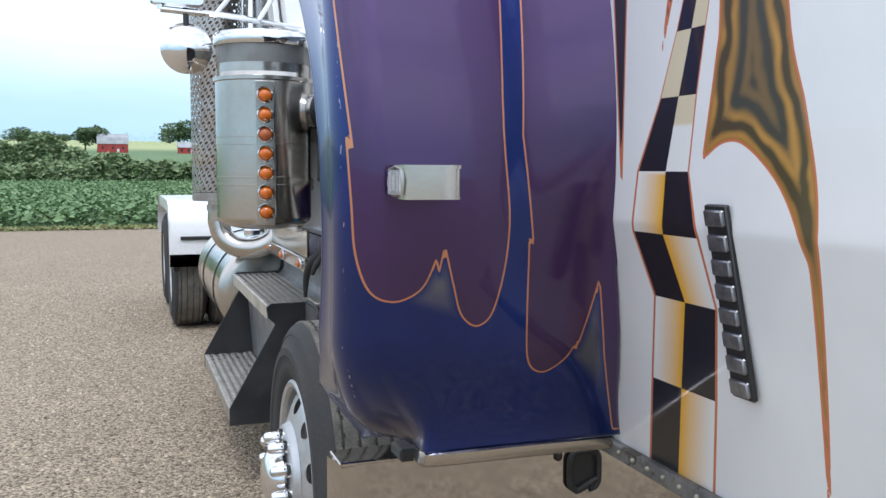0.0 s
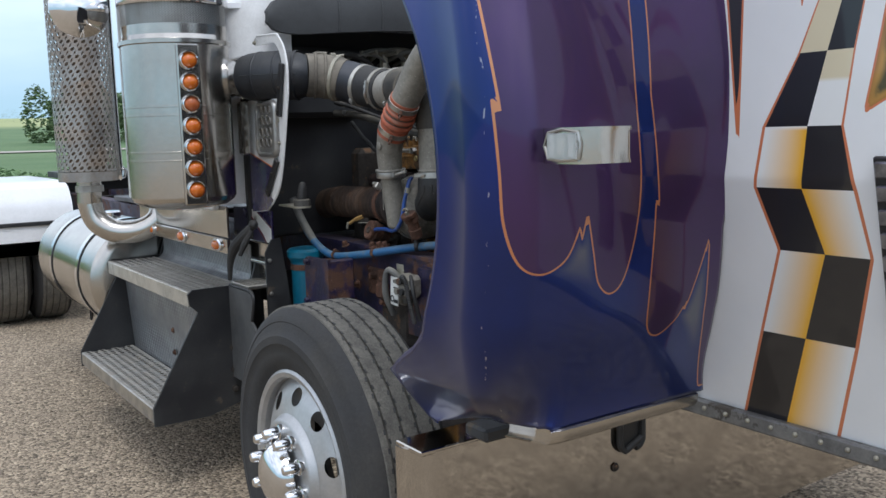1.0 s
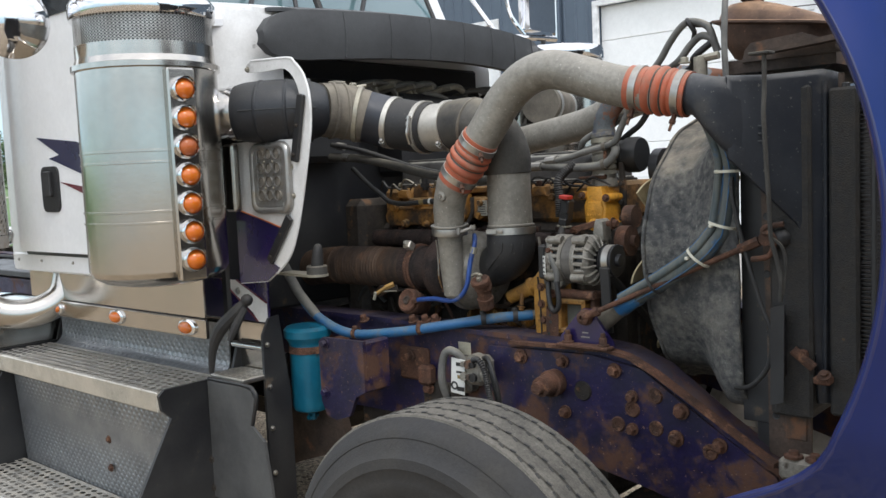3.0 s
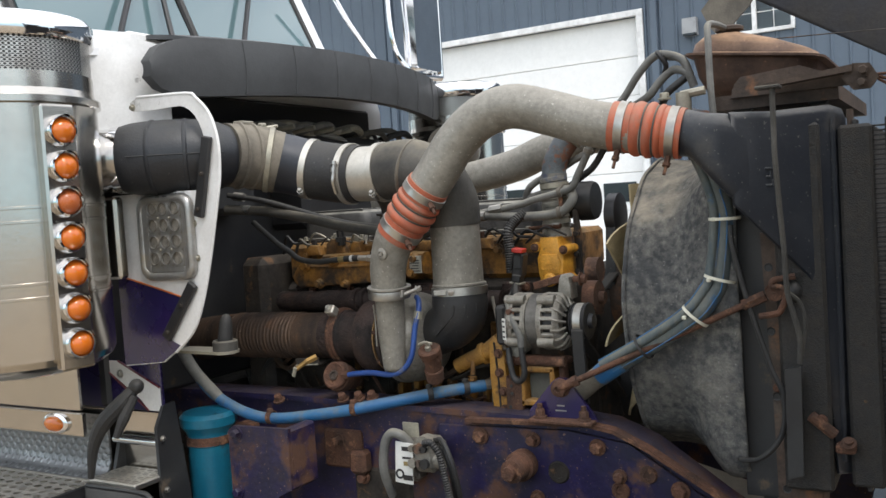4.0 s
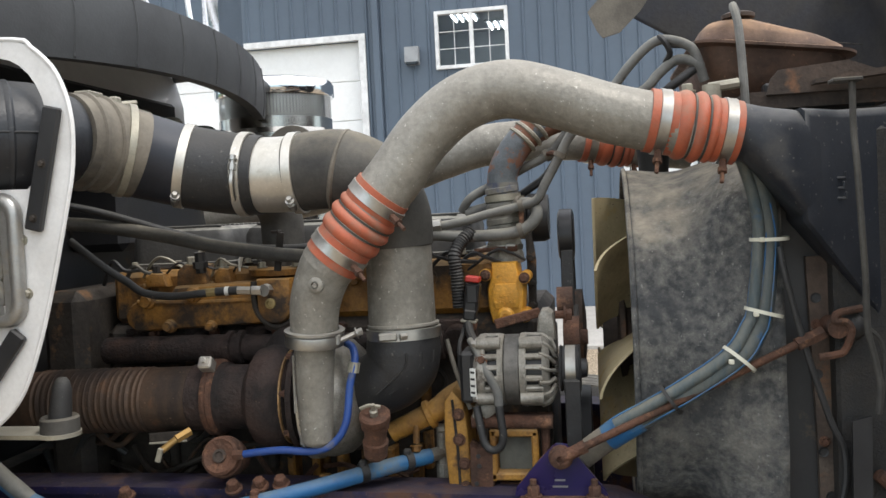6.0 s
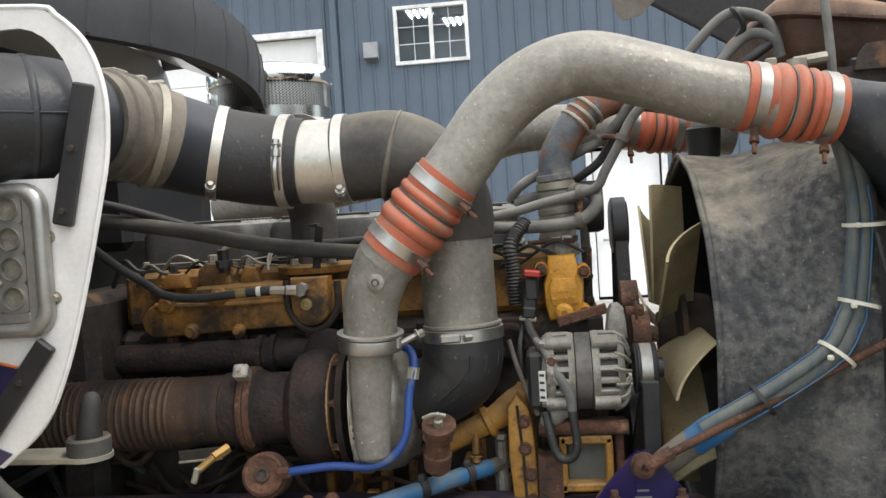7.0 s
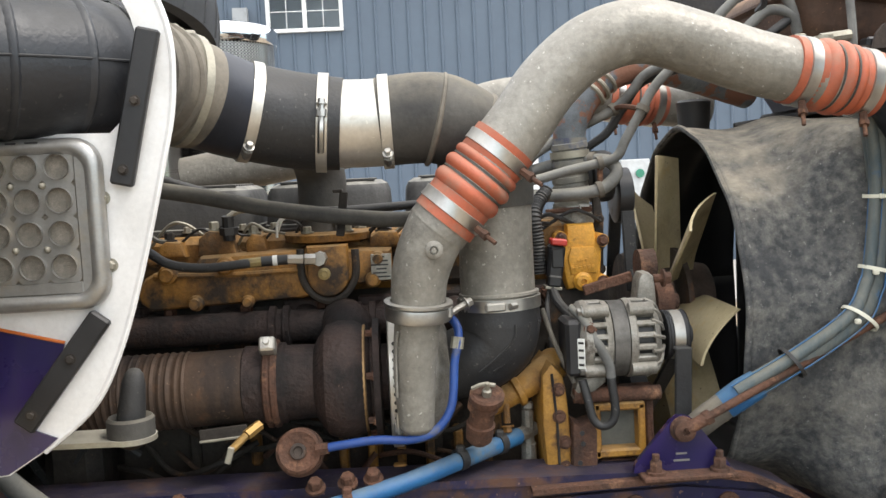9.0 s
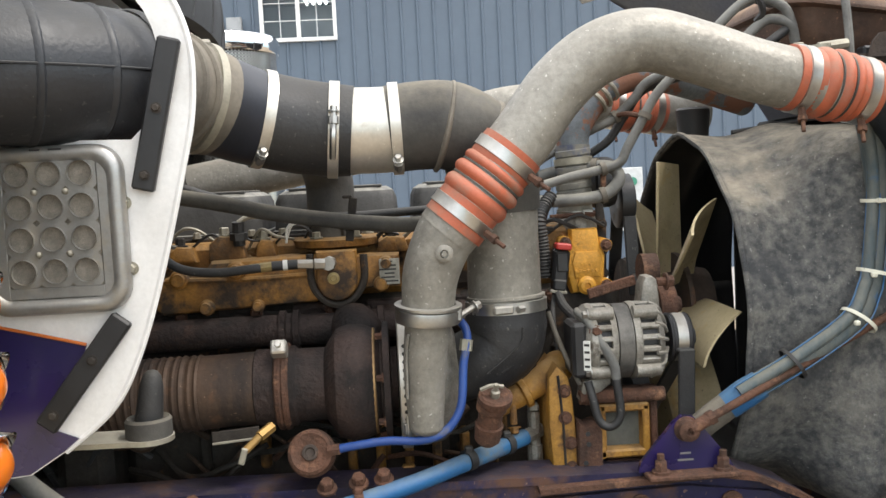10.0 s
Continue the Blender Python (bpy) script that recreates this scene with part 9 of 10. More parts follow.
for p, d in (((1.32, 2.905, 1.563), (0, 1, 0)), ((1.33, 2.86, 1.580), (0, 1, -0.1)), ((1.20, 3.60, 1.656), (0, 1, 0.15)), ((1.20, 3.58, 1.620), (0, 1, 0.1))):
    tp("hose_end", Geo().cyl(p, Vector(p) + Vector(d) * 0.035, 0.0125, seg=8), STEEL)
har = tp("wiring_harness", Geo().tube([(1.33, 2.80, 1.565), (1.31, 2.820, 1.545), (1.292, 2.831, 1.520), (1.29, 2.828, 1.48), (1.288, 2.826, 1.42)], 0.0125, 12, 8, True, 0.0012, 0.006), RUBBER, None, "corrugated wiring loom with a sensor plug")
tp("connector", Geo().box((1.282, 2.799, 1.441), (0.036, 0.028, 0.060), 0.005, Euler((radians(8), 0, 0))).box((1.276, 2.803, 1.408), (0.030, 0.024, 0.020), 0.003, Euler((radians(8), 0, 0))).box((1.268, 2.797, 1.448), (0.012, 0.022, 0.036), 0.003), BLACK, har, "black connector")
tp("connector_lock", Geo().box((1.272, 2.794, 1.476), (0.030, 0.028, 0.011), 0.002, Euler((radians(8), 0, 0))), surf("red_plastic", (0.42, 0.03, 0.02), rough=0.4, bump=0.0), har, "red connector lock")
tp("connector_seal", Geo().box((1.278, 2.806, 1.396), (0.032, 0.030, 0.005), 0.001, Euler((radians(8), 0, 0))), ZINC, har)
tp("lead", Geo().tube([(1.270, 2.808, 1.395), (1.255, 2.802, 1.375), (1.235, 2.792, 1.360), (1.20, 2.785, 1.352)], 0.0085, 10).tube([(1.272, 2.812, 1.395), (1.262, 2.818, 1.372), (1.24, 2.822, 1.350), (1.225, 2.82, 1.30)], 0.0042, 8), RUBBER, har)
tp("red_lead", Geo().tube([(1.268, 2.806, 1.396), (1.258, 2.804, 1.382), (1.250, 2.804, 1.368)], 0.0028, 6, 4), RED_HOSE, har)
rr = random.Random(11)
for k in range(18):
    y0 = 2.70 + 0.048 * k
    z0 = 1.495 + 0.02 * rr.random()
    tp("wire", Geo().tube([(1.352, y0, z0), (1.338, y0 + 0.03, z0 + 0.03 * rr.random()), (1.342, y0 + 0.06, z0 + 0.02), (1.37, y0 + 0.09 + 0.05 * rr.random(), z0 - 0.03)], 0.0020 + 0.0025 * rr.random(), 6, 6),
       rr.choice((BLACK, RUBBER, RUBBER_DUSTY, ZINC)), har)
for k in range(16):
    y0 = 2.82 + 0.052 * k
    z0 = 1.10 + 0.11 * rr.random()
    tp("line", Geo().tube([(1.30, y0, z0), (1.275, y0 + 0.06, z0 + 0.05 * rr.uniform(-1, 1)), (1.285, y0 + 0.14, z0 + 0.05 * rr.uniform(-1, 1)), (1.32, y0 + 0.2, z0)], 0.004 + 0.006 * rr.random(), 8, 6), rr.choice((RUBBER, DARK_METAL, EXHAUST, RUST)), har)

# belt drive
belt = tp("belt_drive", Geo().lathe([(0, 0.045), (0.004, 0.055), (0.03, 0.055), (0.034, 0.045)], (1.50, 2.64, 1.545), (0, -1, 0), 36), BLACK_PAINT, None, "belt pulley at the engine's front")
tp("crank_pulley", Geo().lathe([(0, 0.02), (0.0, 0.11), (0.034, 0.11), (0.034, 0.03)], (1.56, 2.62, 1.10), (0, -1, 0), 40), BLACK_PAINT, belt)
tp("fan_pulley", Geo().lathe([(0, 0.03), (0.0, 0.085), (0.010, 0.088), (0.030, 0.088), (0.036, 0.04)], (XC, 2.625, 1.340), (0, -1, 0), 40), POST_RUST, belt, "rusted fan drive pulley")
for a, b in (((1.455, 2.622, 1.515), (1.430, 2.622, 1.36)), ((1.545, 2.622, 1.53), (1.60, 2.622, 1.36)), ((1.165, 2.616, 1.300), (1.455, 2.614, 1.085)), ((1.235, 2.616, 1.345), (1.44, 2.614, 1.40))):
    av, bv = Vector(a), Vector(b)
    dz = (bv - av)
    tp("belt", Geo().box((av + bv) / 2, (0.008, 0.026, dz.length), 0.002, Euler((0, math.atan2(dz.x, dz.z), 0))), RUBBER, belt, "ribbed rubber belt")
tp("belt_run", Geo().box((1.170, 2.612, 1.215), (0.008, 0.028, 0.17), 0.002, Euler((0, radians(-5), 0))), RUBBER, belt)
tp("tensioner", Geo().lathe([(0, 0.012), (0, 0.03), (0.03, 0.03), (0.03, 0.012)], (1.33, 2.64, 1.42), (0, -1, 0), 24), RUST, belt)
tp("support_bracket", Geo().plate([(2.700, 1.385), (2.686, 1.385), (2.682, 1.50), (2.690, 1.565), (2.702, 1.565)], "x", 1.40, 1.41, 0.003), DARK_METAL, belt)
for z in (1.41, 1.455, 1.505):
    tp("bracket_bolt", Geo().bolt((1.399, 2.692, z), (-1, 0, 0), 0.007, 0.010), DARK_METAL, belt)
tp("compressor", Geo().lathe([(0, 0.02), (0.0, 0.046), (0.010, 0.050), (0.040, 0.050), (0.044, 0.044), (0.085, 0.042), (0.09, 0.02)], (1.45, 2.655, 1.585), (0, 1, 0), 28), BLACK, belt, "black compressor clutch")

# fan
FX, FY, FZ = XC, 2.505, 1.322
fan = tp("fan_hub", Geo().lathe([(0, 0.03), (0.0, 0.075), (0.05, 0.085), (0.055, 0.11), (0.065, 0.11), (0.07, 0.05), (0.10, 0.045)], (FX, FY - 0.05, FZ), (0, 1, 0), 36), POST_RUST, None, "rusted fan hub")
for k in range(8):
    a0 = radians(4 + 45 * k)

    def blade(u, v, a0=a0):
        r = 0.07 + 0.228 * u + 0.012 * u * (v - 0.5)
        half = 0.050 + 0.008 * u
        tw = radians(46 - 9 * u)
        c = (v - 0.5) * 2 * half
        t_off, y_off = c * math.cos(tw), c * math.sin(tw) + 0.014 * (1 - (2 * v - 1) ** 2)
        a = a0 + t_off / max(r, 0.12)
        return (FX + r * math.cos(a), FY + y_off + 0.022, FZ + r * math.sin(a))
    tp("blade", Geo().sheet(blade, 10, 8, (0, 0.005, 0)), FAN_YELLOW, fan, "dusty yellow fan blade", angle=50)

# shroud: round behind, square against the radiator
def shroud_pt(u, v):
    a = 2 * math.pi * u
    ca, sa = math.cos(a), math.sin(a)
    m = max(abs(ca), abs(sa))
    sq = 0.365 / m
    sq = min(sq, 0.48)
    k = max(0.0, min(1.0, (v - 0.35) / 0.5))
    k = k * k * (3 - 2 * k)
    r = 0.345 * (1 - k) + (0.345 + (sq - 0.345) * 0.75) * k
    wob = 0.004 * math.sin(5 * a + 8 * v) + 0.003 * math.sin(13 * a)
    return (FX + (r + wob) * ca, 2.50 - 0.245 * v, FZ + (r + wob) * sa)


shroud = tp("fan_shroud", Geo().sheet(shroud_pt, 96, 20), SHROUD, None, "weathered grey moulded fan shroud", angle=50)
# inner skin is black: the deep shade inside the shroud, put into its colour
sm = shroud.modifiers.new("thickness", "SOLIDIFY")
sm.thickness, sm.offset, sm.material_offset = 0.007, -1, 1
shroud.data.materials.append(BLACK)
# four black plates added to stop light leaking between shroud and radiator
for c, size in (((1.197, 2.216, FZ), (0.008, 0.10, 0.74)), ((2 * XC - 1.197, 2.216, FZ), (0.008, 0.10, 0.74)), ((XC, 2.216, FZ + 0.366), (0.61, 0.10, 0.008)), ((XC, 2.216, FZ - 0.366), (0.61, 0.10, 0.008))):
    tp("shroud_light_block", Geo().box(c, size, 0.002), BLACK_PAINT, shroud, "added black ring blocking light at the radiator")
tp("shroud_lip", Geo().tube([shroud_pt(u / 48, 0.0) for u in range(49)], 0.0055, 8, 2), SHROUD, shroud)

# radiator, cooler tank and support
core_m = surf("radiator_core", (0.03, 0.03, 0.03), (0.05, 0.045, 0.04), 30, rough=0.7, metal=0.3, bump=0.6, bscale=300)
rad = tp("radiator", Geo().box((XC, 2.135, 1.35), (0.74, 0.09, 0.72), 0.006), core_m, None, "black radiator and charge-air cooler")
tp("cooler_core", Geo().box((XC, 2.03, 1.35), (0.70, 0.06, 0.70), 0.006), core_m, rad)
SHIFT = Vector((-0.030, -0.022, 0.0))
for k in range(76):
    tp("fin", Geo().box((1.216, 2.022, 1.005 + 0.0092 * k), (0.022, 0.070, 0.0026), 0.0006), BLACK_PAINT, rad)
tp("core_frame", Geo().box((1.212, 1.995, 1.35), (0.030, 0.012, 0.72), 0.003).box((1.212, 2.052, 1.35), (0.026, 0.010, 0.72), 0.003), BLACK_PAINT, rad)
for k in range(6):
    tp("frame_bolt", Geo().bolt((1.197, 2.052, 1.06 + 0.11 * k), (-1, 0, 0), 0.0045, 0.006), DARK_METAL, rad)
tank_m = surf("black_cooler_tank", (0.014, 0.017, 0.024), (0.021, 0.024, 0.031), 8, rough=0.42, rough2=0.6, bump=0.12, dust=(0.15, 0.145, 0.135), patch=(0.075, 0.068, 0.06), pscale=7, pcut=(0.6, 0.8), specks=(0.10, 0.095, 0.085), streak=(0.05, 0.048, 0.046))
SHIFT = Vector((0, 0, 0))
TANK = [(2.240, 1.740), (2.174, 1.737), (2.075, 1.743), (2.057, 1.735), (2.050, 1.715), (2.052, 1.40), (2.056, 1.02), (2.088, 1.02), (2.106, 1.350), (2.110, 1.380), (2.124, 1.418), (2.165, 1.469), (2.228, 1.548), (2.240, 1.563)]


def tank_ring(inset, depth, back=None):
    """The tank's outline drawn in by inset; its face slants away from the pipe's neck."""
    out, n = [], len(TANK)
    for k in range(n):
        a, b, c = Vector(TANK[k - 1]), Vector(TANK[k]), Vector(TANK[(k + 1) % n])
        na, nb = (Vector((-(q - p).y, (q - p).x)).normalized() for p, q in ((a, b), (b, c)))
        m = (na + nb) / max(0.5, 1 + na.dot(nb))
        y, z = b + m * inset
        out.append(Vector((1.094 - 0.667 * (y - 2.177) + depth if back is None else back, y, z)))
    return out


cool = tp("cooler_tank", Geo().rings([tank_ring(0.016, 0.0), tank_ring(0.006, 0.003), tank_ring(0.001, 0.010), tank_ring(0.0, 0.020), tank_ring(0.0, 0.0, 1.225)]), tank_m, None, "black cast charge-cooler side tank", angle=50)


def neck_ring(y, cx, cz, hx, hz, p):
    return [Vector((cx + hx * math.copysign(abs(math.cos(a)) ** p, math.cos(a)), y, cz + hz * math.copysign(abs(math.sin(a)) ** p, math.sin(a)))) for a in [2 * math.pi * k / 32 for k in range(32)]]


tp("tank_neck", Geo().rings([neck_ring(2.376, 1.087, 1.714, 0.047, 0.047, 1.0), neck_ring(2.325, 1.089, 1.709, 0.0465, 0.047, 0.97), neck_ring(2.312, 1.092, 1.702, 0.052, 0.051, 0.85), neck_ring(2.297, 1.097, 1.692, 0.059, 0.056, 0.65), neck_ring(2.275, 1.105, 1.677, 0.071, 0.066, 0.5), neck_ring(2.25, 1.117, 1.660, 0.073, 0.080, 0.42), neck_ring(2.21, 1.142, 1.635, 0.0705, 0.097, 0.38), neck_ring(2.185, 1.158, 1.62, 0.066, 0.10, 0.38)]), tank_m, cool)
tp("cast_rib", Geo().tube([(1.167, 2.068, 1.715), (1.167, 2.069, 1.40), (1.165, 2.072, 1.05)], 0.006, 8, 6), tank_m, cool)
for k, w in enumerate((0.016, 0.010, 0.016)):
    tp("cast_letter_bar", Geo().box((1.0925, 2.177, 1.596 + 0.016 * k), (0.004, w, 0.004), 0.001).box((1.0925, 2.177 - 0.5 * w, 1.600 + 0.016 * k), (0.004, 0.003, 0.012), 0.001), tank_m, cool)
post = tp("radiator_post", Geo().prism([(2.106, 0.86), (2.200, 0.86), (2.203, 1.17), (2.214, 1.50), (2.106, 1.50)], "x", 1.180, 1.188).prism([(2.196, 0.86), (2.200, 0.86), (2.203, 1.17), (2.214, 1.50), (2.209, 1.50)], "x", 1.188, 1.225), POST_RUST, None, "rust-brown radiator support post")
# shade of the open gap beside the post, built as a black strip
tp("post_shadow_plate", Geo().prism([(2.206, 0.86), (2.232, 0.86), (2.236, 1.10), (2.252, 1.50), (2.262, 1.56), (2.216, 1.56)], "x", 1.196, 1.206), BLACK_PAINT, post, "black strip standing in for the dark gap behind the post")
tp("post_face", Geo().box((1.177, 2.138, 1.13), (0.006, 0.046, 0.40), 0.002), POST_RUST, post)
tp("post_plate", Geo().prism([(2.166, 1.236), (2.136, 1.244), (2.140, 1.030), (2.169, 1.020)], "x", 1.108, 1.114).box((1.145, 2.150, 1.15), (0.07, 0.012, 0.14), 0.002), BLACK_PAINT, post, "black hanging rubber plate")
for y, z in ((2.195, 1.167), (2.201, 1.30), (2.20, 1.43), (2.184, 0.977), (2.131, 0.980), (2.185, 1.09), (2.15, 1.45)):
    tp("hole", Geo().lathe([(0, 0.0055), (0.001, 0.0085), (0, 0.0090)], (1.1795, y, z), (-1, 0, 0), 14, caps=False).cyl((1.1805, y, z), (1.1790, y, z), 0.0055, seg=12), BLACK, post)
for y, z in ((2.193, 1.185), (2.20, 1.385)):
    tp("post_bolt", Geo().bolt((1.180, y, z), (-1, 0, 0), 0.0065, 0.008), RUST, post)
tp("hanger_strap", Geo().tube([(1.075, 2.160, 1.776), (1.074, 2.160, 1.70), (1.066, 2.159, 1.65), (1.066, 2.155, 1.56), (1.068, 2.151, 1.473), (1.072, 2.149, 1.393), (1.076, 2.139, 1.345), (1.078, 2.131, 1.300), (1.080, 2.134, 1.255)], 0.0052, 8).tube([(1.073, 2.149, 1.393), (1.080, 2.128, 1.37), (1.082, 2.122, 1.33), (1.082, 2.130, 1.27)], 0.0038, 6).box((1.082, 2.168, 1.779), (0.035, 0.044, 0.006), 0.002), RUBBER_DUSTY, post, "old strap hanging down the post")
tp("latch_hook", Geo().tube([(1.12, 2.211, 1.339), (1.12, 2.185, 1.343), (1.12, 2.171, 1.350), (1.12, 2.160, 1.380), (1.12, 2.168, 1.396), (1.12, 2.184, 1.398), (1.12, 2.180, 1.410), (1.125, 2.142, 1.417)], 0.0062, 8).cyl((1.12, 2.180, 1.385), (1.185, 2.180, 1.385), 0.016), RUST, post)
tp("latch_pad", Geo().ball((1.145, 2.155, 1.385), 0.024, nu=16, nv=10), RUBBER, post)
tp("side_cable", Geo().tube([(1.14, 2.262, 1.52), (1.13, 2.258, 1.479), (1.13, 2.232, 1.363), (1.13, 2.196, 1.238), (1.13, 2.174, 1.177), (1.13, 2.181, 1.102), (1.135, 2.222, 1.051), (1.16, 2.27, 1.035)], 0.0055, 8), RUBBER, post)
tp("lower_hook", Geo().tube([(1.125, 2.125, 1.145), (1.13, 2.10, 1.122), (1.135, 2.085, 1.108)], 0.011, 10, 6).box((1.14, 2.066, 1.082), (0.03, 0.036, 0.018), 0.006).lathe([(0, 0.014), (0.005, 0.014), (0.007, 0.009), (0.013, 0.008)], (1.13, 2.060, 1.092), (-0.6, 0, 0.8), 18).cyl((1.125, 2.108, 1.133), (1.165, 2.108, 1.133), 0.012), RUST, post)
tp("edge_rod", Geo().tube([(1.178, 2.038, 1.730), (1.180, 2.040, 1.4), (1.178, 2.044, 1.09)], 0.0065, 8), POST_RUST, post)
SHIFT = Vector((-0.055, 0, 0))
tp("terminal_block", Geo().box((1.18, 2.10, 0.885), (0.06, 0.10, 0.05), 0.008), CAST, post, "grey terminal block with two studs")
for y in (2.075, 2.12):
    tp("stud", Geo().lathe([(0, 0.020), (0.006, 0.020), (0.008, 0.012), (0.016, 0.010)], (1.165, y, 0.91), (0, 0, 1), 18), RUST, post)
for k in range(4):
    tp("pigtail", Geo().tube([(1.16, 2.06, 0.90), (1.15, 2.03 + 0.01 * k, 0.92), (1.15, 2.0, 0.90 - 0.02 * k), (1.16, 1.98, 0.86)], 0.004, 6), RUBBER, post)

SHIFT = Vector((0, 0, 0))
# stay rod, gusset and coolant hose
gus = tp("gusset", Geo().prism([(2.716, 1.112), (2.556, 1.108), (2.562, 1.122), (2.614, 1.190), (2.624, 1.200), (2.642, 1.202), (2.654, 1.194), (2.712, 1.128)], "x", 1.106, 1.116), PURPLE, None, "purple triangular gusset with rusty bolts")
tp("gusset_foot", Geo().box((1.094, 2.632, 1.109), (0.040, 0.150, 0.008), 0.002), RUST, gus)
for y in (2.683, 2.580):
    tp("bolt", Geo().bolt((1.094, y, 1.113), (0, 0, 1), 0.0105, 0.018).cyl((1.094, y, 1.113), (1.094, y, 1.145), 0.006, seg=10), RUST, gus)
tp("pin", Geo().lathe([(0, 0.021), (0.004, 0.021), (0.006, 0.017), (0.018, 0.017), (0.020, 0.013), (0.022, 0.007), (0.016, 0.006)], (1.107, 2.635, 1.180), (-1, 0, 0), 22), RUST, gus)
for k, w in enumerate((0.018, 0.026)):
    tp("stencil_bar", Geo().box((1.1055, 2.638, 1.140 - 0.011 * k), (0.001, w, 0.003), 0), STEEL, gus)
rod = tp("stay_rod", Geo().cyl((1.094, 2.635, 1.181), (1.135, 2.203, 1.377), 0.0068, seg=12).cyl((1.094, 2.632, 1.182), (1.0965, 2.598, 1.198), 0.0105, seg=12).cyl((1.0965, 2.602, 1.196), (1.0975, 2.592, 1.201), 0.0125, seg=6).cyl((1.129, 2.243, 1.359), (1.135, 2.200, 1.378), 0.012, seg=6), RUST, None, "rusty radiator stay rod")
HOSE = [(1.150, 2.635, 1.140), (1.142, 2.577, 1.188), (1.134, 2.526, 1.224), (1.128, 2.420, 1.284), (1.130, 2.338, 1.339), (1.148, 2.305, 1.38), (1.157, 2.292, 1.412), (1.163, 2.278, 1.534), (1.15, 2.287, 1.60), (1.13, 2.31, 1.67)]
lower = tp("coolant_hose", Geo().tube(HOSE, [0.020, 0.021, 0.021, 0.020, 0.020, 0.020, 0.020, 0.020, 0.020, 0.019], 22), WET_HOSE, None, "blue-grey coolant hose bundle held by nylon ties")
tp("blue_cuff", Geo().tube([Vector(HOSE[1]).lerp(Vector(HOSE[2]), 0.45), HOSE[2], Vector(HOSE[2]).lerp(Vector(HOSE[3]), 0.25)], [0.0235, 0.0245, 0.0235], 22), BLUE_HOSE, lower, "blue silicone cuff")
tp("hose_end", Geo().tube(HOSE[:3], [0.021, 0.0225, 0.0225], 20), RUBBER_TAN, lower)
tp("second_hose", Geo().tube([(x - 0.018, y + 0.016, z + 0.008) for x, y, z in HOSE[2:]], 0.010, 12), WET_HOSE, lower)
for dx, dy, dz in ((-0.019, 0.004, 0.018), (-0.021, -0.010, -0.006), (-0.015, 0.024, 0.016)):
    tp("blue_stripe", Geo().tube([(x + dx, y + dy, z + dz) for x, y, z in HOSE[2:9]], 0.0014, 8), BLUE_HOSE, lower)
tp("dark_tie", Geo().lathe([(-0.003, 0.0275), (-0.003, 0.0295), (0.003, 0.0295), (0.003, 0.0275)], (1.121, 2.448, 1.273), (0, -0.82, 0.57), 24, caps=False), RUBBER, lower)
for p, d in (((1.155, 2.276, 1.534), (0, 0, 1)), ((1.149, 2.290, 1.412), (0.05, -0.25, 0.9)), ((1.120, 2.336, 1.339), (0.1, -0.65, 0.75))):
    tp("nylon_tie", Geo().lathe([(-0.0030, 0.0300), (-0.0030, 0.0320), (0.0030, 0.0320), (0.0030, 0.0300)], p, d, 24, caps=False).box((p[0] - 0.026, p[1] + 0.016, p[2]), (0.009, 0.009, 0.008), 0.002), TIE, lower, "pale nylon tie")

# surge tank over the radiator, leaning forward a little
def surge_ring(dz, grow, y0=2.10, y1=2.365, x0=1.266, x1=1.80):
    return [Vector((x, y, 1.890 + dz + (y - 2.355) * 0.142)) for x, y in rounded(x0 - grow, y0 - grow, x1 + grow, y1 + grow, 0.05, 5)]


def lid_ring(k, grow):
    ys_, hs = (2.05, 2.11, 2.20, 2.275, 2.33, 2.40), (0.010, 0.014, 0.036, 0.050, 0.044, 0.026)
    return [Vector((v.x, v.y, v.z + k * float(np.interp(v.y, ys_, hs)))) for v in surge_ring(0.004, grow)]


surge = tp("surge_tank", Geo().rings([surge_ring(-0.100, -0.065), surge_ring(-0.085, -0.030), surge_ring(-0.05, -0.012), surge_ring(-0.008, -0.004), surge_ring(-0.004, 0.010), surge_ring(0.001, 0.010), surge_ring(0.004, -0.003), lid_ring(0.5, -0.008), lid_ring(0.85, -0.022), lid_ring(1.0, -0.05), lid_ring(1.05, -0.09)]), RUST_TANK, None,
           "rust-brown steel surge tank over the radiator", angle=40)
tp("filler_cap", Geo().lathe([(0, 0.022), (0.010, 0.022), (0.011, 0.030), (0.018, 0.030), (0.021, 0.024)], (1.335, 2.285, 1.925), (0, 0, 1), 28), POST_RUST, surge)
tp("strap", Geo().tube([(1.200, 2.298, 1.745), (1.200, 2.301, 1.82), (1.212, 2.304, 1.90), (1.235, 2.308, 1.938), (1.275, 2.30, 1.944), (1.31, 2.29, 1.94)], 0.0072, 10), GREY_HOSE, surge, "grey retaining strap")
brk = tp("tank_bracket", Geo().prism([(2.263, 1.778), (2.255, 1.805), (2.242, 1.819), (2.18, 1.824), (2.129, 1.828), (2.06, 1.800), (2.03, 1.795), (2.03, 1.778)], "x", 1.205, 1.213).prism([(1.215, 1.755), (1.85, 1.755), (1.85, 1.785), (1.215, 1.785)], "y", 2.06, 2.30), POST_RUST, surge, "rusted tank bracket")
tp("bracket_arm", Geo().prism([(2.192, 1.788), (2.192, 1.795), (2.03, 1.813), (2.03, 1.800)], "x", 1.165, 1.200), POST_RUST, surge)
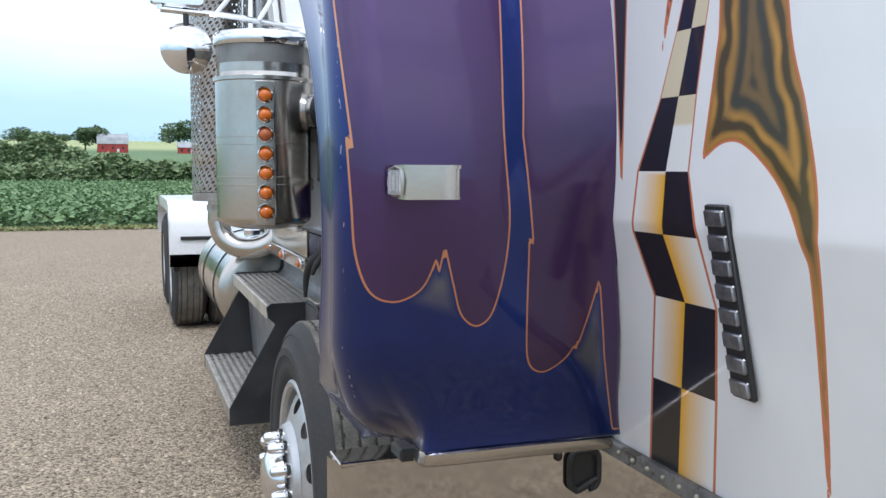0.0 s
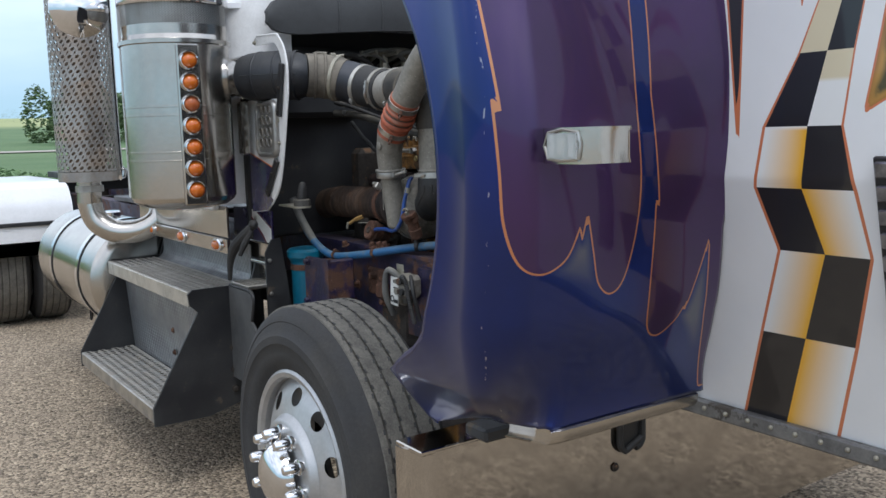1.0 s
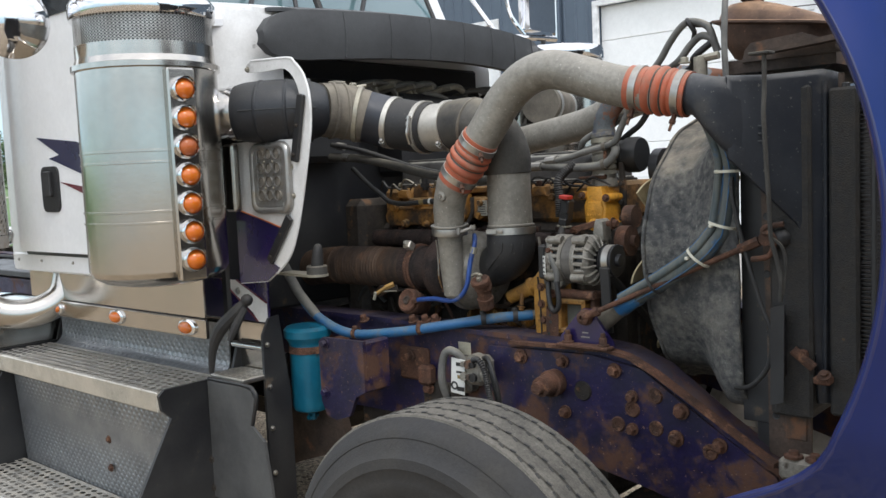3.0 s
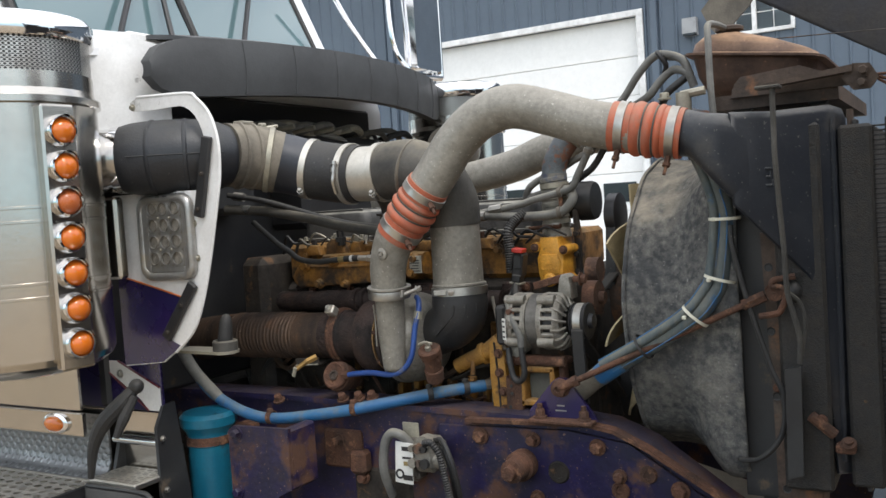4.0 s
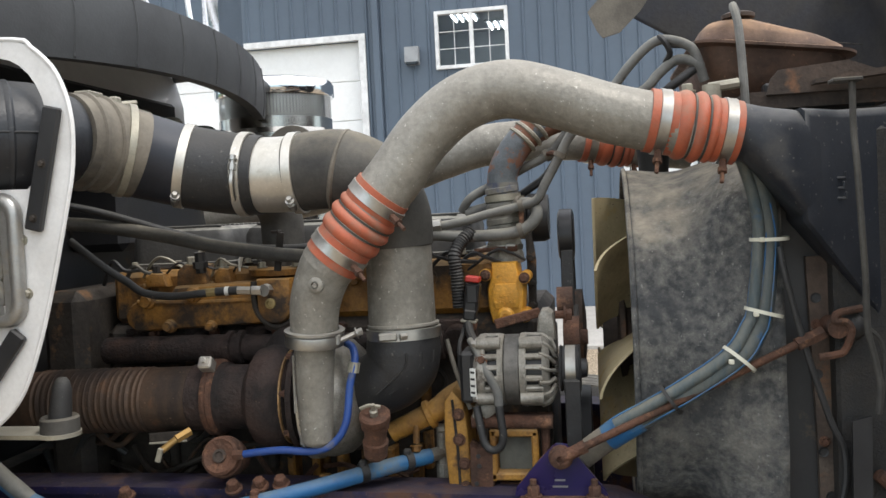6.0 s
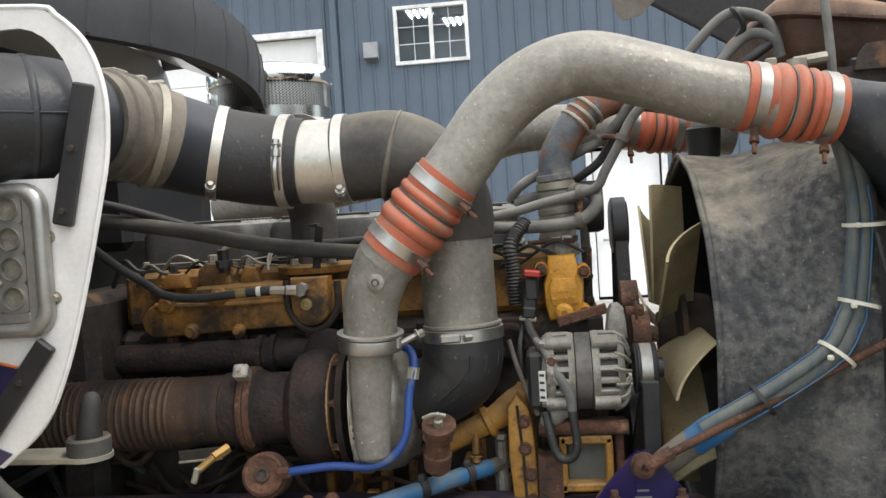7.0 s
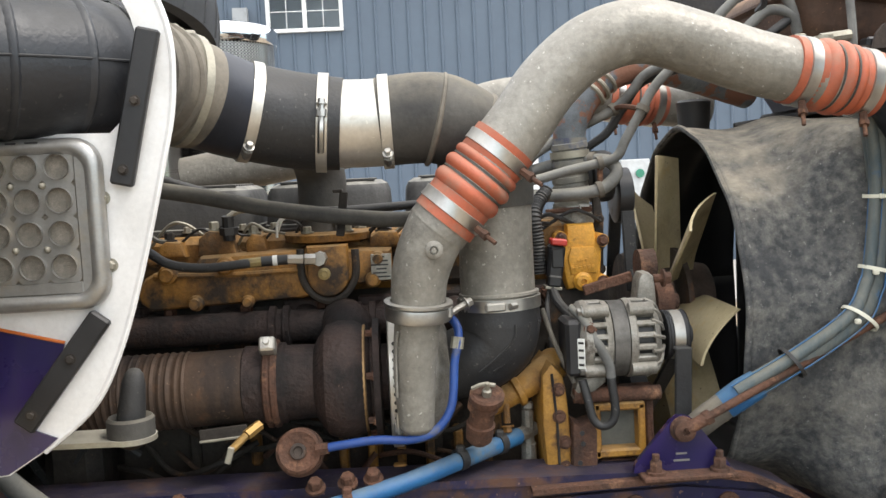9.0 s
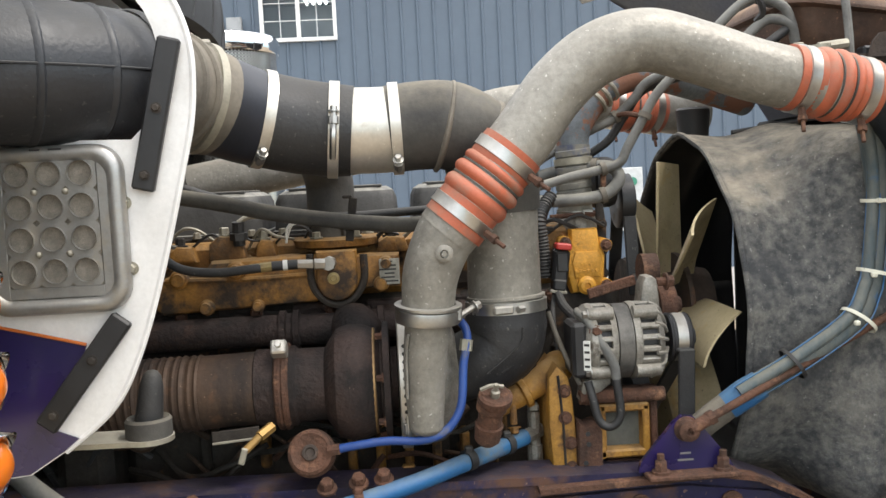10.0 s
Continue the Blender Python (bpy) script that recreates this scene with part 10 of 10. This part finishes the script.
tp("pivot_plate", Geo().prism([(2.05, 1.79), (2.03, 1.815), (2.00, 1.812), (1.985, 1.785), (2.0, 1.765), (2.03, 1.765)], "x", 1.17, 1.18).bolt((1.17, 2.012, 1.80), (-1, 0, 0), 0.009, 0.010).bolt((1.17, 2.015, 1.777), (-1, 0, 0), 0.008, 0.010), POST_RUST, surge)
for q in range(3):
    tp("frayed_wire", Geo().tube([(1.18, 2.0, 1.79), (1.185, 1.965, 1.765 + 0.012 * q), (1.19, 1.94, 1.735 + 0.02 * q)], 0.003, 6, 4), RUST, surge)
for y in (2.245, 2.10):
    tp("tank_foot", Geo().box((1.235, y, 1.775), (0.03, 0.038, 0.05), 0.004), BLACK_PAINT, surge)
tp("hose_hook", Geo().tube([(1.285, 2.37, 1.888), (1.285, 2.40, 1.886), (1.285, 2.425, 1.893)], 0.004, 6, 4).tube([(1.284, 2.432, 1.905), (1.276, 2.425, 1.897), (1.284, 2.414, 1.875), (1.296, 2.422, 1.86)], 0.006, 6, 4), BLACK, surge)
tp("nipple", Geo().cyl((1.19, 2.355, 1.75), (1.19, 2.355, 1.80), 0.016, seg=12).cyl((1.19, 2.36, 1.795), (1.19, 2.31, 1.80), 0.009, seg=8).bolt((1.19, 2.395, 1.79), (0, 0, 1), 0.010, 0.012), ZINC, surge)

SHIFT = Vector((-0.065, -0.06, 0.06))
# teal coolant filter and blue hoses over the rail
filt = tp("coolant_filter", Geo().lathe([(0, 0.040), (0.006, 0.053), (0.02, 0.059), (0.215, 0.059), (0.225, 0.062), (0.240, 0.074), (0.262, 0.075), (0.272, 0.066), (0.278, 0.03), (0.279, 0)], (1.065, 3.66, 0.765), (0, 0, 1), 36), TEAL, None, "teal spin-on coolant filter")
tp("filter_band", Geo().lathe([(0, 0.0585), (0, 0.0625), (0.022, 0.0625), (0.022, 0.0585)], (1.065, 3.66, 0.955), (0, 0, 1), 36, caps=False).box((1.12, 3.60, 0.976), (0.10, 0.05, 0.03), 0.006), RUST, filt)
tp("spring_hanger", Geo().prism([(3.522, 0.83), (3.522, 1.012), (3.505, 1.025), (3.33, 1.028), (3.33, 0.88), (3.37, 0.86), (3.40, 0.80), (3.46, 0.78), (3.50, 0.79)], "x", 0.992, 1.004).bolt((0.992, 3.492, 1.008), (-1, 0, 0), 0.011, 0.014).bolt((0.992, 3.500, 0.860), (-1, 0, 0), 0.011, 0.014).box((1.05, 3.345, 0.95), (0.10, 0.03, 0.15), 0.006), FRAME_PAINT, filt, "rust-spotted purple bracket beside the filter")
tp("drain_tap", Geo().cyl((1.065, 3.66, 0.765), (1.065, 3.66, 0.735), 0.014, seg=8).cyl((1.045, 3.655, 0.745), (1.085, 3.66, 0.745), 0.008, seg=8), TEAL, filt)
SHIFT = Vector((0, 0, 0))
BH = [(1.0, 3.70, 1.29), (1.02, 3.66, 1.2), (1.03, 3.586, 1.125), (1.035, 3.44, 1.080), (1.05, 3.25, 1.098), (1.085, 3.096, 1.124), (1.15, 2.967, 1.145), (1.222, 2.885, 1.150)]
bh = tp("blue_hose", Geo().tube(BH, 0.0145, 16), BLUE_HOSE, None, "blue heater hose along the frame rail")
tp("hose_grey_end", Geo().tube(BH[:3], 0.0155, 14), GREY_HOSE, bh)
for p, d in (((1.037, 3.415, 1.082), (0, -1, 0.05)), ((1.066, 3.17, 1.112), (0.2, -1, 0.1)), ((1.135, 2.99, 1.144), (0.7, -1, 0.1)), ((1.19, 2.92, 1.149), (0.8, -1, 0.0))):
    tp("hose_clamp", Geo().lathe([(-0.007, 0.0148), (-0.007, 0.018), (0.007, 0.018), (0.007, 0.0148)], p, d, 20, caps=False).box((p[0] - 0.004, p[1], p[2] + 0.018), (0.014, 0.014, 0.012), 0.003), RUST if p[1] > 3.0 else RUBBER, bh)
for y, z in ((3.13, 1.135), (3.17, 1.131), (3.22, 1.126), (3.43, 1.112)):
    tp("hose_bolt", Geo().bolt((1.09, y, z), (-0.4, 0, 0.9), 0.011, 0.016), RUST, bh)
tp("shutoff_valve", Geo().cyl((1.215, 2.892, 1.150), (1.262, 2.850, 1.150), 0.013, seg=8).cyl((1.245, 2.864, 1.12), (1.245, 2.864, 1.19), 0.011, seg=10).cyl((1.245, 2.864, 1.09), (1.245, 2.864, 1.13), 0.014, seg=10).box((1.245, 2.864, 1.197), (0.016, 0.02, 0.016), 0.004), CAST, bh, "grimy shut-off valve")
SHIFT = Vector((-0.04, -0.045, 0.045))
# air valve beside the rail with its tags
av = tp("air_valve", Geo().box((1.13, 3.02, 0.965), (0.07, 0.07, 0.08), 0.015).cyl((1.10, 3.02, 0.985), (1.13, 3.02, 0.985), 0.028).cyl((1.12, 2.975, 0.955), (1.12, 2.995, 0.955), 0.022).box((1.15, 3.08, 0.94), (0.05, 0.05, 0.10), 0.01), CAST, None, "cast air valve with warning tags")
tp("tag", Geo().box((1.100, 3.075, 0.945), (0.003, 0.050, 0.10), 0.001, Euler((radians(4), 0, 0))), LABEL_WHITE, av, "white tag with printed bars")
for k, (z, h) in enumerate(((1.0, 0.010), (0.978, 0.005), (0.93, 0.012))):
    tp("tag_bar", Geo().box((1.0978, 3.066, z - 0.02), (0.001, 0.026, h), 0), BLACK, av)
tp("tag_ring", Geo().lathe([(0, 0.007), (-0.001, 0.012), (0, 0.0125)], (1.0975, 3.088, 0.918), (1, 0, 0), 18, caps=False), BLACK, av)
tp("tag_bar", Geo().box((1.0978, 3.064, 0.944), (0.001, 0.024, 0.010), 0), YZINC, av, "yellow printed bar")
for k in range(6):
    y_, z_ = 3.045 - 0.016 * (k % 3), 0.985 - 0.035 * (k // 3)
    tp("port_fitting", Geo().cyl((1.085, y_, z_), (1.13, y_, z_), 0.009 + 0.003 * (k % 2), seg=6 + 4 * (k % 2)), (CAST, POST_RUST, BLACK)[k % 3], av)
tp("corrugated_lead", Geo().tube([(1.09, 3.01, 1.0), (1.08, 2.985, 1.005), (1.08, 2.965, 0.98), (1.085, 2.955, 0.92), (1.10, 2.95, 0.85)], 0.008, 10, 8, True, 0.0012, 0.006), BLACK, av)
tp("tag", Geo().box((1.118, 3.062, 1.022), (0.002, 0.045, 0.035), 0.001), ZINC, av)
tp("valve_hose", Geo().tube([(1.12, 3.065, 0.985), (1.10, 3.08, 1.012), (1.095, 3.105, 1.015), (1.095, 3.125, 0.985), (1.10, 3.135, 0.92), (1.13, 3.135, 0.85)], 0.0115, 12), GREY_HOSE, av)
tp("valve_hose", Geo().tube([(1.12, 2.99, 0.99), (1.10, 2.96, 0.98), (1.10, 2.945, 0.93), (1.12, 2.95, 0.86)], 0.007, 10).tube([(1.12, 3.0, 1.0), (1.10, 2.965, 1.005), (1.09, 2.935, 0.95), (1.11, 2.93, 0.86)], 0.006, 10), RUBBER, av)
tp("rust_bracket", Geo().box((1.17, 3.30, 0.945), (0.03, 0.12, 0.10), 0.01).box((1.15, 3.24, 0.92), (0.04, 0.05, 0.06), 0.01), RUST, av)
tp("brake_chamber", Geo().lathe([(0, 0.05), (0.02, 0.08), (0.06, 0.085), (0.065, 0.092), (0.075, 0.092), (0.08, 0.085), (0.12, 0.06)], (1.0, 2.95, 0.62), (0, 1, 0), 24), DARK_METAL)
SHIFT = Vector((0, 0, 0))
